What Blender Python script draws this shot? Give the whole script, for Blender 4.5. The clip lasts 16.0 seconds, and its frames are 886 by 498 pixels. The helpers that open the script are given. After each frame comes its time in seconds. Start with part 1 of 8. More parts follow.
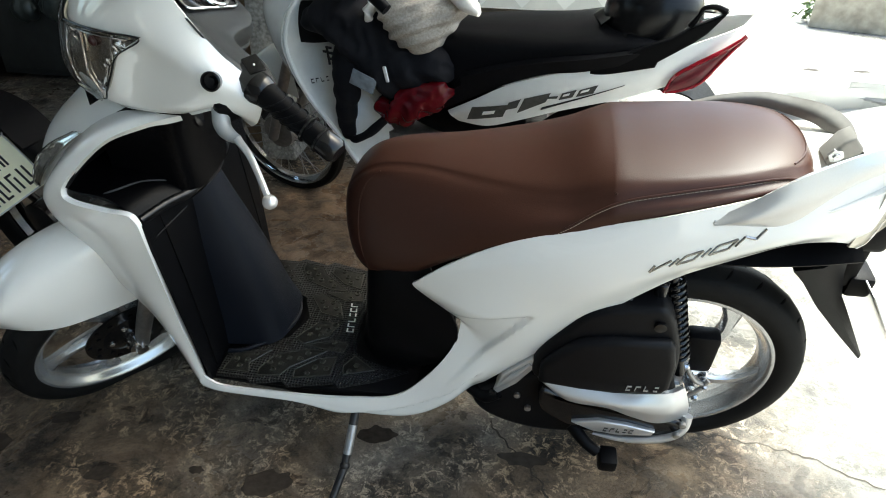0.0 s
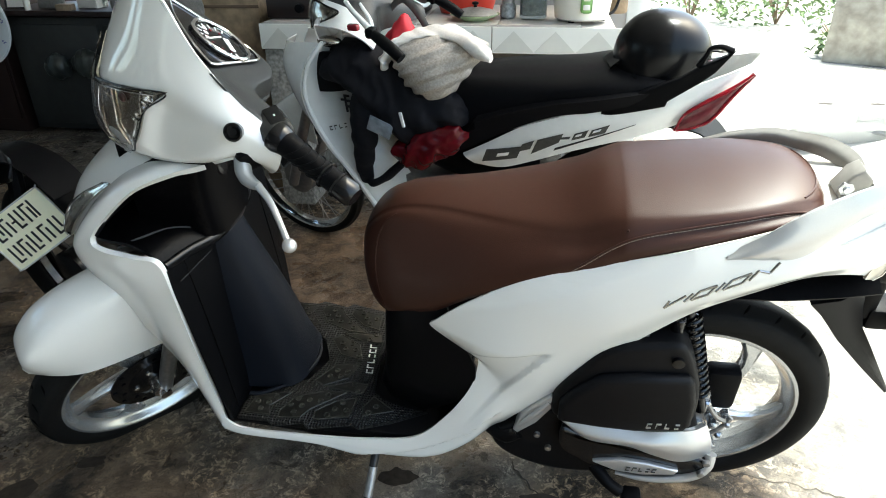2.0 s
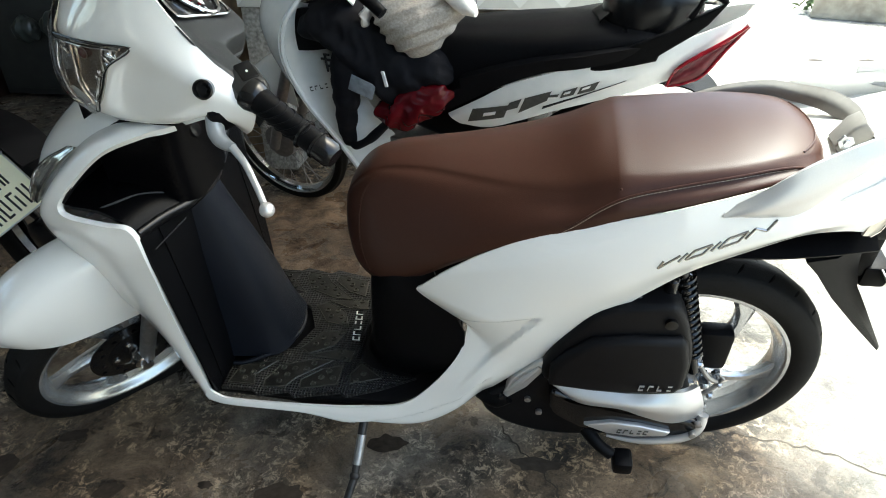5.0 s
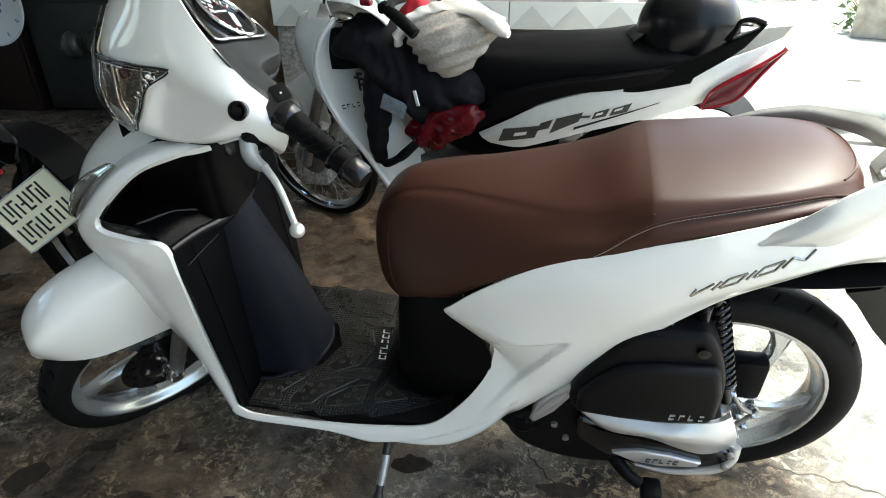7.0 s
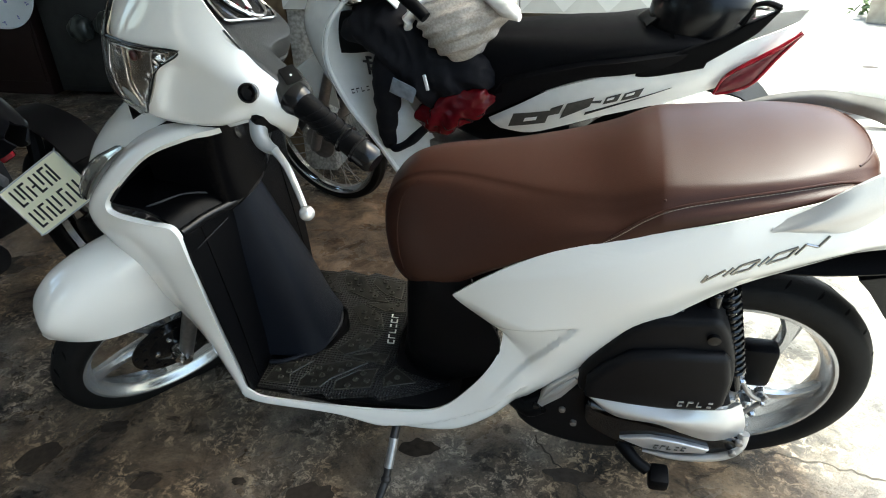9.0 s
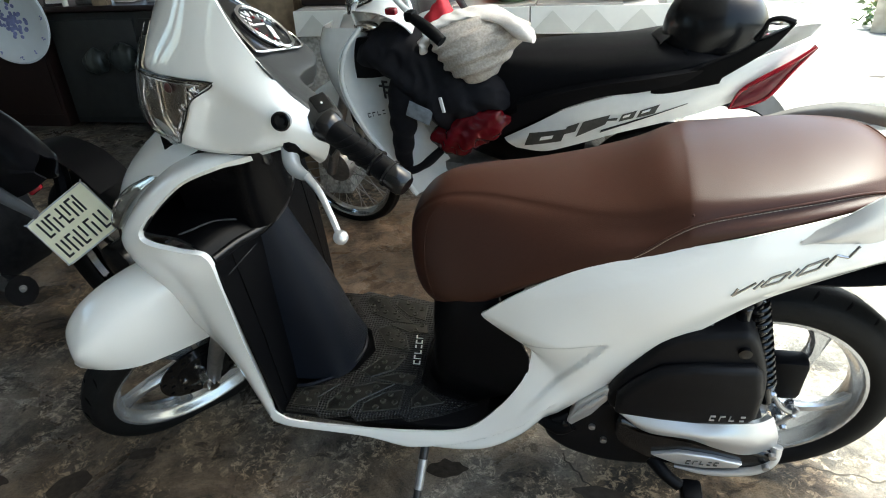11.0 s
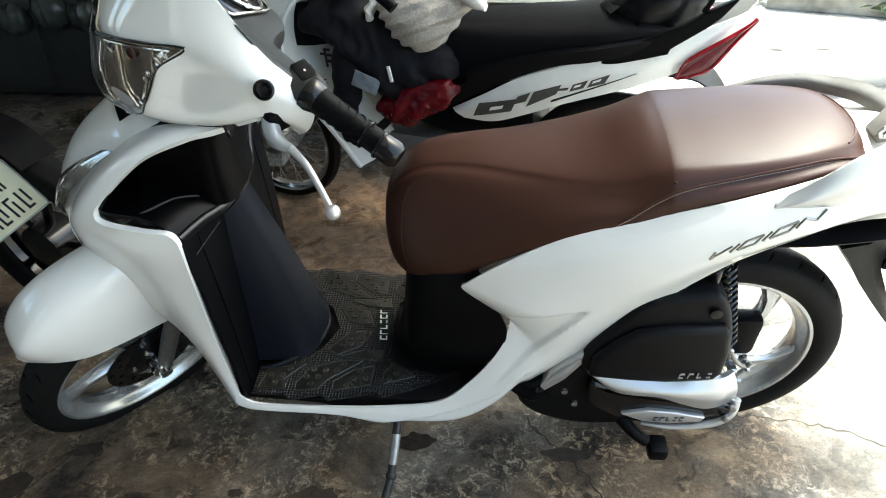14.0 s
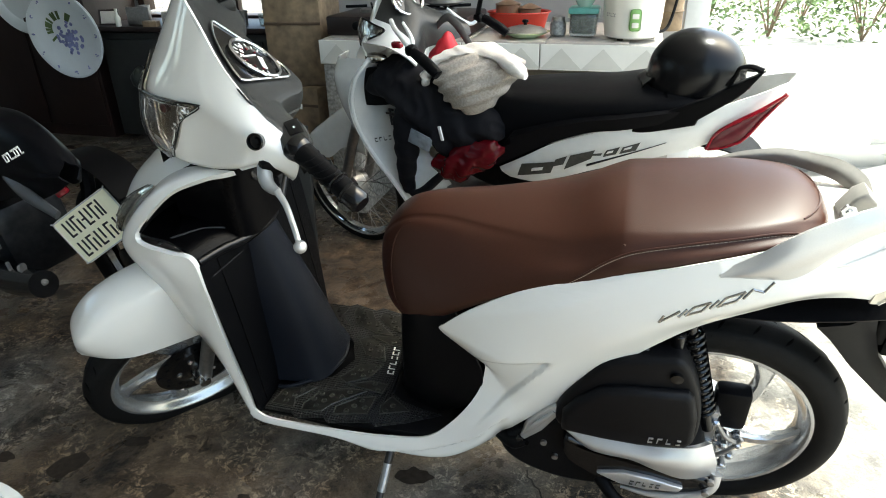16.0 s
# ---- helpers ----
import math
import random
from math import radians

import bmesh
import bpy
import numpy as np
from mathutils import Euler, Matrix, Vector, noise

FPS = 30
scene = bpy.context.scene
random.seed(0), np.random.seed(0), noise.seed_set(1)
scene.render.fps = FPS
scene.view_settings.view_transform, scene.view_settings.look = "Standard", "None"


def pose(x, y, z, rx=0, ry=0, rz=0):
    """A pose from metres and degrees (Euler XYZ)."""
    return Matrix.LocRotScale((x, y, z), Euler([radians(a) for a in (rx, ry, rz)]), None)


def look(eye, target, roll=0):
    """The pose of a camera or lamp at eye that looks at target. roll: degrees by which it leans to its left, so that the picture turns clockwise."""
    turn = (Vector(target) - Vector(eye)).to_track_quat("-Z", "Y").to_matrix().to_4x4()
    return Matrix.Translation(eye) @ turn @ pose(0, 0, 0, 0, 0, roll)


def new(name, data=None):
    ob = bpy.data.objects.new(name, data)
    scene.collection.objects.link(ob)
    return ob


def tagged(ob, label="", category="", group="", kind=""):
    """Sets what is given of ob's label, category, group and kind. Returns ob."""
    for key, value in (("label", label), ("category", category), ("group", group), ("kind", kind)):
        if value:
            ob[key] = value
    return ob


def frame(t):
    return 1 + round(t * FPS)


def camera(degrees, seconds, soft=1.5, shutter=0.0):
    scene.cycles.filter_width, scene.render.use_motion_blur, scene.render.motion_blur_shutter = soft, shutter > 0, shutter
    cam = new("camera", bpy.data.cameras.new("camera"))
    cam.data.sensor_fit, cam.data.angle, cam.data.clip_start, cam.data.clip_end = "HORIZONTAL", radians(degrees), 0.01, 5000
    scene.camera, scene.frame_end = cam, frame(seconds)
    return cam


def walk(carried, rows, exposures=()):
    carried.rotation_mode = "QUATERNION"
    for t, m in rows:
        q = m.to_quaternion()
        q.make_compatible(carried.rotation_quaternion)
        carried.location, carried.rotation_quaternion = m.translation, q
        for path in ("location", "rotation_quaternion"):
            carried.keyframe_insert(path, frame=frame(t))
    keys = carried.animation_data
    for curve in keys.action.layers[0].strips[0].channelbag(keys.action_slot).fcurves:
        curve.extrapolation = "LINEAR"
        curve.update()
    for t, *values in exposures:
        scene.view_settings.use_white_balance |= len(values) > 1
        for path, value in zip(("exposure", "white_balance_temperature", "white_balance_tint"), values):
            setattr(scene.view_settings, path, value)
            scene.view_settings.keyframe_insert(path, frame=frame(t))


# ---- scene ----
from mathutils.bvhtree import BVHTree

cam = camera(69.1, 16.0, soft=1.0)
PATH = [
    (0, (0.925, -1.143, 1.107), (0.699, 0.559, 0.08), 1.4),
    (0.5, (0.925, -1.135, 1.099), (0.64, 0.52, 0.012), -0.5),
    (1, (0.926, -1.141, 1.101), (0.651, 0.535, 0.046), -0.2),
    (1.5, (0.926, -1.162, 1.109), (0.639, 0.577, 0.163), -0.5),
    (2, (0.935, -1.159, 1.115), (0.637, 0.594, 0.199), -0.7),
    (2.5, (0.909, -1.147, 1.102), (0.553, 0.579, 0.156), -0.8),
    (3, (0.907, -1.146, 1.104), (0.571, 0.576, 0.145), -0.4),
    (3.5, (0.918, -1.148, 1.104), (0.637, 0.584, 0.144), -0.6),
    (4, (0.921, -1.143, 1.1), (0.657, 0.579, 0.117), -1.0),
    (4.2, (0.925, -1.136, 1.098), (0.709, 0.586, 0.105), -1.0),
    (6.3, (0.933, -1.121, 1.092), (0.604, 0.567, 0.071), -1.0),
    (6.5, (0.932, -1.119, 1.094), (0.602, 0.576, 0.086), -1.0),
    (7, (0.929, -1.118, 1.101), (0.588, 0.598, 0.131), -1.3),
    (7.5, (0.925, -1.124, 1.1), (0.581, 0.587, 0.123), -1.2),
    (8, (0.925, -1.126, 1.103), (0.542, 0.578, 0.129), -1.6),
    (8.5, (0.928, -1.118, 1.096), (0.577, 0.578, 0.096), -1.0),
    (9, (0.926, -1.118, 1.097), (0.565, 0.573, 0.091), -1.3),
    (9.5, (0.922, -1.118, 1.097), (0.551, 0.55, 0.058), -2.4),
    (9.7, (0.914, -1.125, 1.102), (0.535, 0.595, 0.154), -2.2),
    (11.8, (0.895, -1.136, 1.105), (0.507, 0.567, 0.132), -3.4),
    (12, (0.901, -1.137, 1.098), (0.521, 0.557, 0.104), -3.0),
    (12.5, (0.897, -1.133, 1.104), (0.516, 0.553, 0.097), -2.4),
    (13, (0.853, -1.116, 1.112), (0.565, 0.599, 0.124), -2.0),
    (13.5, (0.806, -1.12, 1.104), (0.621, 0.588, 0.081), -1.4),
    (14, (0.782, -1.134, 1.101), (0.668, 0.573, 0.067), -0.3),
    (14.5, (0.793, -1.141, 1.101), (0.704, 0.561, 0.053), -0.6),
    (15, (0.901, -1.149, 1.104), (0.758, 0.56, 0.076), 1.0),
    (15.5, (1.034, -1.173, 1.12), (0.652, 0.542, 0.163), 1.0),
    (16, (1.047, -1.189, 1.13), (0.537, 0.535, 0.254), -1.5),
]
walk(cam, [(t, look(eye, target, roll)) for t, eye, target, roll in PATH], [(0.0, 2.12, 6470, -2), (1.5, 2.28, 6470, -2), (9.0, 2.28, 6470, -2), (12.5, 2.38, 6470, -2), (14.5, 2.44, 6470, -2), (15.0, 2.42, 6540, -2), (16.0, 2.28, 6680, -2)])

# ---- world, sun, exposure ----
world = bpy.data.worlds.new("sky")
scene.world = world
world.use_nodes = True
wn = world.node_tree.nodes
wl = world.node_tree.links
sky = wn.new("ShaderNodeTexSky")
sky.sky_type = 'NISHITA'
sky.sun_disc = False
sky.dust_density = 4.0
sky.ozone_density = 1.0
sky.sun_elevation = radians(58)
sky.sun_rotation = radians(60)
wl.new(sky.outputs["Color"], wn["Background"].inputs["Color"])
wn["Background"].inputs["Strength"].default_value = 0.165
sun_data = bpy.data.lights.new("sun", 'SUN')
sun_data.energy = 5.0
sun_data.angle = radians(18)
sun_data.color = (1.0, 0.99, 0.98)
sun = new("sun", sun_data)
sun.matrix_world = look((2.9, 4.5, 9.5), (1.6, 2.6, 0.0))


# ---- materials ----
def mat(name, color, rough=0.5, metal=0.0, coat=0.0, var=0.06, scale=30.0, bump=0.0, bump_scale=200.0, spec=0.5, dark=None, patch=3.0, trans=0.0, ior=1.45, coat_rough=0.06, coat_ior=1.5):
    """A surface with variation at two scales: broad patches and fine grain."""
    m = bpy.data.materials.new(name)
    m.use_nodes = True
    n, l = m.node_tree.nodes, m.node_tree.links
    p = n["Principled BSDF"]
    tc = n.new("ShaderNodeTexCoord")
    big, small = n.new("ShaderNodeTexNoise"), n.new("ShaderNodeTexNoise")
    big.inputs["Scale"].default_value, big.inputs["Detail"].default_value = patch, 5
    small.inputs["Scale"].default_value, small.inputs["Detail"].default_value = scale, 6
    for t in (big, small):
        l.new(tc.outputs["Object"], t.inputs["Vector"])
    add = n.new("ShaderNodeMath")
    add.operation = 'ADD'
    l.new(big.outputs["Fac"], add.inputs[0])
    l.new(small.outputs["Fac"], add.inputs[1])
    ramp = n.new("ShaderNodeValToRGB")
    lo = dark if dark else tuple(c * (1 - var) for c in color)
    hi = tuple(min(1.0, c * (1 + var)) for c in color)
    ramp.color_ramp.elements[0].position, ramp.color_ramp.elements[1].position = 0.35, 0.65
    ramp.color_ramp.elements[0].color, ramp.color_ramp.elements[1].color = (*lo, 1), (*hi, 1)
    half = n.new("ShaderNodeMath")
    half.operation = 'MULTIPLY'
    half.inputs[1].default_value = 0.5
    l.new(add.outputs[0], half.inputs[0])
    l.new(half.outputs[0], ramp.inputs["Fac"])
    l.new(ramp.outputs["Color"], p.inputs["Base Color"])
    rr = n.new("ShaderNodeMapRange")
    rr.inputs["To Min"].default_value, rr.inputs["To Max"].default_value = max(0.02, rough * 0.8), min(1.0, rough * 1.2)
    l.new(big.outputs["Fac"], rr.inputs["Value"])
    l.new(rr.outputs["Result"], p.inputs["Roughness"])
    p.inputs["Metallic"].default_value = metal
    p.inputs["Specular IOR Level"].default_value = spec
    p.inputs["Coat Weight"].default_value = coat
    p.inputs["Coat Roughness"].default_value = coat_rough
    p.inputs["Coat IOR"].default_value = coat_ior
    p.inputs["IOR"].default_value = ior
    p.inputs["Transmission Weight"].default_value = trans
    if bump:
        fine, b = n.new("ShaderNodeTexNoise"), n.new("ShaderNodeBump")
        fine.inputs["Scale"].default_value, fine.inputs["Detail"].default_value = bump_scale, 3
        b.inputs["Strength"].default_value, b.inputs["Distance"].default_value = bump, 0.002
        l.new(tc.outputs["Object"], fine.inputs["Vector"])
        l.new(fine.outputs["Fac"], b.inputs["Height"])
        l.new(b.outputs["Normal"], p.inputs["Normal"])
    return m


WHITE = mat("pearl_white_paint", (0.72, 0.715, 0.68), 0.50, coat=1.0, coat_rough=0.02, coat_ior=1.8, spec=0.3, var=0.015, scale=900, patch=2)
SEAT = mat("brown_vinyl", (0.034, 0.0115, 0.0064), 0.42, spec=0.33, var=0.10, scale=240, bump=0.13, bump_scale=700, patch=6)
BLACKP = mat("black_plastic", (0.0028, 0.0028, 0.0033), 0.42, spec=0.09, var=0.2, scale=300, bump=0.25, bump_scale=900)
BLACKG = mat("gloss_black", (0.005, 0.005, 0.0055), 0.18, spec=0.4, var=0.2, scale=200)
INNER = mat("dark_grey_plastic", (0.0062, 0.0076, 0.0112), 0.40, spec=0.12, var=0.2, scale=350, bump=0.3, bump_scale=1100)
GROOVE = mat("tread_groove_black", (0.0015, 0.0015, 0.0015), 0.9, spec=0.05)
RUBBER = mat("tyre_rubber", (0.0062, 0.006, 0.0058), 0.65, spec=0.13, var=0.25, scale=60, bump=0.3, bump_scale=400)
MATR = mat("rubber_mat", (0.0125, 0.012, 0.0095), 0.34, spec=0.35, var=0.4, scale=40, bump=0.3, bump_scale=500, dark=(0.005, 0.005, 0.0045))
LEATHER = mat("grained_black_vinyl", (0.0014, 0.0014, 0.0017), 0.22, spec=0.06, var=0.2, scale=200, bump=0.25, bump_scale=650)
ALLOY = mat("silver_alloy", (0.47, 0.48, 0.49), 0.24, metal=0.80, var=0.06, scale=300)
SILVER = mat("silver_paint", (0.50, 0.50, 0.50), 0.30, metal=0.6, coat=0.5, var=0.03, scale=500)
CHROME = mat("chrome", (0.75, 0.75, 0.75), 0.12, metal=1.0, var=0.05, scale=100)
STEEL = mat("dull_steel", (0.30, 0.29, 0.28), 0.4, metal=0.8, var=0.2, scale=80)
DASH = mat("dash_grey_plastic", (0.020, 0.021, 0.021), 0.36, spec=0.4, var=0.3, scale=260, bump=0.35, bump_scale=520)
LENS = mat("clear_lens", (0.95, 0.95, 0.95), 0.03, var=0.01, trans=1.0, ior=1.4)
LAMPBROWN = mat("smoky_lamp_interior", (0.50, 0.47, 0.42), 0.09, metal=1.0, var=0.45, scale=18, bump=0.5, bump_scale=60)
REFLECTOR = mat("lamp_reflector", (0.55, 0.52, 0.45), 0.22, metal=0.45, var=0.3, scale=30)
REDLENS = mat("red_lens", (0.20, 0.006, 0.014), 0.12, coat=0.6, var=0.3, scale=60)
REDCLEAR = mat("pink_clear_lens", (0.075, 0.012, 0.016), 0.14, coat=0.25, spec=0.3, var=0.8, scale=30, dark=(0.020, 0.003, 0.005), bump=0.5, bump_scale=90)
EMBLEM = mat("chrome_emblem", (0.36, 0.35, 0.33), 0.25, metal=0.9, var=0.2, scale=150)
GREYPAINT = mat("grey_decal", (0.06, 0.06, 0.055), 0.35, var=0.3, scale=120)
WHITE2 = mat("worn_white_paint", (0.74, 0.75, 0.73), 0.25, coat=0.6, var=0.04, scale=40, patch=5)
SHIELD2 = mat("pale_grey_plastic", (0.60, 0.61, 0.59), 0.30, coat=0.4, var=0.06, scale=40)
CLOTHB = mat("black_cloth", (0.006, 0.006, 0.008), 0.8, spec=0.2, var=0.3, scale=60, bump=0.4, bump_scale=300)
SEATB = mat("black_vinyl", (0.0045, 0.0045, 0.0055), 0.50, spec=0.11, var=0.2, scale=100, bump=0.3, bump_scale=600)
REDBAG = mat("red_plastic", (0.085, 0.0015, 0.005), 0.24, spec=0.35, var=0.3, scale=25, bump=0.6, bump_scale=25)
REDCLOTH = mat("bright_red_cloth", (0.52, 0.018, 0.030), 0.6, var=0.15, scale=60, bump=0.3, bump_scale=120)
TOWEL = mat("grey_knit_towel", (0.47, 0.42, 0.36), 0.95, var=0.22, scale=160, bump=1.0, bump_scale=320, dark=(0.28, 0.25, 0.215))
TOWELW = mat("white_towel", (0.66, 0.62, 0.57), 0.95, var=0.10, scale=160, bump=0.8, bump_scale=320)
PLATE = mat("cream_plate", (0.96, 0.93, 0.68), 0.3, var=0.05, scale=30)
INK = mat("black_ink", (0.012, 0.012, 0.012), 0.5)
INKW = mat("white_print", (0.75, 0.75, 0.73), 0.5)
TILE = mat("glazed_tile", (0.72, 0.71, 0.65), 0.18, var=0.04, scale=20, coat=0.3)
TILED = mat("beige_tile_diamond", (0.58, 0.57, 0.51), 0.2, var=0.05, scale=20, coat=0.3)
WALLTILE = mat("dull_wall_tile", (0.40, 0.375, 0.35), 0.35, var=0.10, scale=9, coat=0.15)
TOPTILE = mat("beige_worktop_tile", (0.40, 0.365, 0.325), 0.3, var=0.12, scale=30)
TERRAZZO = mat("speckled_terrazzo", (0.44, 0.42, 0.38), 0.6, var=0.25, scale=75, dark=(0.10, 0.095, 0.085), bump=0.3, bump_scale=90)
GROUT = mat("grout", (0.33, 0.31, 0.28), 0.9)
WALL = mat("limewash_wall", (0.42, 0.38, 0.30), 0.9, var=0.15, scale=12, bump=0.5, bump_scale=60, dark=(0.25, 0.22, 0.17))
DARKWALL = mat("sooty_wall", (0.165, 0.168, 0.168), 0.9, var=0.3, scale=10)
WOODD = mat("dark_red_wood", (0.016, 0.0075, 0.006), 0.45, var=0.3, scale=18, bump=0.3, bump_scale=90)
WOODB = mat("weathered_wood", (0.26, 0.19, 0.12), 0.75, var=0.25, scale=25, bump=0.6, bump_scale=90, dark=(0.14, 0.10, 0.065))
CARD = mat("brown_carton", (0.23, 0.165, 0.10), 0.8, var=0.3, scale=24, bump=0.6, bump_scale=50, dark=(0.10, 0.07, 0.045))
ROOF = mat("roof_underside", (0.52, 0.53, 0.53), 0.8, var=0.2, scale=8)
LEAF = mat("leaf_green", (0.13, 0.19, 0.075), 0.5, var=0.5, scale=4)
ENAMEL = mat("enamel_tray", (0.80, 0.84, 0.86), 0.2, coat=0.5, var=0.03)
CREAM = mat("cream_enamel", (0.78, 0.75, 0.66), 0.25, coat=0.5, var=0.03)
GREEN = mat("green_plastic", (0.22, 0.40, 0.12), 0.35, var=0.1)
TEAL = mat("teal_plastic", (0.12, 0.36, 0.31), 0.35, var=0.1)
REDTRAY = mat("red_tray", (0.50, 0.035, 0.02), 0.4, var=0.1)
GLASSY = mat("clear_glass", (0.85, 0.92, 0.90), 0.05, var=0.01, trans=0.9)
FLOWER = mat("blue_flower_print", (0.22, 0.24, 0.45), 0.4, var=0.4, scale=60)
BOARD = mat("dark_board", (0.022, 0.0225, 0.021), 0.6, var=0.3, scale=20)


def add_hatch(m, scale, strength):
    """Fine moulded cells over a material, as relief and with shading painted between them."""
    n, l = m.node_tree.nodes, m.node_tree.links
    tc, cells, b = n.new("ShaderNodeTexCoord"), n.new("ShaderNodeTexVoronoi"), n.new("ShaderNodeBump")
    cells.inputs["Scale"].default_value, cells.inputs["Randomness"].default_value = scale, 0.15
    b.inputs["Strength"].default_value, b.inputs["Distance"].default_value = strength, 0.006
    l.new(tc.outputs["Object"], cells.inputs["Vector"])
    l.new(cells.outputs["Distance"], b.inputs["Height"])
    l.new(b.outputs["Normal"], n["Principled BSDF"].inputs["Normal"])
    tone = n.new("ShaderNodeValToRGB")
    tone.color_ramp.elements[0].position, tone.color_ramp.elements[1].position = 0.18, 0.42
    tone.color_ramp.elements[0].color, tone.color_ramp.elements[1].color = (0.026, 0.025, 0.020, 1), (0.003, 0.003, 0.003, 1)
    l.new(cells.outputs["Distance"], tone.inputs["Fac"])
    l.new(tone.outputs["Color"], n["Principled BSDF"].inputs["Base Color"])


MATH = mat("hatched_rubber_mat", (0.011, 0.0105, 0.008), 0.32, spec=0.35, var=0.4, scale=40, dark=(0.004, 0.004, 0.0035))
# paler rubber for the raised plate edges and studs
MATEDGE = mat("paler_mat_edge", (0.034, 0.032, 0.026), 0.30, spec=0.45, var=0.5, scale=70, dark=(0.008, 0.008, 0.007))
add_hatch(MATH, 165, 1.0)


def floor_material():
    m = bpy.data.materials.new("worn_wet_concrete")
    m.use_nodes = True
    n, l = m.node_tree.nodes, m.node_tree.links
    p = n["Principled BSDF"]
    geo = n.new("ShaderNodeNewGeometry")
    def noise_node(scale, detail, rough=0.6, dist=0.0):
        t = n.new("ShaderNodeTexNoise")
        t.inputs["Scale"].default_value, t.inputs["Detail"].default_value = scale, detail
        t.inputs["Roughness"].default_value, t.inputs["Distortion"].default_value = rough, dist
        l.new(geo.outputs["Position"], t.inputs["Vector"])
        return t
    def ramp(src, a, b, ca, cb):
        r = n.new("ShaderNodeValToRGB")
        r.color_ramp.elements[0].position, r.color_ramp.elements[1].position = a, b
        r.color_ramp.elements[0].color, r.color_ramp.elements[1].color = (*ca, 1), (*cb, 1)
        l.new(src, r.inputs["Fac"])
        return r
    def mix(kind, fac, a, b):
        x = n.new("ShaderNodeMix")
        x.data_type, x.blend_type = 'RGBA', kind
        if isinstance(fac, float):
            x.inputs["Factor"].default_value = fac
        else:
            l.new(fac, x.inputs["Factor"])
        l.new(a, x.inputs["A"])
        l.new(b, x.inputs["B"])
        return x.outputs["Result"]
    base = ramp(noise_node(4.5, 12, 0.78, 0.3).outputs["Fac"], 0.40, 0.62, (0.015, 0.0127, 0.0102), (0.184, 0.163, 0.137))
    flake = ramp(noise_node(46, 12, 0.84, 0.7).outputs["Fac"], 0.515, 0.545, (0, 0, 0), (1, 1, 1))
    where = ramp(noise_node(6.0, 6, 0.65).outputs["Fac"], 0.46, 0.55, (0, 0, 0), (0.85, 0.85, 0.85))
    both_f = mix('MULTIPLY', 1.0, flake.outputs["Color"], where.outputs["Color"])
    flakecol = n.new("ShaderNodeRGB")
    flakecol.outputs[0].default_value = (0.40, 0.36, 0.30, 1)
    c = mix('MIX', both_f, base.outputs["Color"], flakecol.outputs[0])
    stain = ramp(noise_node(9, 5, 0.6, 0.8).outputs["Fac"], 0.37, 0.40, (0.34, 0.30, 0.26), (1, 1, 1))
    c = mix('MULTIPLY', 1.0, c, stain.outputs["Color"])
    speck = ramp(noise_node(150, 8, 0.8).outputs["Fac"], 0.40, 0.46, (0.40, 0.38, 0.36), (1, 1, 1))
    c = mix('MULTIPLY', 0.85, c, speck.outputs["Color"])
    brown = ramp(noise_node(1.3, 4).outputs["Fac"], 0.44, 0.60, (0.95, 0.98, 1.0), (1.05, 0.85, 0.64))
    c = mix('MULTIPLY', 1.0, c, brown.outputs["Color"])
    # brown trodden mud between the parked bikes, coloured brighter for light missing there
    away = n.new("ShaderNodeVectorMath")
    away.operation = 'DISTANCE'
    away.inputs[1].default_value = (0.35, 0.75, 0.0)
    l.new(geo.outputs["Position"], away.inputs[0])
    ragged = n.new("ShaderNodeMath")
    ragged.operation = 'MULTIPLY_ADD'
    ragged.inputs[1].default_value = 0.9
    l.new(noise_node(2.6, 6, 0.65, 0.4).outputs["Fac"], ragged.inputs[0])
    l.new(away.outputs["Value"], ragged.inputs[2])
    mud = ramp(ragged.outputs[0], 0.75, 1.35, (0.85, 0.85, 0.85), (0, 0, 0))
    mudcol = ramp(noise_node(14, 8, 0.7, 0.6).outputs["Fac"], 0.40, 0.62, (0.12, 0.074, 0.045), (0.40, 0.265, 0.165))
    c = mix('MIX', mud.outputs["Color"], c, mudcol.outputs["Color"])
    # dry concrete out in the yard, its sunlit brightness partly painted into the colour
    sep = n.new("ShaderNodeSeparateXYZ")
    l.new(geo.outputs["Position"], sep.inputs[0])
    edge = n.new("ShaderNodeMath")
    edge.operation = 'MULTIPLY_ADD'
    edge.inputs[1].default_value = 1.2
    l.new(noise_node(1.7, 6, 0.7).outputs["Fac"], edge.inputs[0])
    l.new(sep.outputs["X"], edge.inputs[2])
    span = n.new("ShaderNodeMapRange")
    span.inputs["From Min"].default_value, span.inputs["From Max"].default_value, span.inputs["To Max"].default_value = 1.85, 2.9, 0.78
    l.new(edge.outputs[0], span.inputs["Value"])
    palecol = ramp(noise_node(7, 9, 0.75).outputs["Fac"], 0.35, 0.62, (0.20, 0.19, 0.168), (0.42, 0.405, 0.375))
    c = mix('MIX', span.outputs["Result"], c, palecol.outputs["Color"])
    l.new(c, p.inputs["Base Color"])
    p.inputs["Specular IOR Level"].default_value = 0.22
    wet = ramp(noise_node(3.0, 6, 0.65, 0.5).outputs["Fac"], 0.36, 0.60, (0.14, 0.14, 0.14), (0.58, 0.58, 0.58))
    l.new(wet.outputs["Color"], p.inputs["Roughness"])
    bump = n.new("ShaderNodeBump")
    bump.inputs["Strength"].default_value, bump.inputs["Distance"].default_value = 1.0, 0.010
    l.new(noise_node(38, 10, 0.8).outputs["Fac"], bump.inputs["Height"])
    l.new(bump.outputs["Normal"], p.inputs["Normal"])
    return m


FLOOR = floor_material()


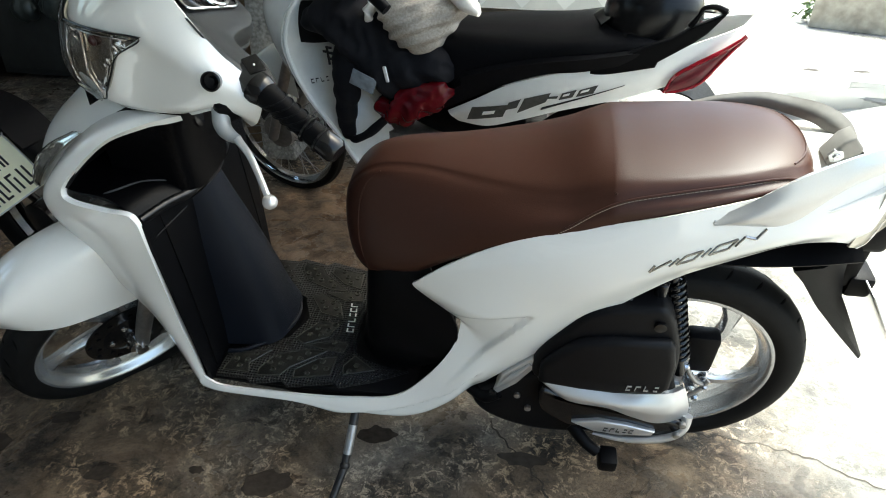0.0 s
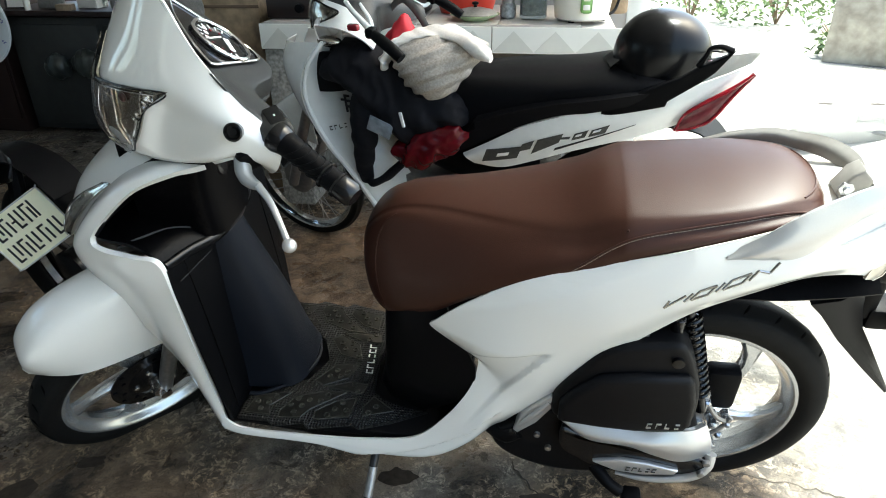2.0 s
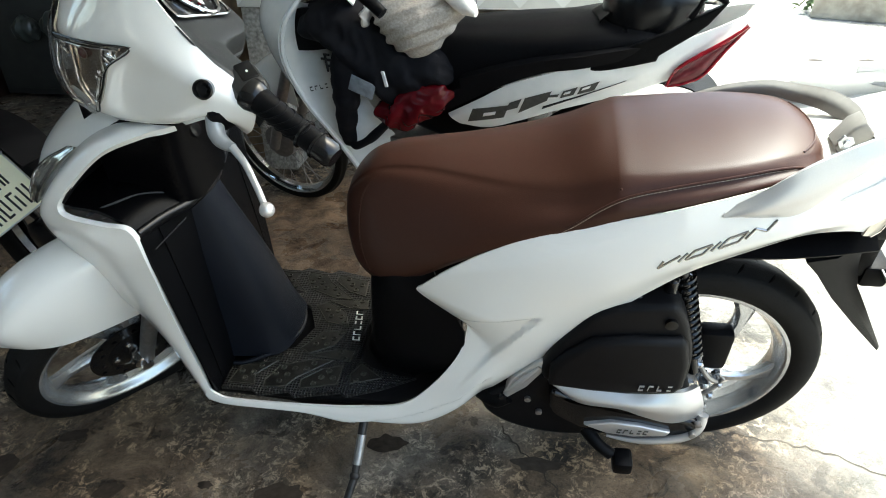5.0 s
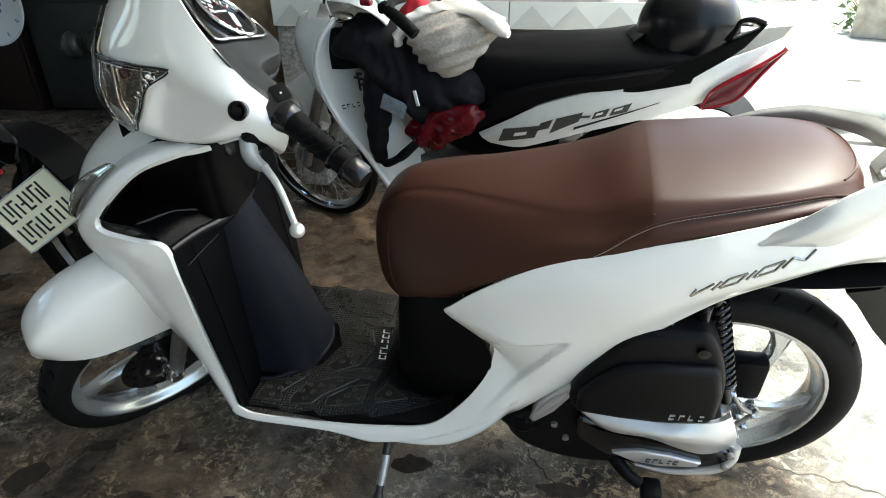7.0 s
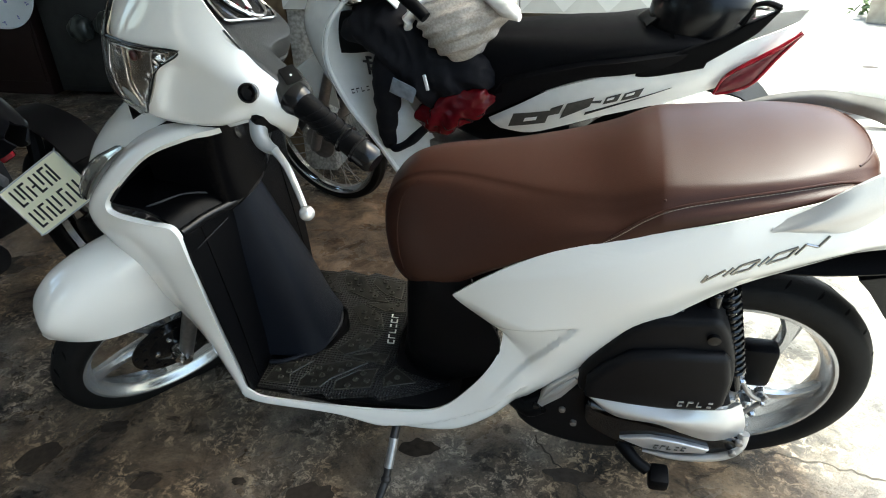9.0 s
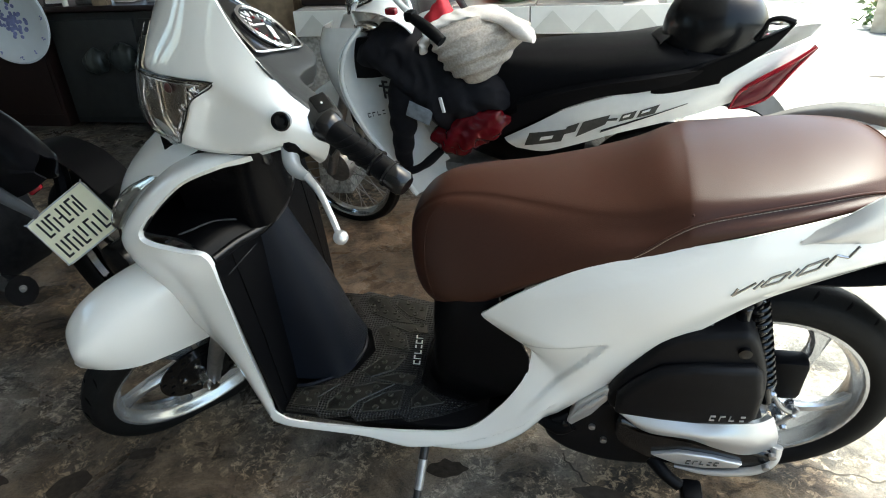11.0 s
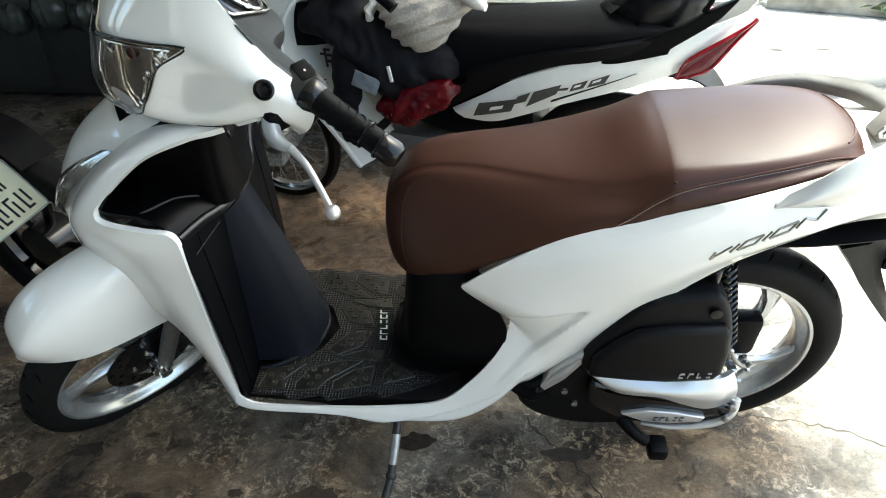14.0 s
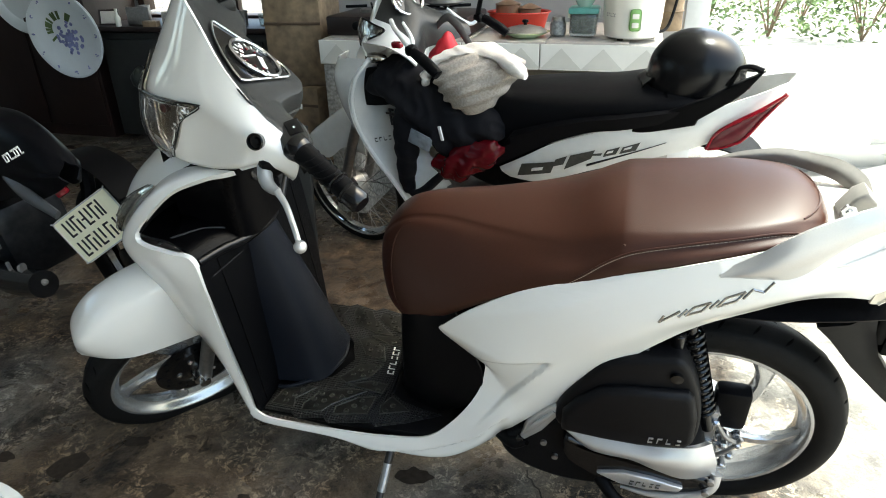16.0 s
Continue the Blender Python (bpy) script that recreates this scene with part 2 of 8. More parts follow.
# ---- shapes ----
def part(name, bm, material, parent=None, label="", m=None, smooth=True, recalc=True):
    """One bmesh as one mesh object under a thing or a part."""
    if recalc:
        bmesh.ops.recalc_face_normals(bm, faces=bm.faces)
    me = bpy.data.meshes.new(name)
    bm.to_mesh(me)
    bm.free()
    if smooth:
        me.polygons.foreach_set("use_smooth", [True] * len(me.polygons))
        me.set_sharp_from_angle(angle=radians(40))
    me.materials.append(material)
    ob = new(name, me)
    if parent:
        ob.parent = parent
    if m is not None:
        ob.matrix_basis = m
    if label:
        ob["label"] = label
    return ob


def thing(name, m, label, category, group=""):
    ob = new(name)
    ob.matrix_basis = m
    return tagged(ob, label, category, group)


def spline(pts, n):
    """n + 1 points on a Catmull-Rom curve through pts."""
    pts = [Vector(p) for p in pts]
    full = [2 * pts[0] - pts[1], *pts, 2 * pts[-1] - pts[-2]]
    out = []
    for i in range(n + 1):
        s = i / n * (len(pts) - 1)
        k = min(int(s), len(pts) - 2)
        u = s - k
        a, b, c, d = full[k:k + 4]
        out.append(0.5 * (2 * b + (c - a) * u + (2 * a - 5 * b + 4 * c - d) * u * u + (3 * b - a - 3 * c + d) * u ** 3))
    return out


def net(rows, nu, nv):
    """A grid of (nv + 1) x (nu + 1) points on the smooth surface through the rows of control points."""
    curves = [spline(r, nu) for r in rows]
    columns = [spline([c[i] for c in curves], nv) for i in range(nu + 1)]
    return [[columns[i][j] for i in range(nu + 1)] for j in range(nv + 1)]


def skin(bm, grid, loop_u=False, loop_v=False, caps=False):
    vs = [[bm.verts.new(p) for p in row] for row in grid]
    h, w = len(vs), len(vs[0])
    for j in range(h if loop_v else h - 1):
        for i in range(w if loop_u else w - 1):
            q = (vs[j][i], vs[j][(i + 1) % w], vs[(j + 1) % h][(i + 1) % w], vs[(j + 1) % h][i])
            if len(set(q)) == 4:
                bm.faces.new(q)
    if caps:
        bm.faces.new(vs[0][::-1])
        bm.faces.new(vs[-1])
    return vs


def sheet(rows, nu, nv, thick, toward=(0, -1, 0)):
    """A smooth panel through control rows, with thickness; toward: about where its outer face looks."""
    g = net(rows, nu, nv)
    h, w = len(g), len(g[0])
    bm = bmesh.new()
    back = []
    for j in range(h):
        row = []
        for i in range(w):
            du = g[j][min(i + 1, w - 1)] - g[j][max(i - 1, 0)]
            dv = g[min(j + 1, h - 1)][i] - g[max(j - 1, 0)][i]
            nr = du.cross(dv)
            if nr.length < 1e-9:
                nr = Vector(toward)
            nr.normalize()
            if nr.dot(Vector(toward)) < 0:
                nr = -nr
            row.append(g[j][i] - nr * thick)
        back.append(row)
    a = skin(bm, g)
    b = skin(bm, back)
    edge_a = a[0] + [r[-1] for r in a[1:]] + a[-1][-2::-1] + [r[0] for r in a[-2:0:-1]]
    edge_b = b[0] + [r[-1] for r in b[1:]] + b[-1][-2::-1] + [r[0] for r in b[-2:0:-1]]
    for i in range(len(edge_a)):
        k = (i + 1) % len(edge_a)
        bm.faces.new((edge_a[i], edge_a[k], edge_b[k], edge_b[i]))
    return bm


def onto(tree, x, z, lift=0.0):
    """The point of a left-hand surface at (x, z), lifted off it a little."""
    hit = tree.ray_cast(Vector((x, -0.6, z)), Vector((0, 1, 0)))
    return hit[0] + hit[1] * lift if hit[1].y < 0 else hit[0] - hit[1] * lift


def both(bm):
    """Adds the mirror image across the middle plane."""
    geo = bmesh.ops.duplicate(bm, geom=bm.verts[:] + bm.edges[:] + bm.faces[:])["geom"]
    for v in geo:
        if isinstance(v, bmesh.types.BMVert):
            v.co.y = -v.co.y
    bmesh.ops.reverse_faces(bm, faces=[e for e in geo if isinstance(e, bmesh.types.BMFace)])
    return bm


def tube(bm, pts, radius, seg=10, n=24, flat=None):
    """A tube along a smooth path; radius may be a list along it; flat: scale across in world z."""
    path = spline(pts, n)
    rad = [radius] * (n + 1) if not isinstance(radius, (list, tuple)) else [v.x for v in spline([(r, 0, 0) for r in radius], n)]
    rings = []
    up = Vector((0.13, 0.31, 0.94))
    for i, p in enumerate(path):
        t = (path[min(i + 1, n)] - path[max(i - 1, 0)]).normalized()
        side = t.cross(up)
        if side.length < 0.05:
            side = t.cross(Vector((1, 0, 0)))
        side.normalize()
        top = side.cross(t)
        k = flat if flat else 1.0
        rings.append([p + rad[i] * (math.cos(a) * side * k + math.sin(a) * top) for a in (2 * math.pi * j / seg for j in range(seg))])
    skin(bm, rings, loop_u=True, caps=True)
    return bm


def lathe(bm, profile, m=Matrix(), seg=48, closed=False):
    """Profile of (radius, height) turned about the local z axis."""
    rings = [[m @ Vector((r * math.cos(a), r * math.sin(a), z)) for a in (2 * math.pi * i / seg for i in range(seg))] for r, z in profile]
    vs = skin(bm, rings, loop_u=True, loop_v=closed)
    if not closed:
        for ring, (r, z) in ((vs[0], profile[0]), (vs[-1], profile[-1])):
            if r > 1e-4:
                bm.faces.new(ring)
    return bm


def block(bm, centre, size, m=Matrix(), bevel=0.0, seg=2):
    g = bmesh.ops.create_cube(bm, size=1.0, matrix=m @ Matrix.Translation(centre) @ Matrix.Diagonal((*size, 1)))
    if bevel:
        es = list({e for v in g["verts"] for e in v.link_edges})
        bmesh.ops.bevel(bm, geom=es, offset=bevel, segments=seg, affect='EDGES', profile=0.5)
    return bm


def prism(bm, outline, y0, y1, bevel=0.0, m=Matrix()):
    """A side-view outline of (x, z) pulled from y0 to y1."""
    a = [bm.verts.new(m @ Vector((x, y0, z))) for x, z in outline]
    b = [bm.verts.new(m @ Vector((x, y1, z))) for x, z in outline]
    k = len(a)
    faces = [bm.faces.new(a), bm.faces.new(b[::-1])]
    faces += [bm.faces.new((a[i], b[i], b[(i + 1) % k], a[(i + 1) % k])) for i in range(k)]
    if bevel:
        bmesh.ops.recalc_face_normals(bm, faces=faces)
        es = list({e for f in faces[:2] for e in f.edges})
        bmesh.ops.bevel(bm, geom=es, offset=bevel, segments=3, affect='EDGES', profile=0.5)
    return bm


def smooth_outline(pts, n):
    """A closed smooth outline through (x, z) pairs."""
    k = len(pts)
    ring = [(*p, 0) for p in pts]
    out = []
    for i in range(k):
        seg = spline([ring[i - 1], ring[i], ring[(i + 1) % k], ring[(i + 2) % k]], 3 * n)
        out += [(v.x, v.y) for v in seg[n:2 * n]]
    return out


def ball(bm, centre, size, m=Matrix(), seg=24):
    bmesh.ops.create_uvsphere(bm, u_segments=seg, v_segments=seg // 2, radius=1.0, matrix=m @ Matrix.Translation(centre) @ Matrix.Diagonal((*size, 1)))
    return bm


def bars(letters, start, along, up, out, height, thick, slant=0.25, gap=0.35):
    """Unreadable lettering: one slim upright bar a letter, with crossbars at some."""
    bm = bmesh.new()
    along, up, out = Vector(along).normalized(), Vector(up).normalized(), Vector(out).normalized()
    w = height * 0.62
    for i in range(letters):
        o = Vector(start) + along * (i * (w + height * gap * 0.5))
        for k, (a, b, c, d) in enumerate(((0, 0, 0.18, 1), (0.18, 0.78, 1, 1), (0.18, 0, 1, 0.2))):
            if (i + k) % 4 == 3:
                continue
            q = [o + along * (x * w + y * height * slant) + up * (y * height) for x, y in ((a, b), (c, b), (c, d), (a, d))]
            lo = [bm.verts.new(p) for p in q]
            hi = [bm.verts.new(p + out * thick) for p in q]
            bm.faces.new(hi)
            bm.faces.new(lo[::-1])
            for j in range(4):
                bm.faces.new((lo[j], lo[(j + 1) % 4], hi[(j + 1) % 4], hi[j]))
    return bm


AXLE = Matrix.Rotation(radians(90), 4, 'X')

# ---- setting ----
def flat_sheet(x0, x1, y0, y1, nx, ny, bump=0.0):
    bm = bmesh.new()
    skin(bm, [[Vector((x0 + (x1 - x0) * i / nx, y0 + (y1 - y0) * j / ny, 0)) for i in range(nx + 1)] for j in range(ny + 1)])
    return bm


tagged(part("ground", flat_sheet(-45, 45, -45, 45, 18, 18), FLOOR, smooth=False), "worn stained concrete floor, damp in patches, painted paler out in the sunlit yard", "floor", kind="structure")


def wall(name, centre, size, material, label):
    bm = bmesh.new()
    block(bm, centre, size)
    return tagged(part(name, bm, material, smooth=False), label, "wall", kind="structure")


# the west wall has two narrow unglazed windows, the south wall an added doorway
for k, (y0, y1, z0, z1) in enumerate(((-3.2, -1.65, 0, 2.6), (-1.65, -0.40, 0, 1.1), (-1.65, -0.40, 2.1, 2.6), (-1.15, -0.90, 1.1, 2.1), (-0.40, 2.6, 0, 2.6))):
    wall("wall_west_" + "abcde"[k], (-3.22, (y0 + y1) / 2, (z0 + z1) / 2), (0.12, y1 - y0, z1 - z0), DARKWALL, "dark sooty plaster wall inside the shelter")
wall("wall_north_a", (-2.64, 2.65, 1.3), (1.04, 0.12, 2.6), DARKWALL, "dark plaster wall beside the window")
wall("wall_north_b", (-1.575, 2.65, 0.34), (1.09, 0.12, 0.68), DARKWALL, "dark plaster wall under the window")
wall("wall_north_c", (-1.575, 2.65, 2.05), (1.09, 0.12, 1.1), DARKWALL, "dark plaster wall over the window")
wall("wall_north_e", (-0.815, 2.65, 1.3), (0.43, 0.12, 2.6), DARKWALL, "dark plaster wall between window and counter")
wall("wall_north_d", (0.325, 2.06, 1.3), (1.85, 0.12, 2.6), WALLTILE, "pale tiled wall behind the kitchen counter")
wall("wall_north_f", (-0.66, 2.355, 1.3), (0.12, 0.47, 2.6), DARKWALL, "short plaster wall beside the kitchen corner")
# unseen south wall added to block light, its doorway gap added to admit some
for k, (x0, x1, z0, z1) in enumerate(((-3.16, -2.45, 0, 2.6), (-2.45, -1.80, 2.05, 2.6), (-1.80, 1.5, 0, 2.6))):
    wall("wall_south_" + "abc"[k], ((x0 + x1) / 2, -3.2, (z0 + z1) / 2), (x1 - x0, 0.12, z1 - z0), DARKWALL, "plain unseen wall added to hold back light from the south")
roof = bmesh.new()
xs, ys = (-3.3, -2.4, -2.0, 1.55), (-3.35, -1.60, -1.36, -0.76, -0.52, 2.75)
for i in range(3):
    for j in range(5):
        if not (i == 1 and j in (1, 3)):  # two unseen roof openings, added for glints on the fender
            block(roof, ((xs[i] + xs[i + 1]) / 2, (ys[j] + ys[j + 1]) / 2, 2.66), (xs[i + 1] - xs[i], ys[j + 1] - ys[j], 0.1))
bmesh.ops.remove_doubles(roof, verts=roof.verts, dist=0.0005)
tagged(part("ceiling", roof, ROOF, smooth=False), "rough roof underside over the shelter", "ceiling", kind="structure")


def floor_crack(points, width, label):
    """A thin dark crack as a sunk strip lying on the floor."""
    path = spline([(x, y, 0.0) for x, y in points], 40)
    rnd = random.Random(len(points))
    bm = bmesh.new()
    left, right = [], []
    for i, p in enumerate(path):
        d = (path[min(i + 1, 40)] - path[max(i - 1, 0)]).normalized()
        s = Vector((-d.y, d.x, 0))
        j = rnd.uniform(-0.006, 0.006)
        w = width * rnd.uniform(0.4, 1.3)
        left.append(p + s * (j + w) + Vector((0, 0, 0.0012)))
        right.append(p + s * (j - w) + Vector((0, 0, 0.0012)))
    skin(bm, [left, right])
    return tagged(part("floor_crack", bm, mat("crack_dirt", (0.035, 0.028, 0.02), 0.9), smooth=False, recalc=False), label, "crack", kind="structure")


def floor_stain(x, y, rx, ry, turn, seed):
    """A dark wet oil stain: a thin film with an uneven outline."""
    rnd = random.Random(seed)
    ring = [(1 + rnd.uniform(-0.20, 0.20)) for k in range(15)]
    bm = bmesh.new()
    pts = []
    for k, q in enumerate(ring):
        a = 2 * math.pi * k / 15
        pts.append((rx * q * math.cos(a), ry * q * math.sin(a)))
    out = smooth_outline(pts, 4)
    m = pose(x, y, 0.0016, 0, 0, turn)
    bm.faces.new([bm.verts.new(m @ Vector((u, v, 0))) for u, v in out])
    tagged(part("floor_stain", bm, OIL, smooth=False, recalc=False), "dark wet oil stain on the concrete", "stain", kind="structure")


OIL = mat("wet_oil_stain", (0.032, 0.025, 0.019), 0.5, spec=0.2, var=0.5, scale=60, bump=0.5, bump_scale=120)
for k, (x, y, rx, ry, turn) in enumerate(((0.653, -0.144, 0.042, 0.026, 10), (0.456, -0.312, 0.055, 0.030, 30), (-0.058, -0.207, 0.030, 0.017, 20), (-0.169, -0.321, 0.05, 0.035, 60), (-0.342, -0.336, 0.024, 0.018, 0), (0.109, -0.338, 0.030, 0.018, 25), (0.98, -0.16, 0.05, 0.02, 0), (0.30, -0.30, 0.016, 0.010, 0), (-0.16, -0.13, 0.014, 0.010, 0), (2.73, 3.39, 0.05, 0.03, 0), (3.05, 3.41, 0.05, 0.025, 0))):
    floor_stain(x, y, rx, ry, turn, 70 + k)

# ---- the white scooter ----
LEAN = pose(0, 0, 0, 11, 0, 0)
SCOOTER = thing("scooter", LEAN, "pearl white step-through scooter with brown seat, leaning on its side stand", "scooter")
HEAD = Vector((-0.077, 0, 0))
RAKE = Vector((math.sin(radians(26.5)), 0, math.cos(radians(26.5))))
STEER = Matrix.Translation(HEAD) @ Matrix.Rotation(radians(46), 4, RAKE) @ Matrix.Translation(-HEAD)


FORK = Matrix.Translation(HEAD) @ Matrix.Rotation(radians(52), 4, RAKE) @ Matrix.Translation(-HEAD) @ Matrix.Translation((0.051, -0.052, -0.018))
GUARD = Matrix.Translation((0.006, 0, 0.004)) @ STEER @ Matrix.Translation((0.057, -0.065, 0))


def sp(name, bm, material, label="", **k):
    return part(name, bm, material, SCOOTER, label, **k)


def st(name, bm, material, label="", m=STEER, **k):
    return part(name, bm, material, SCOOTER, label, m=m, **k)


def tyre(bm, radius, width, m, bead=None):
    """A round-shouldered tyre with tread grooves."""
    r0, hw, rings = bead if bead else radius - width * 0.95, width / 2, []
    prof = [(r0 - 0.010, -hw * 0.50), (r0 + 0.001, -hw * 0.78), (radius - width * 0.45, -hw), (radius - width * 0.17, -hw * 0.86), (radius - 0.006, -hw * 0.48), (radius, 0),
            (radius - 0.006, hw * 0.48), (radius - width * 0.17, hw * 0.86), (radius - width * 0.45, hw), (r0 + 0.001, hw * 0.78), (r0 - 0.010, hw * 0.50)]
    fine = [(v.x, v.y) for v in spline([(a, b, 0) for a, b in prof], 30)]
    seg = 96
    for i in range(seg):
        a = 2 * math.pi * i / seg
        ring = []
        for r, z in fine:
            ring.append(m @ Vector((r * math.cos(a), r * math.sin(a), z)))
        rings.append(ring)
    skin(bm, rings, loop_v=True)
    return bm


def grooves(radius, width, m, count=26):
    """Dark slanted grooves that curve across the tread."""
    hw = width / 2
    bm = bmesh.new()
    for k in range(count):
        for side in (-1, 1):
            pts = []
            for q in range(6):
                u = 0.10 + 0.78 * q / 5
                drop = 0.006 * (u / 0.48) ** 2 if u < 0.48 else 0.006 + (width * 0.17 - 0.006) * ((u - 0.48) / 0.38) ** 1.2
                a = 2 * math.pi * (k + (0.5 if side > 0 else 0)) / count + 0.13 * u ** 1.6
                r = radius - drop - 0.0030
                pts.append(m @ Vector((r * math.cos(a), r * math.sin(a), side * u * hw)))
            tube(bm, pts, [0.0014, 0.0032, 0.0038, 0.0038, 0.0030, 0.0014], 6, 10)
    return bm


def alloy_wheel(centre, tyre_r, tyre_w, rim_r, spokes, m, name, disc=False, twist=0.35):
    at = Matrix.Translation(centre) @ AXLE
    wheel = part(name, tyre(bmesh.new(), tyre_r, tyre_w, at, rim_r), RUBBER, SCOOTER, "black treaded rubber tyre on a silver cast wheel", m=m)
    tagged(part("tread_groove", grooves(tyre_r, tyre_w, at), GROOVE, wheel, "dark tread grooves"), kind="stuff")
    bm = bmesh.new()
    h = tyre_w * 0.40
    lathe(bm, [(rim_r + 0.002, h), (rim_r + 0.004, h - 0.005), (rim_r - 0.004, h - 0.009), (rim_r - 0.009, h * 0.45), (rim_r - 0.010, -h * 0.45), (rim_r - 0.004, 0.009 - h), (rim_r + 0.004, 0.005 - h), (rim_r + 0.002, -h),
               (rim_r - 0.004, -h), (rim_r - 0.010, 0.006 - h), (rim_r - 0.013, -h * 0.5), (rim_r - 0.022, -h * 0.25), (rim_r - 0.022, h * 0.25), (rim_r - 0.013, h * 0.5), (rim_r - 0.010, h - 0.006), (rim_r - 0.004, h)], at, 72, closed=True)
    part("rim", bm, ALLOY, wheel, "silver cast alloy rim")
    bm = bmesh.new()
    hz = 0.03 if disc else 0.045
    lathe(bm, [(0.012, hz), (0.036, hz), (0.042, 0.02), (0.05, 0.012), (0.05, -0.02), (0.04, -hz), (0.012, -hz)], at, 36)
    part("hub", bm, STEEL if disc else ALLOY, wheel)
    for i in range(spokes):
        a = 2 * math.pi * i / spokes + (0.75 if disc else 0.60)
        bm = bmesh.new()
        rows = []
        for s in range(7):
            r = 0.04 + (rim_r - 0.055) * s / 6
            ang = a + twist * (s / 6) ** 1.5
            wd = 0.021 - 0.007 * math.sin(math.pi * s / 6) + (0.008 if s == 6 else 0)
            c = Vector((math.cos(ang), math.sin(ang), 0))
            t = Vector((-c.y, c.x, 0))
            z = 0.009 + 0.010 * (1 - s / 6)
            rows.append([at @ (c * r + t * (wd * u) + Vector((0, 0, z * v + (0.0 if disc else 0.012)))) for u, v in ((-1, 0.4), (-0.5, 1), (0.5, 1), (1, 0.4), (1, -0.6), (0.4, -1), (-0.4, -1), (-1, -0.6))])
        skin(bm, rows, loop_u=True, caps=True)
        part("spoke", bm, ALLOY, wheel)
    if disc:
        bm = bmesh.new()
        zc = 0.026
        lathe(bm, [(0.060, zc), (0.097, zc), (0.097, zc + 0.004), (0.060, zc + 0.004)], at, 56, closed=True)
        lathe(bm, [(0.02, zc + 0.004), (0.064, zc + 0.001), (0.052, zc + 0.010), (0.02, zc + 0.014)], at, 28)
        for i in range(20):
            a = i * math.pi / 10
            rr = 0.072 + 0.016 * (i % 2)
            lathe(bm, [(0.0045, zc + 0.0042), (0.0045, zc + 0.0062), (0.002, zc + 0.0062)], at @ Matrix.Translation((rr * math.cos(a), rr * math.sin(a), 0)), 8)
        DISC = part("brake_disc", bm, BLACKG, wheel, "dark drilled brake disc")
        bolt = bmesh.new()
        lathe(bolt, [(0.0065, 0.0), (0.0065, 0.005), (0.004, 0.007), (0.001, 0.007)], seg=10)
        for i in range(5):
            a = 0.4 + i * 2 * math.pi / 5
            part("bolt", bolt.copy(), CHROME, DISC, m=at @ Matrix.Translation((0.045 * math.cos(a), 0.045 * math.sin(a), zc + 0.009)))
        bolt.free()
    return wheel


alloy_wheel((-0.034, 0, 0.253), 0.248, 0.074, 0.195, 6, FORK, "front_wheel", disc=True, twist=0.30)
alloy_wheel((1.255, 0, 0.256), 0.256, 0.092, 0.192, 5, None, "rear_wheel", twist=0.5)

# front fork and caliper
for side in (-1, 1):
    bm = bmesh.new()
    tube(bm, [(-0.030, side * 0.062, 0.236), (0.008, side * 0.062, 0.33), (0.068, side * 0.060, 0.46), (0.110, side * 0.058, 0.55)], [0.015, 0.017, 0.018, 0.018], 14)
    LEG = st("fork_leg", bm, STEEL, "grey metal fork leg", FORK)
    bm = bmesh.new()
    lathe(bm, [(0.006, 0.022), (0.013, 0.022), (0.014, 0.010), (0.022, 0.008), (0.022, -0.020)], Matrix.Translation((-0.032, side * 0.062, 0.250)) @ AXLE @ Matrix.Rotation(radians(180 if side > 0 else 0), 4, 'X'), 18)
    part("axle_nut", bm, CHROME, LEG, "bright metal axle nut")
bm = bmesh.new()
block(bm, (0.062, -0.052, 0.30), (0.055, 0.045, 0.075), Matrix.Translation((0.0, 0, 0)), 0.012)
st("brake_caliper", bm, BLACKG, "black brake caliper", FORK)

# front fender, one rounded shell that turns with the wheel
crown = [(-0.200, 0.205), (-0.182, 0.262), (-0.125, 0.312), (-0.045, 0.340), (0.035, 0.345), (0.10, 0.325), (0.155, 0.275)]
shoulder = [(-0.200, 0.212), (-0.178, 0.258), (-0.125, 0.298), (-0.045, 0.322), (0.035, 0.326), (0.10, 0.305), (0.152, 0.255)]
flank = [(-0.196, 0.205), (-0.165, 0.232), (-0.115, 0.250), (-0.045, 0.258), (0.030, 0.250), (0.09, 0.230), (0.145, 0.195)]
skirt = [(-0.195, 0.203), (-0.152, 0.196), (-0.105, 0.182), (-0.045, 0.172), (0.025, 0.164), (0.08, 0.156), (0.135, 0.145)]
rows = []
for y, line in ((-0.073, skirt), (-0.067, flank), (-0.046, shoulder), (0, crown), (0.046, shoulder), (0.067, flank), (0.073, skirt)):
    taper = [0.35, 0.75, 0.95, 1, 1, 1, 1]
    rows.append([(u, y * k, 0.275 + w) for (u, w), k in zip(line, taper)])
st("front_fender", sheet(rows, 40, 24, 0.003, (-0.3, 0, 1)), WHITE, "pearl white rounded front fender", GUARD)

# front apron: side rims and nose
outer = [(0.345, -0.10, 0.815), (0.295, -0.115, 0.805), (0.245, -0.125, 0.78), (0.175, -0.13, 0.722), (0.115, -0.128, 0.65), (0.108, -0.13, 0.59), (0.135, -0.145, 0.565), (0.165, -0.15, 0.515), (0.20, -0.155, 0.46), (0.262, -0.172, 0.375), (0.308, -0.187, 0.206)]
inner = [(0.415, -0.135, 0.82), (0.37, -0.155, 0.815), (0.303, -0.175, 0.79), (0.225, -0.185, 0.725), (0.203, -0.19, 0.695), (0.222, -0.197, 0.682), (0.277, -0.202, 0.675), (0.322, -0.205, 0.668), (0.325, -0.203, 0.60), (0.322, -0.197, 0.445), (0.324, -0.188, 0.238)]
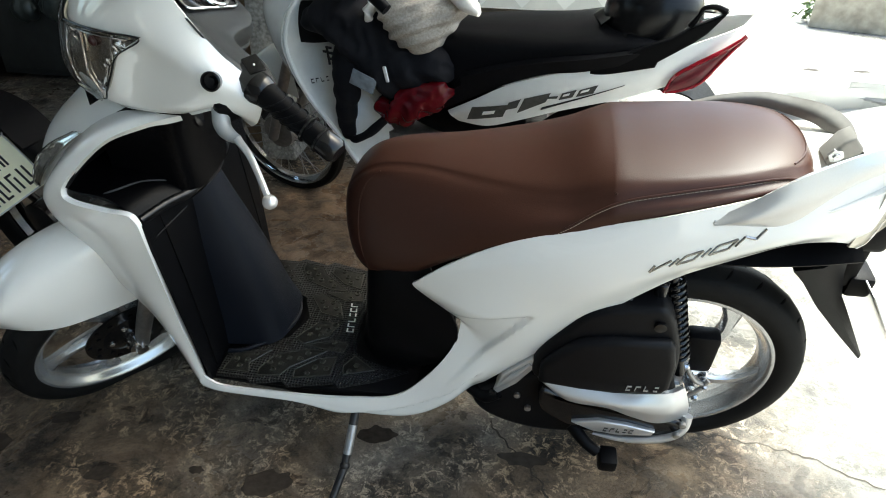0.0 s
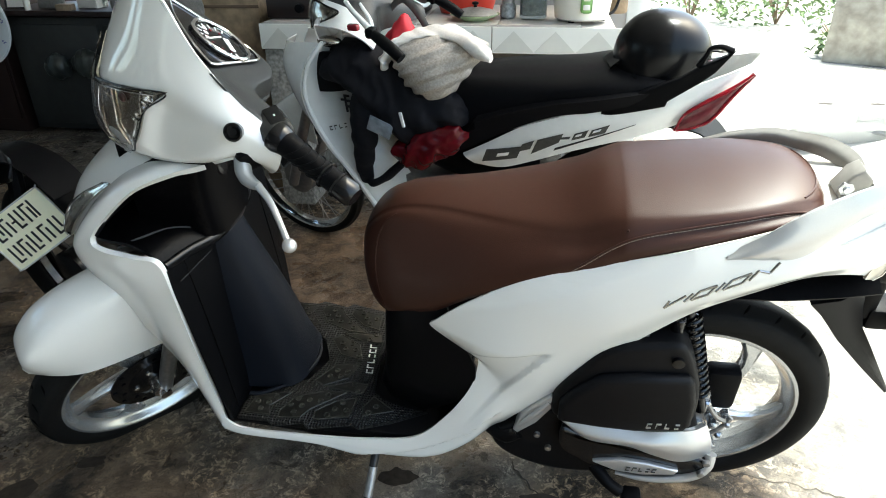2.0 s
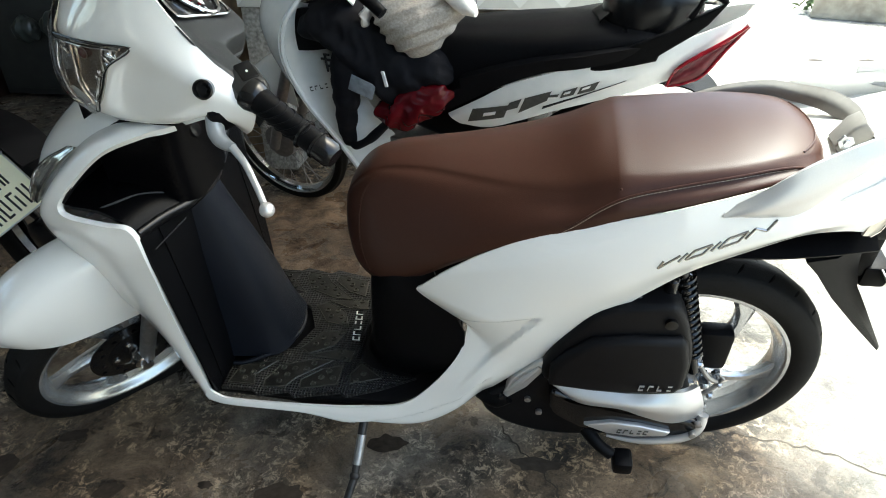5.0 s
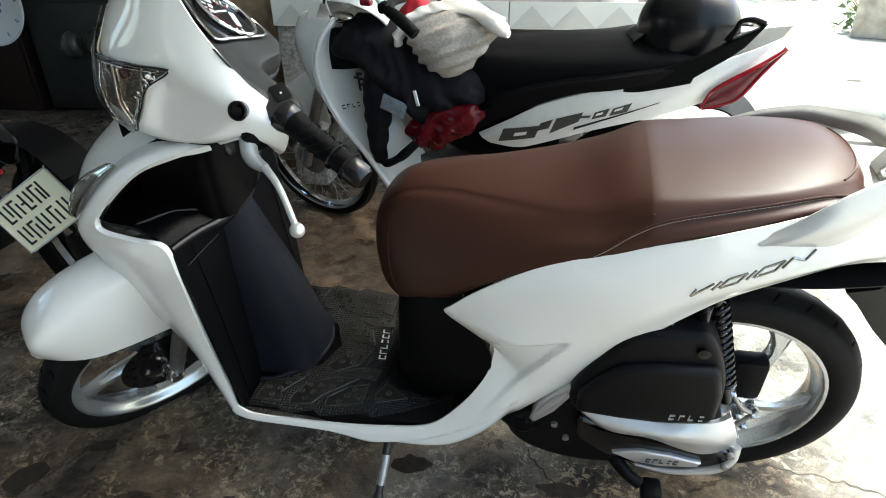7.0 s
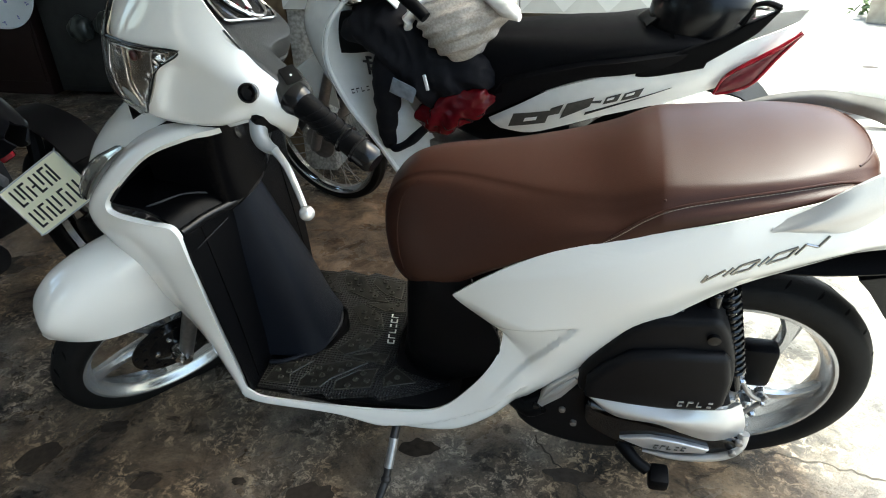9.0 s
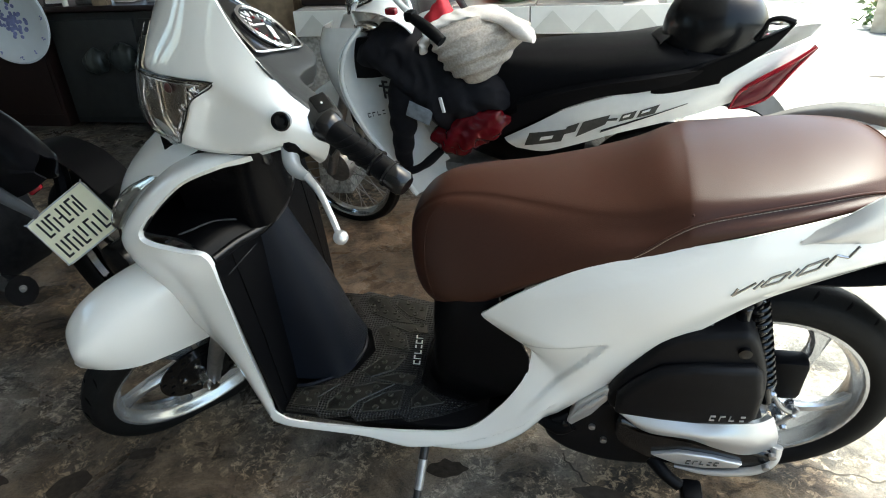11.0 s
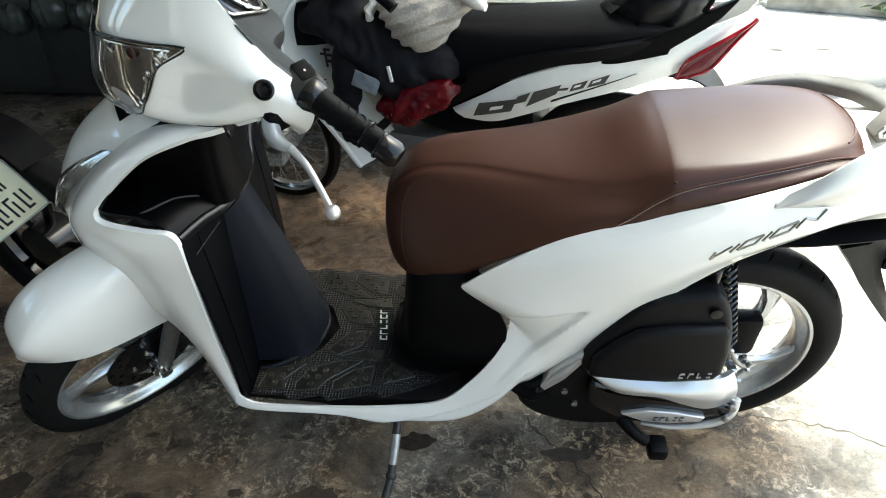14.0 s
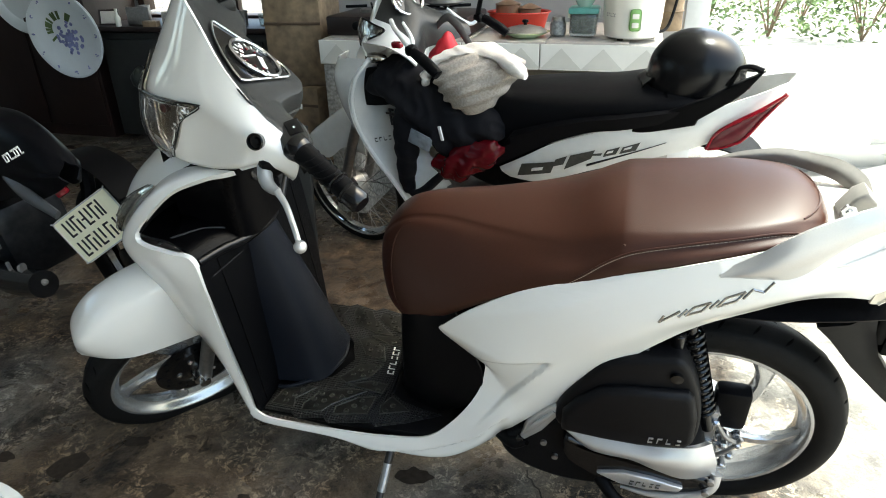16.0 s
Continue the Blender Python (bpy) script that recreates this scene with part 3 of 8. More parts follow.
middle = [tuple((a + b) / 2 + c * k for a, b, c in zip(p, q, (-0.004, -0.016, 0.004))) for p, q, k in zip(outer, inner, (1, 1, 1, 1, 1, 1, 1, 1, 0.9, 0.6, 0.25))]
sp("front_apron", both(sheet([outer, middle, inner], 60, 10, 0.010, (-0.4, -1, 0.2))), WHITE, "pearl white front apron with a raised rim")
bm = bmesh.new()
centre = [(0.345, 0, 0.892), (0.255, 0, 0.846), (0.165, 0, 0.787), (0.092, 0, 0.722), (0.050, 0, 0.64), (0.075, 0, 0.54), (0.15, 0, 0.46)]
half = [(0.345, -0.055, 0.874), (0.265, -0.068, 0.834), (0.188, -0.074, 0.786), (0.114, -0.076, 0.722), (0.070, -0.076, 0.635), (0.088, -0.078, 0.555), (0.16, -0.085, 0.47)]
edge = [outer[0], outer[1], outer[2], outer[3], outer[4], outer[5], outer[7]]
nose = sheet([edge, half, centre, [(x, -y, z) for x, y, z in half], [(x, -y, z) for x, y, z in edge]], 30, 24, 0.004, (-1, 0, 0.5))
sp("nose_cover", nose, WHITE, "pearl white nose cover")
# position lamp in the apron's side
for side in (-1, 1):
    lamp = [[(x, side * y, z) for x, y, z in r] for r in (
        [(0.234, 0.131, 0.773), (0.200, 0.133, 0.751), (0.171, 0.134, 0.727), (0.136, 0.133, 0.692), (0.112, 0.131, 0.660)],
        [(0.218, 0.122, 0.770), (0.174, 0.121, 0.747), (0.139, 0.120, 0.721), (0.114, 0.119, 0.692), (0.096, 0.118, 0.660)],
        [(0.208, 0.105, 0.757), (0.162, 0.102, 0.738), (0.122, 0.100, 0.711), (0.100, 0.098, 0.685), (0.085, 0.097, 0.652)])]
    a = sp("position_lamp", sheet(lamp, 20, 10, 0.004, (-0.6, side, 0.3)), LAMPBROWN, "clear faceted position lamp")
    for k in range(3):
        bm = bmesh.new()
        p, q = Vector(lamp[1][k + 1]), Vector(lamp[1][k + 2])
        block(bm, (0, 0, 0), (0.020, 0.011, 0.003), Matrix.Translation(p.lerp(q, 0.4) + Vector((-0.002, side * 0.002, 0.001))) @ (q - p).to_track_quat('X', 'Z').to_matrix().to_4x4(), 0.001)
        part("facet", bm, CHROME, a, "bright reflector facet")
    bm = bmesh.new()
    tube(bm, [lamp[0][4], lamp[1][4], lamp[2][4], lamp[2][3], lamp[2][2], lamp[2][1], lamp[2][0]], 0.002, 6, 40)
    part("lamp_rim", bm, BLACKG, a, "thin dark lamp edge")
    off = Vector((-0.003, side * 0.004, 0.002))
    glass = part("lens", sheet([[tuple(Vector(p) + off) for p in r] for r in lamp], 20, 10, 0.0015, (-0.6, side, 0.3)), LENS, a)
    glass.visible_shadow = False

LEGPLASTIC = mat("black_leg_plastic", (0.0022, 0.0024, 0.0030), 0.36, spec=0.055, var=0.25, scale=300, bump=0.3, bump_scale=1000)
# lighter black that paints highlights along the moulded edges
EDGEGLEAM = mat("edge_gleam_black", (0.015, 0.0155, 0.017), 0.5, spec=0.18, var=0.3, scale=80)
# inner leg shield: shelf, pocket back, leg panel, tunnel
lip = [(0.322, -0.192, 0.655), (0.335, -0.13, 0.648), (0.352, -0.07, 0.635), (0.36, 0, 0.63), (0.352, 0.07, 0.635), (0.335, 0.13, 0.648), (0.322, 0.192, 0.655)]
deep = [(0.212, -0.182, 0.70), (0.205, -0.13, 0.70), (0.205, -0.07, 0.695), (0.205, 0, 0.69), (0.205, 0.07, 0.695), (0.205, 0.13, 0.70), (0.212, 0.182, 0.70)]
near_lip = [tuple(a * 0.78 + b * 0.22 + c for a, b, c in zip(p, q, (0.008, 0, 0.010))) for p, q in zip(lip, deep)]
crest_lip = [tuple(a * 0.48 + b * 0.52 + c for a, b, c in zip(p, q, (0.008, 0, 0.014))) for p, q in zip(lip, deep)]
back_lip = [tuple(a * 0.15 + b * 0.85 + c for a, b, c in zip(p, q, (0.0, 0, 0.004))) for p, q in zip(lip, deep)]
sp("pocket_shelf", sheet([deep, back_lip, crest_lip, near_lip, lip], 36, 24, 0.006, (0, 0, 1)), LEATHER, "rounded black glove pocket shelf")
top = [(0.40, -0.132, 0.812), (0.385, -0.10, 0.83), (0.375, -0.05, 0.85), (0.37, 0, 0.86), (0.375, 0.05, 0.85), (0.385, 0.10, 0.83), (0.40, 0.132, 0.812)]
back = [(0.28, -0.168, 0.775), (0.25, -0.12, 0.78), (0.245, -0.06, 0.78), (0.245, 0, 0.78), (0.245, 0.06, 0.78), (0.25, 0.12, 0.78), (0.28, 0.168, 0.775)]
sp("pocket_back", sheet([deep, back, top], 30, 10, 0.004, (1, 0, 0)), BLACKP, "black inner cover")
legs = [[(0.328, y, 0.648), (0.333, y, 0.55), (0.335, y * 0.985, 0.40), (0.335, y * 0.93, 0.232)] for y in (-0.197, -0.10, 0, 0.10, 0.197)]
sp("leg_panel", sheet(legs, 20, 16, 0.006, (1, 0, 0)), LEGPLASTIC, "black leg shield panel")
bm = bmesh.new()
tube(bm, [(0.318, -0.188, 0.650), (0.332, -0.13, 0.642), (0.349, -0.07, 0.629), (0.357, 0, 0.624), (0.349, 0.07, 0.629), (0.332, 0.13, 0.642), (0.318, 0.188, 0.650)], 0.0095, 16, 30)
sp("shelf_lip", bm, mat("satin_black_lip", (0.004, 0.004, 0.0045), 0.30, spec=0.30, var=0.2, scale=200), "glossy black rounded shelf lip")
bm = bmesh.new()
rings = []
for z, xb, hw in ((0.648, 0.338, 0.046), (0.640, 0.350, 0.050), (0.61, 0.360, 0.054), (0.55, 0.376, 0.060), (0.46, 0.404, 0.066), (0.384, 0.424, 0.072), (0.302, 0.442, 0.078), (0.262, 0.452, 0.084), (0.2425, 0.458, 0.088)):
    rings.append([Vector(p) for p in ((0.30, -hw - 0.012, z), (xb - 0.055, -hw - 0.004, z), (xb - 0.02, -hw + 0.012, z), (xb - 0.004, -hw * 0.5, z), (xb, 0, z), (xb - 0.004, hw * 0.5, z), (xb - 0.02, hw - 0.012, z), (xb - 0.055, hw + 0.004, z), (0.30, hw + 0.012, z))])
smooth_rings = net(rings, 28, 28)
skin(bm, smooth_rings)
bm.faces.new([v for v in bm.verts][:29])
TUNNEL = sp("centre_tunnel", bm, INNER, "dark grey tapered centre tunnel")
bm = bmesh.new()
tube(bm, [(0.345, -0.118, 0.245), (0.372, -0.112, 0.245), (0.412, -0.086, 0.245), (0.446, -0.050, 0.245), (0.460, 0, 0.245), (0.446, 0.050, 0.245), (0.412, 0.086, 0.245), (0.372, 0.112, 0.245)], 0.0045, 8, 40)
part("foot_lip", bm, INNER, TUNNEL, "rounded moulded foot of the tunnel")
for side in (-1, 1):
    bm = bmesh.new()
    tube(bm, [(0.318, side * 0.062, 0.594), (0.330, side * 0.056, 0.622), (0.342, side * 0.046, 0.646)], 0.0012, 6, 10)
    part("edge_line", bm, EDGEGLEAM, TUNNEL, "thin moulded edge in a paler highlight tone")

# black key panel between the pocket and the handlebar
bm = bmesh.new()
rows = []
for z, xb, hw in ((0.622, 0.366, 0.088), (0.68, 0.366, 0.088), (0.74, 0.369, 0.086), (0.80, 0.378, 0.082), (0.835, 0.387, 0.078)):
    rows.append([Vector(p) for p in ((0.24, -hw - 0.014, z), (xb - 0.05, -hw - 0.006, z), (xb - 0.012, -hw + 0.008, z), (xb, 0, z), (xb - 0.012, hw - 0.008, z), (xb - 0.05, hw + 0.006, z), (0.24, hw + 0.014, z))])
skin(bm, net(rows, 24, 16))
KEYPANEL = sp("key_panel", bm, LEATHER, "black key panel above the tunnel")
bm = bmesh.new()
lathe(bm, [(0.004, 0.004), (0.010, 0.004), (0.017, 0.003), (0.018, -0.004)], Matrix.Translation((0.367, -0.012, 0.745)) @ Matrix.Rotation(radians(84), 4, 'Y'), 24)
part("key_lock", bm, BLACKG, KEYPANEL)
# moulded edge across the pocket shelf and a line under its lip, highlights painted as paler tubes
bm = bmesh.new()
tube(bm, [(0.247, -0.188, 0.684), (0.266, -0.178, 0.691), (0.279, -0.162, 0.690), (0.297, -0.120, 0.678), (0.324, -0.090, 0.662), (0.344, -0.068, 0.643)], 0.0022, 6, 30)
sp("shelf_edge", bm, EDGEGLEAM, "thin moulded edge on the pocket shelf, its highlight in the colour")
bm = bmesh.new()
tube(bm, [(0.3375, -0.184, 0.618), (0.3385, -0.14, 0.612), (0.3395, -0.085, 0.604)], 0.0010, 6, 12)
sp("panel_highlight", bm, EDGEGLEAM, "thin painted highlight line under the shelf")

# thin bright edges on the leg shield panel
for y, z0, z1 in ((-0.150, 0.640, 0.250), (0.150, 0.640, 0.250)):
    bm = bmesh.new()
    tube(bm, [(0.331, y, z0), (0.3365, y * 1.02, (z0 + z1) / 2), (0.338, y * 1.06, z1)], 0.0008, 6, 16)
    sp("panel_seam", bm, LEATHER, "thin moulded edge line")

# floorboard and sill
bm = bmesh.new()
block(bm, (0.545, 0, 0.222), (0.52, 0.340, 0.02), bevel=0.006)
sp("floorboard", bm, BLACKP, "black plastic floorboard")
bm = bmesh.new()
prism(bm, [(0.31, 0.215), (0.72, 0.215), (0.80, 0.26), (0.80, 0.20), (0.74, 0.155), (0.60, 0.13), (0.46, 0.17), (0.33, 0.18)], -0.15, 0.15, 0.01)
sp("belly_cover", bm, BLACKP, "black belly cover")

# side covers: from the front sill up to the tail
L = [(0.320, -0.190, 0.256), (0.332, -0.190, 0.235), (0.370, -0.191, 0.224), (0.52, -0.188, 0.222), (0.62, -0.184, 0.225), (0.712, -0.178, 0.240), (0.772, -0.168, 0.295), (0.822, -0.158, 0.375), (0.838, -0.150, 0.435), (0.830, -0.146, 0.455),
     (0.795, -0.142, 0.480), (0.754, -0.136, 0.512), (0.764, -0.141, 0.532), (0.818, -0.150, 0.582), (0.905, -0.158, 0.638), (0.995, -0.158, 0.674), (1.145, -0.152, 0.724), (1.26, -0.140, 0.760), (1.36, -0.120, 0.796), (1.45, -0.095, 0.822)]
R = [(0.305, -0.187, 0.218), (0.317, -0.187, 0.206), (0.360, -0.187, 0.200), (0.50, -0.178, 0.192), (0.60, -0.168, 0.158), (0.74, -0.150, 0.154), (0.825, -0.145, 0.195), (0.880, -0.145, 0.268), (0.925, -0.148, 0.322), (0.955, -0.150, 0.358),
     (0.99, -0.152, 0.405), (1.03, -0.154, 0.460), (1.05, -0.154, 0.483), (1.085, -0.154, 0.518), (1.13, -0.152, 0.562), (1.185, -0.148, 0.607), (1.26, -0.140, 0.645), (1.325, -0.128, 0.668), (1.385, -0.112, 0.668), (1.44, -0.095, 0.655)]
bulge = [0.003, 0.003, 0.004, 0.006, 0.010, 0.014, 0.016, 0.018, 0.020, 0.020, 0.022, 0.026, 0.027, 0.028, 0.026, 0.022, 0.018, 0.016, 0.012, 0.008]
M1 = [(a[0] * 0.62 + b[0] * 0.38, min(a[1], b[1]) - k * 0.75, a[2] * 0.62 + b[2] * 0.38) for a, b, k in zip(L, R, bulge)]
M2 = [(a[0] * 0.3 + b[0] * 0.7, min(a[1], b[1]) - k * 0.9, a[2] * 0.3 + b[2] * 0.7) for a, b, k in zip(L, R, bulge)]
cover_l = sheet([L, M1, M2, R], 230, 44, 0.005)


def ease(v):
    v = max(0.0, min(1.0, v))
    return v * v * (3 - 2 * v)


sill_seam = spline([(0.48, 0.176, 0), (0.563, 0.178, 0), (0.624, 0.188, 0), (0.719, 0.212, 0), (0.809, 0.262, 0), (0.851, 0.305, 0), (0.90, 0.36, 0)], 60)
crest = spline([(0.70, 0.50, 0), (0.762, 0.540, 0), (0.823, 0.575, 0), (0.88, 0.594, 0), (0.958, 0.626, 0), (1.077, 0.682, 0), (1.16, 0.722, 0)], 60)
for v in cover_l.verts:
    x, z = v.co.x, v.co.z
    if 0.76 < x < 0.99 and 0.28 < z < 0.55:
        top_d = 0.518 + (x - 0.97) * 0.27 - z
        diag_d = z - (0.512 - (0.967 - x) * 1.50)
        v.co.y += 0.0085 * ease(top_d / 0.014) * ease(diag_d / 0.014) * ease((x - 0.80) / 0.09)
    if 0.48 < x < 0.90 and z < 0.34:
        seam_z = min(sill_seam, key=lambda c: abs(c.x - x)).y
        v.co.y += 0.010 * ease((seam_z - z) / 0.008) * ease((x - 0.50) / 0.10) * ease((0.89 - x) / 0.03)
    if 0.762 < x < 1.16 and z > 0.5:
        line_z = min(crest, key=lambda c: abs(c.x - x)).y
        v.co.y += 0.28 * max(0.0, z - line_z) * ease((1.16 - x) / 0.10) * ease((x - 0.762) / 0.06)
COVER_TREE = BVHTree.FromBMesh(cover_l)
sp("side_cover", cover_l, WHITE, "pearl white left side cover")
sp("side_cover", sheet([[(x, -y, z - 0.016 * ease((0.80 - x) / 0.1)) for x, y, z in r] for r in (L, M1, M2, R)], 70, 10, 0.005, (0, 1, 0)), WHITE, "pearl white right side cover")

# black cover under the seat's front
cols = []
for z, xf, xm, xe in ((0.56, 0.66, 0.675, 0.775), (0.50, 0.648, 0.665, 0.80), (0.42, 0.640, 0.660, 0.835), (0.34, 0.632, 0.655, 0.81), (0.28, 0.622, 0.650, 0.765), (0.236, 0.612, 0.640, 0.72)):
    if z < 0.37:
        w0 = {0.34: 0.150, 0.28: 0.126, 0.236: 0.106}[z]
        cols.append([(xe, -w0, z), ((xe + xm) / 2 - 0.02, -w0 + 0.02, z), (xm, -w0 * 0.7, z), (xf + 0.004, -0.04, z), (xf, 0, z), (xf + 0.004, 0.04, z), (xm, w0 * 0.7, z), ((xe + xm) / 2 - 0.02, w0 - 0.02, z), (xe, w0, z)])
        continue
    k = 0.82 if z > 0.55 else 0.95 if z > 0.45 else 1.0
    xm += 0.015 if z > 0.55 else 0.0
    cols.append([(xe, k * (-0.140 - (0.56 - z) * 0.09), z), ((xe + xm) / 2 - 0.02, k * (-0.124 - (0.56 - z) * 0.10), z), (xm, k * (-0.085 - (0.56 - z) * 0.10), z), (xf + 0.004, -0.04 * k, z), (xf, 0, z), (xf + 0.004, 0.04 * k, z), (xm, k * (0.085 + (0.56 - z) * 0.10), z), ((xe + xm) / 2 - 0.02, k * (0.124 + (0.56 - z) * 0.10), z), (xe, k * (0.140 + (0.56 - z) * 0.09), z)])
sp("under_seat_cover", sheet(cols, 48, 16, 0.005, (-1, 0, 0)), BLACKP, "black cover under the front of the seat")

# seat
bm = bmesh.new()
stations = [  # x, top edge z, bottom z, half width of top, half width at bottom, crown
    (0.613, 0.585, 0.555, 0.016, 0.020, 0.002), (0.619, 0.624, 0.522, 0.028, 0.046, 0.005), (0.634, 0.653, 0.500, 0.035, 0.070, 0.008), (0.662, 0.680, 0.492, 0.040, 0.092, 0.012),
    (0.70, 0.696, 0.500, 0.043, 0.110, 0.013), (0.76, 0.703, 0.535, 0.052, 0.128, 0.014), (0.83, 0.704, 0.585, 0.070, 0.140, 0.016), (0.91, 0.707, 0.626, 0.095, 0.146, 0.020),
    (0.965, 0.712, 0.650, 0.111, 0.147, 0.028), (1.00, 0.718, 0.660, 0.118, 0.148, 0.036), (1.03, 0.731, 0.670, 0.122, 0.148, 0.034), (1.052, 0.742, 0.678, 0.124, 0.147, 0.027), (1.065, 0.7465, 0.682, 0.125, 0.147, 0.024), (1.10, 0.751, 0.692, 0.124, 0.145, 0.0205), (1.17, 0.761, 0.712, 0.119, 0.140, 0.0155), (1.24, 0.770, 0.736, 0.110, 0.130, 0.0145),
    (1.30, 0.774, 0.752, 0.092, 0.112, 0.015), (1.335, 0.768, 0.750, 0.070, 0.088, 0.013), (1.352, 0.757, 0.744, 0.042, 0.055, 0.007)]
rows = []
for x, zt, zb, hw, hb, cr in stations:
    side = [(0.0, zt + cr), (hw * 0.45, zt + cr * 0.85), (hw * 0.86, zt + cr * 0.42), (hw, zt), (hw + 0.006 + 0.22 * (hb - hw), zt - min(0.014, (zt - zb) * 0.3)), ((hw + hb) / 2 + 0.009 + 0.2 * (hb - hw), (zt + zb) / 2), (hb + 0.002, zb + (zt - zb) * 0.15), (hb - 0.006, zb)]
    rows.append([(x, -y, z) for y, z in reversed(side)] + [(x, y, z) for y, z in side[1:]])
seat_grid = net(rows, 56, 110)
vs = skin(bm, seat_grid)
bm.faces.new(vs[0])
bm.faces.new(vs[-1])
bottom_l, bottom_r = [r[0] for r in vs], [r[-1] for r in vs]
for j in range(len(vs) - 1):
    bm.faces.new((bottom_l[j], bottom_l[j + 1], bottom_r[j + 1], bottom_r[j]))
bmesh.ops.recalc_face_normals(bm, faces=bm.faces)
SEAT_TREE = BVHTree.FromBMesh(bm)
SEATOB = sp("seat", bm, SEAT, "brown vinyl seat with a stitched seam")


def on_seat(x, frac, lift=0.0):
    """A point on the seat's left side at x, frac of the way from its top edge to its bottom."""
    for a, b in zip(stations, stations[1:]):
        if a[0] <= x <= b[0]:
            u = (x - a[0]) / (b[0] - a[0])
            zt, zb = a[1] + (b[1] - a[1]) * u, a[2] + (b[2] - a[2]) * u
            hit = SEAT_TREE.ray_cast(Vector((x, -0.4, zt + (zb - zt) * frac)), Vector((0, 1, 0)))
            return hit[0] + Vector((0, -lift, 0))


THREAD = mat("cream_thread", (0.34, 0.29, 0.24), 0.8)
# stitched seam: short white stitches along the side
bm = bmesh.new()
line = [(0.962, 0.97), (1.00, 0.62), (1.04, 0.38), (1.08, 0.27), (1.15, 0.22), (1.22, 0.20), (1.28, 0.22), (1.325, 0.35)]
path = spline([on_seat(x, f, 0.0006) for x, f in line], 240)
for i in range(0, 238, 3):
    d = (path[i + 2] - path[i]) * 0.95
    m = Matrix.Translation(path[i] + d * 0.5 + Vector((0, -0.0008, 0))) @ d.to_track_quat('X', 'Z').to_matrix().to_4x4()
    block(bm, (0, 0, 0), (d.length * 1.2, 0.0008, 0.0007), m)
part("stitching", bm, THREAD, SEATOB, "white stitching", smooth=False)
bm = bmesh.new()
tube(bm, [p + Vector((0, 0.0005, 0.003)) for p in path[::12]], 0.0016, 6, 60)
part("seam_piping", bm, SEAT, SEATOB)
# welts round the seat's tail and down its nose, and a small stud by the seam
over = []
for k in range(13):
    a = math.pi * (-0.30 + 0.52 * k / 12)
    hit = SEAT_TREE.ray_cast(Vector((1.262 + 0.078 * math.cos(a), 0.098 * math.sin(a), 1.0)), Vector((0, 0, -1)))
    over.append(hit[0] + Vector((0, 0, 0.0002)))
bm = bmesh.new()
tube(bm, over, 0.0017, 6, 60)
part("tail_welt", bm, SEAT, SEATOB)
nose = [SEAT_TREE.ray_cast(Vector((x, -0.4, z)), Vector((0, 1, 0)))[0] for x, z in ((0.690, 0.690), (0.668, 0.672), (0.654, 0.640), (0.648, 0.600), (0.650, 0.550), (0.660, 0.510))]
bm = bmesh.new()
tube(bm, nose, 0.0013, 6, 40)
part("nose_welt", bm, SEAT, SEATOB)
bm = bmesh.new()
ball(bm, on_seat(1.062, 0.10), (0.0022, 0.0022, 0.0022), seg=10)
part("stud", bm, SEAT, SEATOB)

# grab rail: side wings, a hoop round the seat's tail and a rear plate
RAILGREY = mat("satin_grey_alloy", (0.21, 0.20, 0.185), 0.5, metal=0.2, var=0.08, scale=120)
hoop_o = [(1.195, 0.137, 0.752), (1.245, 0.128, 0.775), (1.302, 0.118, 0.789), (1.345, 0.098, 0.793), (1.378, 0.060, 0.803), (1.402, 0.020, 0.801), (1.405, -0.025, 0.794)]
hoop_i = [(1.205, 0.130, 0.746), (1.245, 0.121, 0.757), (1.300, 0.109, 0.767), (1.338, 0.088, 0.768), (1.366, 0.050, 0.775), (1.387, 0.015, 0.773), (1.391, -0.020, 0.770)]
hoop_m = [tuple((a + b) / 2 + c for a, b, c in zip(p, q, (-0.003, -0.004, 0.002))) for p, q in zip(hoop_o, hoop_i)]
RAIL = sp("grab_rail", sheet([hoop_o, hoop_m, hoop_i], 50, 10, 0.012, (-0.5, -1, 0.3)), RAILGREY, "satin grey cast grab rail behind the seat")
bm = bmesh.new()
prism(bm, [(1.374, 0.802), (1.388, 0.812), (1.405, 0.794), (1.400, 0.764), (1.366, 0.760), (1.359, 0.772)], -0.052, -0.016, 0.004)
part("rail_bracket", bm, RAILGREY, RAIL, "grey rail bracket")
for side in (-1, 1):
    wing = [[(1.196, side * 0.150, 0.721), (1.236, side * 0.149, 0.752), (1.303, side * 0.143, 0.803), (1.397, side * 0.118, 0.840), (1.50, side * 0.075, 0.850)], [(1.200, side * 0.160, 0.719), (1.245, side * 0.163, 0.735), (1.308, side * 0.155, 0.765), (1.400, side * 0.128, 0.822), (1.50, side * 0.085, 0.838)], [(1.206, side * 0.153, 0.716), (1.26, side * 0.155, 0.719), (1.306, side * 0.150, 0.729), (1.370, side * 0.134, 0.788), (1.495, side * 0.086, 0.826)]]
    part("wing", sheet(wing, 30, 8, 0.008, (0, side, 0.3)), SILVER, RAIL, m=Matrix.Translation((0, 0, -0.042 if side > 0 else 0)))
bm = bmesh.new()
prism(bm, [(1.405, 0.790), (1.45, 0.805), (1.54, 0.828), (1.55, 0.822), (1.53, 0.812), (1.405, 0.778)], -0.060, 0.060, 0.004)
part("rear_plate", bm, SILVER, RAIL)
bm = bmesh.new()
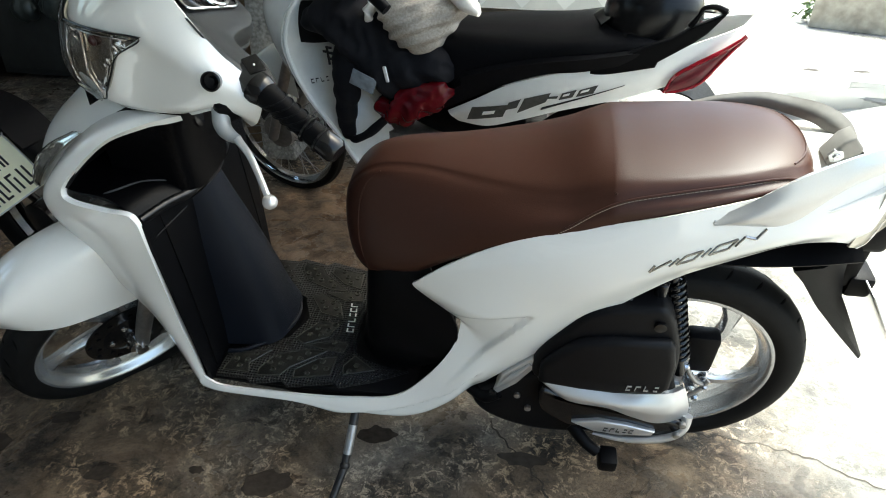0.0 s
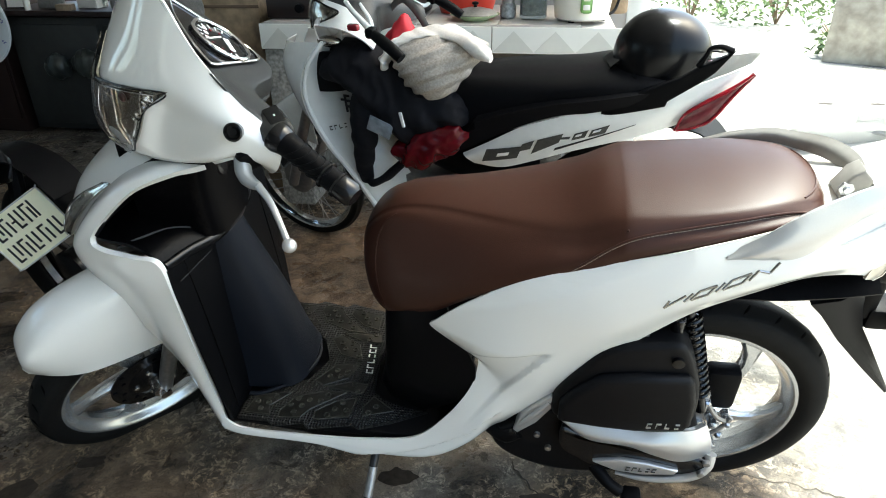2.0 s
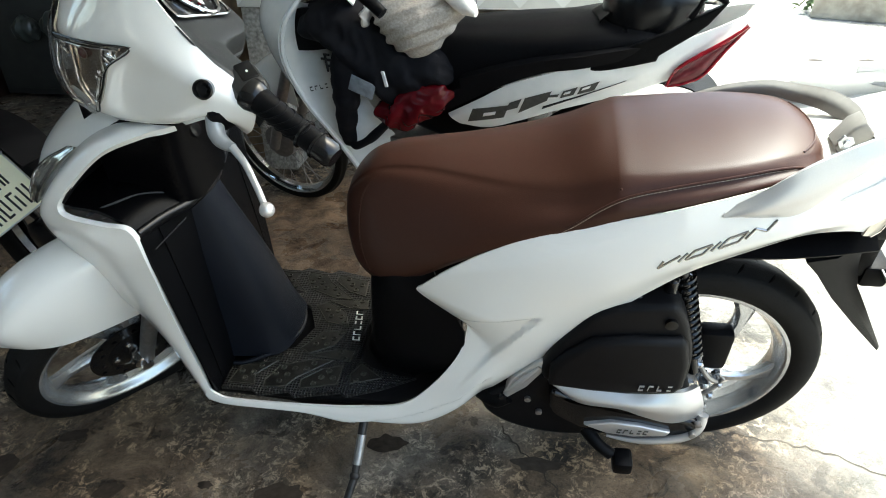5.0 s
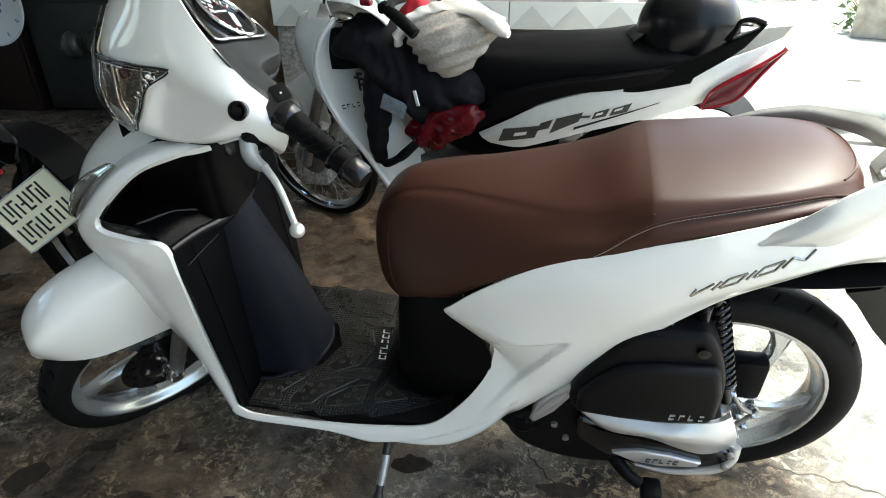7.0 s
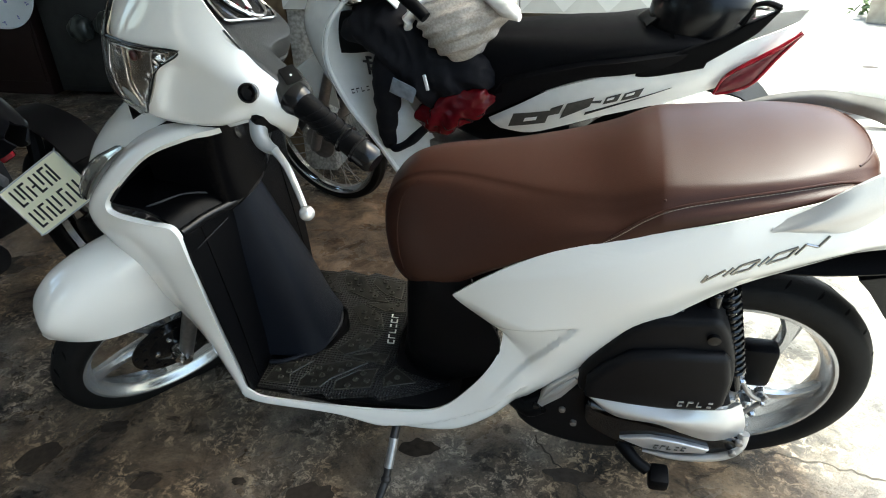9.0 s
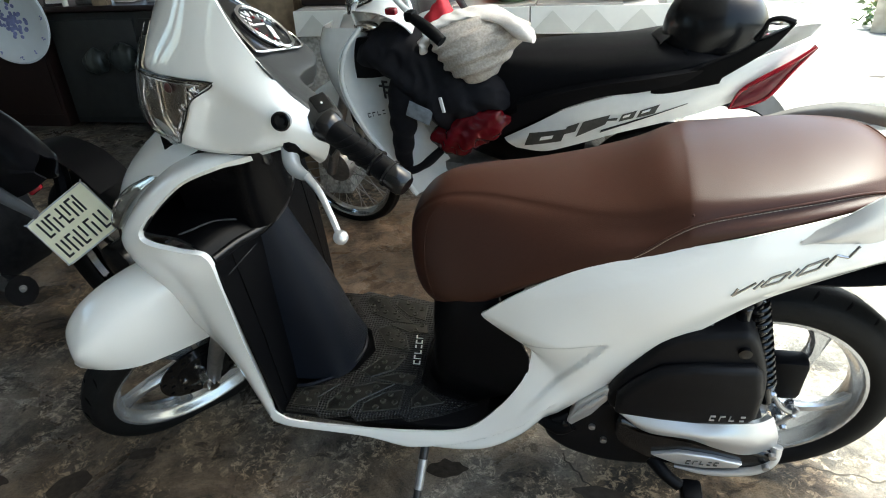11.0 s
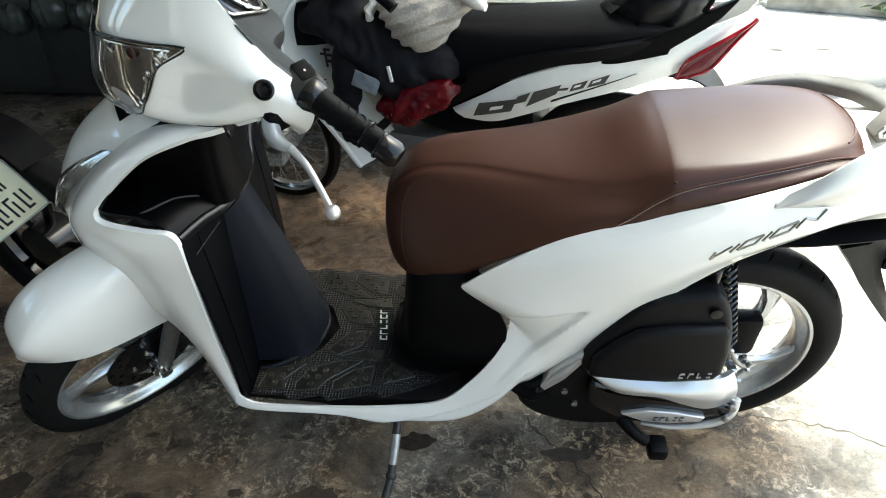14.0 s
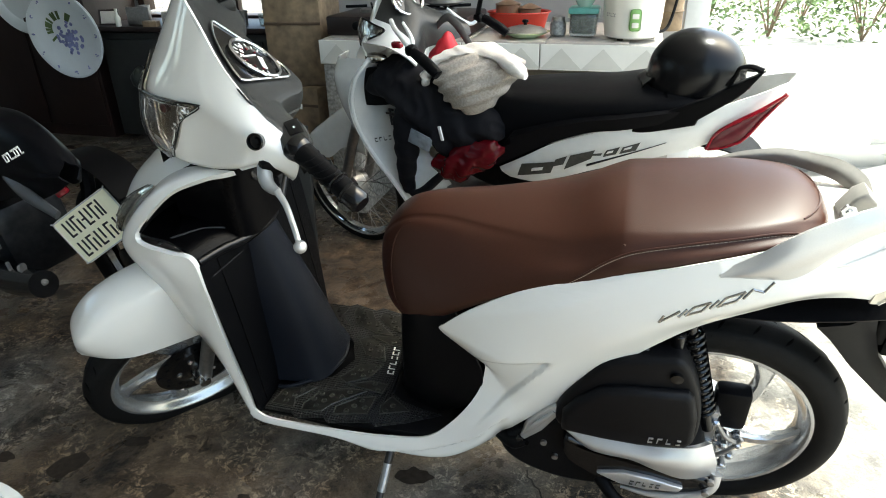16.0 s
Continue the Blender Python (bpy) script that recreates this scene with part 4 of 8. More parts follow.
lathe(bm, [(0.011, -0.004), (0.011, 0.001), (0.006, 0.002), (0.0055, 0.006), (0.002, 0.007)], Matrix.Translation((1.371, -0.052, 0.780)) @ AXLE, 6)
part("bolt", bm, ALLOY, RAIL)
deck = [[(1.28, y, 0.755 - abs(y) * 0.2), (1.36, y, 0.770 - abs(y) * 0.2), (1.45, y * 0.8, 0.80 - abs(y) * 0.15), (1.53, y * 0.6, 0.815 - abs(y) * 0.2)] for y in (-0.135, -0.07, 0, 0.07, 0.135)]
sp("tail_deck", sheet(deck, 16, 14, 0.004, (0, 0, 1)), WHITE, "white tail deck under the rail")
for side in (-1, 1):
    tail = [[(1.42, side * 0.102, 0.826), (1.50, side * 0.078, 0.832), (1.56, side * 0.05, 0.825)], [(1.43, side * 0.110, 0.75), (1.49, side * 0.085, 0.76), (1.53, side * 0.06, 0.775)], [(1.43, side * 0.096, 0.66), (1.46, side * 0.085, 0.69), (1.49, side * 0.07, 0.72)]]
    sp("tail_cover", sheet(tail, 12, 10, 0.004, (0, side, 0)), WHITE)
    lamp = [[(1.535, side * 0.062, 0.80), (1.56, side * 0.02, 0.805)], [(1.50, side * 0.082, 0.74), (1.53, side * 0.03, 0.745)], [(1.445, side * 0.090, 0.655), (1.47, side * 0.04, 0.655)]]
    sp("tail_lamp", sheet(lamp, 6, 12, 0.006, (1, side, 0)), REDLENS if side > 0 else REFLECTOR, "red and clear tail lamp")
    upper = [[(1.437, side * 0.100, 0.784), (1.444, side * 0.100, 0.791), (1.452, side * 0.100, 0.796)], [(1.442, side * 0.100, 0.763), (1.448, side * 0.100, 0.774), (1.454, side * 0.100, 0.784)]]
    if side < 0:
        sp("brake_light", sheet(upper, 8, 4, 0.006, (0.3, side, 0)), REDLENS, "bright red corner of the tail lamp")
    strip = [[(1.421, side * 0.104, 0.655), (1.425, side * 0.104, 0.680), (1.433, side * 0.104, 0.709), (1.441, side * 0.104, 0.735)], [(1.434, side * 0.098, 0.651), (1.444, side * 0.098, 0.665), (1.450, side * 0.098, 0.697), (1.453, side * 0.098, 0.722)], [(1.452, side * 0.088, 0.650), (1.457, side * 0.088, 0.669), (1.461, side * 0.088, 0.697), (1.465, side * 0.088, 0.711)]]
    WINK = sp("rear_winker", sheet(strip, 14, 8, 0.004, (0.6, side, 0)), REFLECTOR, "clear faceted rear winker")
    bm = bmesh.new()
    tube(bm, [Vector(p) + Vector((0, side * 0.002, 0)) for p in strip[1]], 0.0014, 6, 12)
    part("divider", bm, CHROME, WINK)
bm = bmesh.new()
block(bm, (1.52, 0, 0.755), (0.03, 0.09, 0.05), bevel=0.008)
sp("stop_lamp", bm, REDLENS, "red stop lamp")

# rear fender, flap and plate holder
fender = [[(1.12, y, 0.585), (1.22, y, 0.605), (1.32, y, 0.612), (1.40, y, 0.625), (1.46, y, 0.640)] for y in (-0.095, -0.06, 0, 0.06, 0.095)]
for r, k in zip(fender, (-0.018, -0.004, 0, -0.004, -0.018)):
    for i, p in enumerate(r):
        r[i] = (p[0], p[1], p[2] + k)
sp("rear_fender", sheet(fender, 30, 16, 0.004, (0, 0, 1)), BLACKP, "black rear fender")
bm = bmesh.new()
side_l = ((1.372, 0.580), (1.400, 0.548), (1.450, 0.480), (1.518, 0.400), (1.606, 0.300))
side_r = ((1.465, 0.590), (1.475, 0.545), (1.497, 0.487), (1.535, 0.428), (1.609, 0.306))
half_w = (0.085, 0.075, 0.058, 0.036, 0.006)
ringset = []
for (x0, z0), (x1, z1), w in zip(side_l, side_r, half_w):
    ringset.append([Vector(p) for p in ((x0, -w, z0), ((x0 + x1) / 2, -w * 0.9, (z0 + z1) / 2), (x1, -w * 0.55, z1), (x1 + 0.002, 0, z1), (x1, w * 0.55, z1), ((x0 + x1) / 2, w * 0.9, (z0 + z1) / 2), (x0, w, z0), (x0 + 0.004, 0, z0))])
skin(bm, ringset, loop_u=True, caps=True)
sp("mud_flap", bm, BLACKP, "black pointed mud flap")
bm = bmesh.new()
block(bm, (1.470, 0, 0.63), (0.09, 0.10, 0.06), bevel=0.012)
block(bm, (1.520, 0, 0.505), (0.045, 0.06, 0.045), bevel=0.008)
block(bm, (1.495, 0, 0.56), (0.03, 0.05, 0.12), bevel=0.008)
sp("plate_bracket", bm, BLACKP, "black plate bracket")
bm = bmesh.new()
block(bm, (0, 0, 0), (0.19, 0.14, 0.003), Matrix.Translation((1.575, 0, 0.445)) @ Matrix.Rotation(radians(57), 4, 'Y') @ Matrix.Rotation(radians(90), 4, 'Z') @ Matrix.Rotation(radians(90), 4, 'Z'), 0.001)
sp("number_plate", bm, SILVER, "thin metal number plate seen edge-on")
bm = bmesh.new()
tube(bm, [(1.47, 0.05, 0.60), (1.49, 0.12, 0.60)], 0.009, 8, 4)
ball(bm, (1.492, 0.15, 0.60), (0.028, 0.04, 0.024))
sp("turn_lamp", bm, BLACKP, "dark rear turn lamp")

# engine: air box, casing, cover, kick pedal
ENGBLACK = mat("dusty_black_casing", (0.0046, 0.0047, 0.0056), 0.44, spec=0.14, var=0.25, scale=120, bump=0.25, bump_scale=800, patch=9)
bm = bmesh.new()
prism(bm, smooth_outline([(0.978, 0.338), (1.03, 0.333), (1.12, 0.331), (1.205, 0.344), (1.220, 0.360), (1.220, 0.42), (1.208, 0.475), (1.190, 0.522), (1.174, 0.543), (1.15, 0.545), (1.06, 0.523), (1.018, 0.47), (0.978, 0.395)], 4), -0.170, -0.06, 0.012)
AIR = sp("air_box", bm, ENGBLACK, "black plastic air cleaner box")
bm = bmesh.new()
prism(bm, [(0.986, 0.343), (1.06, 0.336), (1.122, 0.335), (1.204, 0.349), (1.214, 0.366), (1.212, 0.425), (1.202, 0.472), (1.190, 0.486), (1.107, 0.480), (1.050, 0.468), (1.010, 0.428), (0.986, 0.39)], -0.188, -0.160, 0.013)
part("box_lid", bm, ENGBLACK, AIR)
part("lettering", bars(4, (1.138, -0.1890, 0.358), (1, 0, 0.10), (0, 0, 1), (0, -1, 0), 0.013, 0.002, 0.1, 1.1), SILVER, AIR, "small silver lettering, unreadable", smooth=False)
bm = bmesh.new()
lathe(bm, [(0.010, -0.004), (0.010, 0.006), (0.004, 0.007)], Matrix.Translation((1.168, -0.171, 0.512)) @ AXLE, 18)
part("screw", bm, BLACKG, AIR)
for x, z in ((1.018, 0.505), (1.165, 0.54)):
    bm = bmesh.new()
    lathe(bm, [(0.011, -0.02), (0.011, 0.03), (0.006, 0.034)], Matrix.Translation((x, -0.13, z)), 14)
    part("breather", bm, BLACKG, AIR)
bm = bmesh.new()
tube(bm, [(1.095, -0.12, 0.565), (1.110, -0.135, 0.555), (1.122, -0.145, 0.535), (1.15, -0.14, 0.53)], 0.0035, 8, 12)
part("hose", bm, mat("dull_hose", (0.10, 0.10, 0.095), 0.5), AIR)
bm = bmesh.new()
prism(bm, smooth_outline([(0.865, 0.235), (0.93, 0.30), (1.0, 0.335), (1.20, 0.325), (1.25, 0.28), (1.22, 0.195), (1.10, 0.158), (0.99, 0.148), (0.90, 0.178)], 6), -0.155, 0.06, 0.012)
ENGINE = sp("engine_case", bm, ENGBLACK, "black engine and belt casing")
cover = [[(0.984, -0.165, 0.344), (1.04, -0.176, 0.336), (1.121, -0.180, 0.334), (1.180, -0.181, 0.342), (1.222, -0.176, 0.346), (1.250, -0.156, 0.340)], [(0.987, -0.172, 0.337), (1.042, -0.189, 0.319), (1.12, -0.196, 0.319), (1.175, -0.198, 0.316), (1.225, -0.192, 0.312), (1.263, -0.166, 0.304)], [(0.990, -0.168, 0.331), (1.042, -0.185, 0.302), (1.115, -0.192, 0.302), (1.160, -0.193, 0.286), (1.210, -0.191, 0.272), (1.268, -0.166, 0.262)]]
part("cover_band", sheet(cover, 40, 12, 0.012), SILVER, ENGINE, "silver painted engine cover")
bm = bmesh.new()
prism(bm, smooth_outline([(0.995, 0.322), (1.042, 0.304), (1.115, 0.303), (1.160, 0.288), (1.210, 0.274), (1.262, 0.264), (1.256, 0.236), (1.225, 0.217), (1.15, 0.203), (1.08, 0.208), (1.03, 0.232), (0.995, 0.265)], 5), -0.184, -0.14, 0.010)
part("lower_cover", bm, BLACKG, ENGINE, "gloss black lower cover")
bm = bmesh.new()
prism(bm, [(1.058, 0.244), (1.106, 0.259), (1.160, 0.255), (1.213, 0.243), (1.208, 0.231), (1.150, 0.220), (1.101, 0.224)], -0.193, -0.182, 0.003)
EMB = part("emblem", bm, SILVER, ENGINE, "silver emblem with unreadable letters")
part("emblem_lettering", bars(5, (1.118, -0.1935, 0.231), (1, 0, 0.05), (0, 0, 1), (0, -1, 0), 0.011, 0.0015, 0.2, 0.9), GREYPAINT, EMB, "grey raised letters, unreadable", smooth=False)
bm = bmesh.new()
tube(bm, [(1.268, -0.166, 0.272), (1.263, -0.178, 0.244), (1.238, -0.185, 0.222), (1.193, -0.187, 0.207), (1.150, -0.185, 0.200), (1.105, -0.180, 0.199)], [0.011, 0.010, 0.009, 0.0075, 0.006, 0.003], 12, 40)
part("cover_rim", bm, SILVER, ENGINE, "silver rim round the lower cover")
for x, y, z in ((1.252, -0.190, 0.240), (1.258, -0.186, 0.268), (0.952, -0.157, 0.262), (0.975, -0.158, 0.225)):
    bm = bmesh.new()
    lathe(bm, [(0.0062, -0.004), (0.0062, 0.004), (0.003, 0.005)], Matrix.Translation((x, y, z)) @ AXLE, 12)
    part("casing_bolt", bm, STEEL, ENGINE)
bm = bmesh.new()
tube(bm, [(1.065, -0.17, 0.205), (1.09, -0.195, 0.190), (1.115, -0.205, 0.176)], [0.015, 0.012, 0.012], 10, 12)
block(bm, (1.136, -0.212, 0.167), (0.037, 0.042, 0.034), bevel=0.008)
sp("kick_pedal", bm, BLACKP, "black kick start pedal")
bm = bmesh.new()
prism(bm, [(0.903, 0.264), (0.921, 0.318), (0.955, 0.362), (0.972, 0.380), (0.979, 0.376), (0.980, 0.355), (0.949, 0.300), (0.912, 0.260)], -0.160, -0.135, 0.004)
FOOTPEG = sp("foot_peg", bm, SILVER, "folded silver passenger foot peg")
bm = bmesh.new()
tube(bm, [(0.914, -0.160, 0.285), (0.938, -0.163, 0.322), (0.970, -0.160, 0.364)], [0.003, 0.006, 0.004], 8, 12)
part("peg_rib", bm, SILVER, FOOTPEG)
bm = bmesh.new()
lathe(bm, [(0.009, -0.006), (0.009, 0.006), (0.004, 0.008)], Matrix.Translation((0.906, -0.158, 0.262)) @ AXLE, 14)
part("peg_pivot", bm, BLACKG, FOOTPEG)
bm = bmesh.new()
tube(bm, [(0.86, -0.13, 0.235), (0.89, -0.155, 0.245), (0.915, -0.155, 0.262)], 0.014, 10, 8)
sp("peg_bracket", bm, BLACKP)
# rear brake arm and nuts beside the hub
bm = bmesh.new()
block(bm, (1.255, -0.075, 0.30), (0.026, 0.03, 0.09), Matrix(), 0.008)
ARM = sp("brake_arm", bm, STEEL, "dull metal brake arm")
for x, z, r in ((1.255, 0.256, 0.017), (1.285, 0.262, 0.010), (1.30, 0.235, 0.008), (1.275, 0.225, 0.009), (1.24, 0.235, 0.010), (1.31, 0.27, 0.007), (1.262, 0.325, 0.008), (1.292, 0.205, 0.007)):
    bm = bmesh.new()
    lathe(bm, [(r * 1.4, -0.006), (r * 1.4, 0.004), (r, 0.005), (r, 0.026), (r * 0.5, 0.030)], Matrix.Translation((x, -0.07, z)) @ AXLE, 6)
    part("nut", bm, ALLOY, ARM)
for pts in ([(1.315, -0.09, 0.285), (1.30, -0.095, 0.26), (1.27, -0.10, 0.235), (1.23, -0.10, 0.225)], [(1.262, -0.09, 0.325), (1.285, -0.095, 0.29), (1.312, -0.09, 0.27)], [(1.24, -0.09, 0.235), (1.27, -0.10, 0.205), (1.30, -0.095, 0.20)]):
    bm = bmesh.new()
    tube(bm, pts, 0.0045, 8, 12)
    part("brake_rod", bm, STEEL, ARM)
bm = bmesh.new()
block(bm, (1.29, -0.05, 0.33), (0.065, 0.04, 0.10), Matrix(), 0.012)
sp("hub_casing", bm, BLACKP, "dark hub casing")
# shock absorber
lower, upper = Vector((1.245, -0.118, 0.335)), Vector((1.175, -0.105, 0.60))
axis = (upper - lower).to_track_quat('Z', 'Y').to_matrix().to_4x4()
bm = bmesh.new()
lathe(bm, [(0.010, 0.0), (0.010, 0.28), (0.007, 0.285)], Matrix.Translation(lower) @ axis, 16)
SHOCK = sp("shock_absorber", bm, BLACKG, "black spring shock absorber")
bm = bmesh.new()
turns, pts = 13, []
for i in range(turns * 16 + 1):
    a = 2 * math.pi * i / 16
    pts.append(Matrix.Translation(lower) @ axis @ Vector((0.0172 * math.cos(a), 0.0172 * math.sin(a), 0.05 + 0.19 * i / (turns * 16))))
tube(bm, pts, 0.0038, 6, len(pts) - 1)
part("spring", bm, BLACKG, SHOCK)

# side stand and centre stand
bm = bmesh.new()
tube(bm, [(0.630, -0.150, 0.190), (0.624, -0.205, 0.148), (0.618, -0.262, 0.098)], [0.010, 0.0085, 0.008], 12, 10)
tube(bm, [(0.618, -0.262, 0.098), (0.604, -0.318, 0.066)], [0.0085, 0.008], 10, 6)
ball(bm, (0.618, -0.262, 0.099), (0.011, 0.010, 0.010))
STANDBM = bm
bm = bmesh.new()
lathe(bm, [(0.016, -0.02), (0.016, 0.02), (0.008, 0.024)], Matrix.Translation((0.637, -0.148, 0.192)) @ AXLE, 16)
block(bm, (0.655, -0.135, 0.195), (0.05, 0.02, 0.03), Matrix(), 0.004)
sp("stand_bracket", bm, BLACKP, "dark stand bracket")
bm = STANDBM
STAND = sp("side_stand", bm, mat("worn_dark_steel", (0.022, 0.020, 0.019), 0.4, metal=0.4, var=0.5, scale=60), "dull steel side stand resting on the floor")
bm = bmesh.new()
tube(bm, [(0.6250, -0.199, 0.1525), (0.6228, -0.222, 0.133), (0.620, -0.244, 0.1135)], 0.0092, 12, 8)
part("stand_sleeve", bm, STEEL, STAND, "worn bright metal sleeve")
bm = bmesh.new()
tube(bm, [(0.66, -0.10, 0.17), (0.70, -0.08, 0.150), (0.75, -0.08, 0.145)], 0.010, 8, 10)
tube(bm, [(0.74, -0.08, 0.146), (0.74, 0.08, 0.146)], 0.009, 8, 4)
tube(bm, [(0.66, 0.10, 0.17), (0.70, 0.08, 0.150), (0.75, 0.08, 0.145)], 0.010, 8, 10)
sp("centre_stand", bm, BLACKP, "folded black centre stand")

# handlebar cover, lamp, dash
c_top = [(0.345, 0, 1.120), (0.350, -0.06, 1.095), (0.358, -0.115, 1.045), (0.383, -0.172, 0.988), (0.397, -0.192, 0.971), (0.410, -0.212, 0.955)]
c_2 = [(0.285, 0, 1.035), (0.292, -0.068, 1.018), (0.318, -0.125, 0.998), (0.355, -0.183, 0.976), (0.378, -0.207, 0.962), (0.400, -0.230, 0.946)]
c_3 = [(0.235, 0, 0.970), (0.255, -0.066, 0.962), (0.296, -0.116, 0.955), (0.342, -0.188, 0.955), (0.371, -0.217, 0.948), (0.402, -0.246, 0.935)]
c_4 = [(0.208, 0, 0.895), (0.224, -0.060, 0.885), (0.266, -0.112, 0.890), (0.318, -0.178, 0.912), (0.354, -0.211, 0.930), (0.394, -0.240, 0.905)]
c_5 = [(0.222, 0, 0.850), (0.234, -0.055, 0.852), (0.264, -0.106, 0.868), (0.312, -0.163, 0.892), (0.360, -0.202, 0.919), (0.388, -0.222, 0.880)]
st("handlebar_cover", sheet([[*[(x, -y, z) for x, y, z in reversed(r)], *r[1:]] for r in (c_top, c_2, c_3, c_4, c_5)], 60, 28, 0.004, (-1, 0, 0.4)), WHITE, "pearl white handlebar cover")
lens_left = [[(0.306, -0.109, 0.996), (0.264, -0.058, 0.987), (0.233, 0, 0.972)], [(0.272, -0.086, 0.962), (0.243, -0.050, 0.954), (0.221, 0, 0.942)], [(0.252, -0.082, 0.928), (0.229, -0.050, 0.920), (0.210, 0, 0.906)], [(0.239, -0.076, 0.902), (0.223, -0.045, 0.888), (0.207, 0, 0.872)], [(0.230, -0.052, 0.866), (0.222, -0.030, 0.858), (0.213, 0, 0.850)]]
lens_rows = [[tuple(Vector((r[0][0], -r[0][1], r[0][2])).lerp(Vector((r[1][0], -r[1][1], r[1][2])), 0.75)), (r[1][0] * 0.6 + r[2][0] * 0.4, -r[1][1] * 0.6, r[1][2] * 0.6 + r[2][2] * 0.4), r[2], r[1], r[0]] for r in lens_left]


def puff(rows, d):
    return [[tuple(Vector(p) + Vector((-0.8, 0.55 * (0.2 if p[1] > 0.001 else -1 if p[1] < -0.001 else 0), 0.1)) * d) for p in r] for r in rows]


LAMP = st("headlamp", sheet(puff(lens_rows, 0.003), 44, 30, 0.003, (-1, 0, 0)), LAMPBROWN, "clear headlamp with a pointed wing and smoky interior")
LENSOB = part("lens", sheet(puff(lens_rows, 0.013), 44, 30, 0.0015, (-1, 0, 0)), LENS, LAMP)
LENSOB.visible_shadow = False
outline = puff(lens_rows, 0.007)
bm = bmesh.new()
tube(bm, [outline[0][2], outline[0][3], *[r[-1] for r in outline], outline[4][2]], 0.0014, 6, 70)
part("lamp_rim", bm, BLACKG, LAMP, "thin dark lamp edge")
bowl = net(puff(lens_rows, 0.006), 40, 40)


def in_lamp(row, col):
    return bowl[round(row * 10)][round(col * 10)]


# polished dividers and facets behind the clear lens
for pts, r in (([(0.1, 3.4), (0.6, 3.6), (1.2, 3.9)], 0.0016), ([(0.2, 2.6), (1.0, 2.75), (2.0, 3.0), (3.2, 3.7)], 0.0018), ([(0.3, 2.2), (1.5, 2.25), (2.8, 2.4), (3.8, 3.0)], 0.0014), ([(1.5, 3.85), (2.4, 3.85), (3.3, 3.8)], 0.0018), ([(0.15, 2.3), (0.15, 3.0), (0.15, 3.8)], 0.0014)):
    bm = bmesh.new()
    tube(bm, [in_lamp(*p) for p in pts], r, 8, 24)
    part("divider", bm, CHROME, LAMP, "polished reflector divider")
rnd = random.Random(12)
for row, col, w in ((0.3, 3.7, 0.006), (0.5, 3.8, 0.008), (0.7, 3.8, 0.007), (0.9, 3.9, 0.005), (1.3, 3.8, 0.006), (1.5, 3.7, 0.004), (2.6, 3.6, 0.007), (2.9, 3.7, 0.006), (3.1, 3.5, 0.005), (0.3, 2.4, 0.008), (0.6, 2.5, 0.006), (3.3, 3.3, 0.004)):
    bm = bmesh.new()
    block(bm, (0, 0, 0), (0.003, w, w * 1.6), Matrix.Translation(in_lamp(row, col)) @ Matrix.Rotation(rnd.uniform(0.3, 1.2), 4, "Z") @ Matrix.Rotation(rnd.uniform(-0.9, 0.9), 4, "X"), 0.0012)
    part("facet", bm, CHROME, LAMP, "bright reflector facet")
bm = bmesh.new()
ball(bm, in_lamp(0.5, 3.0), (0.005, 0.009, 0.007))
part("bulb_cap", bm, mat("dark_red_cap", (0.05, 0.008, 0.006), 0.3), LAMP, "dark red bulb cap")
rear_x = spline([(0.0, 0.484, 0), (0.03, 0.476, 0), (0.06, 0.456, 0), (0.085, 0.436, 0), (0.102, 0.425, 0), (0.125, 0.428, 0), (0.16, 0.440, 0), (0.212, 0.440, 0)], 42)
edge_c = spline(c_top, 40)
dash_rows = []
for k in range(-10, 11):
    y = 0.212 * k / 10
    e = min(edge_c, key=lambda c: abs(-c.y - abs(y)))
    xr = min(rear_x, key=lambda c: abs(c.x - abs(y))).y
    xf = e.x + 0.012
    zf, zr = min(e.z, 1.366 - xf + 0.004), 1.366 - xr
    dash_rows.append([(e.x, y, e.z), (xf, y, zf), ((xf + xr) / 2, y, (zf + zr) / 2), (xr - 0.006, y, zr + 0.004), (xr, y, zr - 0.010), (xr - 0.006, y, zr - 0.032), (xr - 0.03, y, zr - 0.055)])
st("dash_panel", sheet(dash_rows, 36, 80, 0.003, (0.7, 0, 0.7)), DASH, "grey grained dash panel")
face = Matrix((Vector((0, -1, 0)), Vector((0.7071, 0, -0.7071)), Vector((0.7071, 0, 0.7071)))).transposed().to_4x4()
face.translation = Vector((0.413, 0, 0.953))
bm = bmesh.new()
tube(bm, [face @ Vector((0.047 * math.cos(a), 0.047 * math.sin(a), 0.010)) for a in (2 * math.pi * i / 40 for i in range(41))], 0.0034, 8, 80)
GAUGE = st("gauge", bm, CHROME, "round instrument dial with a chrome ring")
bm = bmesh.new()
corners = [(-0.078, -0.058), (-0.040, -0.066), (0, -0.068), (0.040, -0.066), (0.078, -0.058), (0.084, -0.048), (0.062, -0.010), (0.034, 0.036), (0.016, 0.064), (0, 0.072), (-0.016, 0.064), (-0.034, 0.036), (-0.062, -0.010), (-0.084, -0.048), (-0.078, -0.058)]
tube(bm, [face @ Vector((x, v, 0.006)) for x, v in corners], 0.0022, 8, 120)
part("bezel", bm, CHROME, GAUGE, "thin chrome bezel line")
bm = bmesh.new()
bm.faces.new([bm.verts.new(face @ Vector((x, v, 0.0045))) for x, v in corners[:-1]])
part("bezel_plate", bm, BLACKG, GAUGE, smooth=False)
bm = bmesh.new()
lathe(bm, [(0.001, 0.007), (0.044, 0.007), (0.046, 0.004)], face, 40)
part("dial", bm, BLACKG, GAUGE)
bm = bmesh.new()
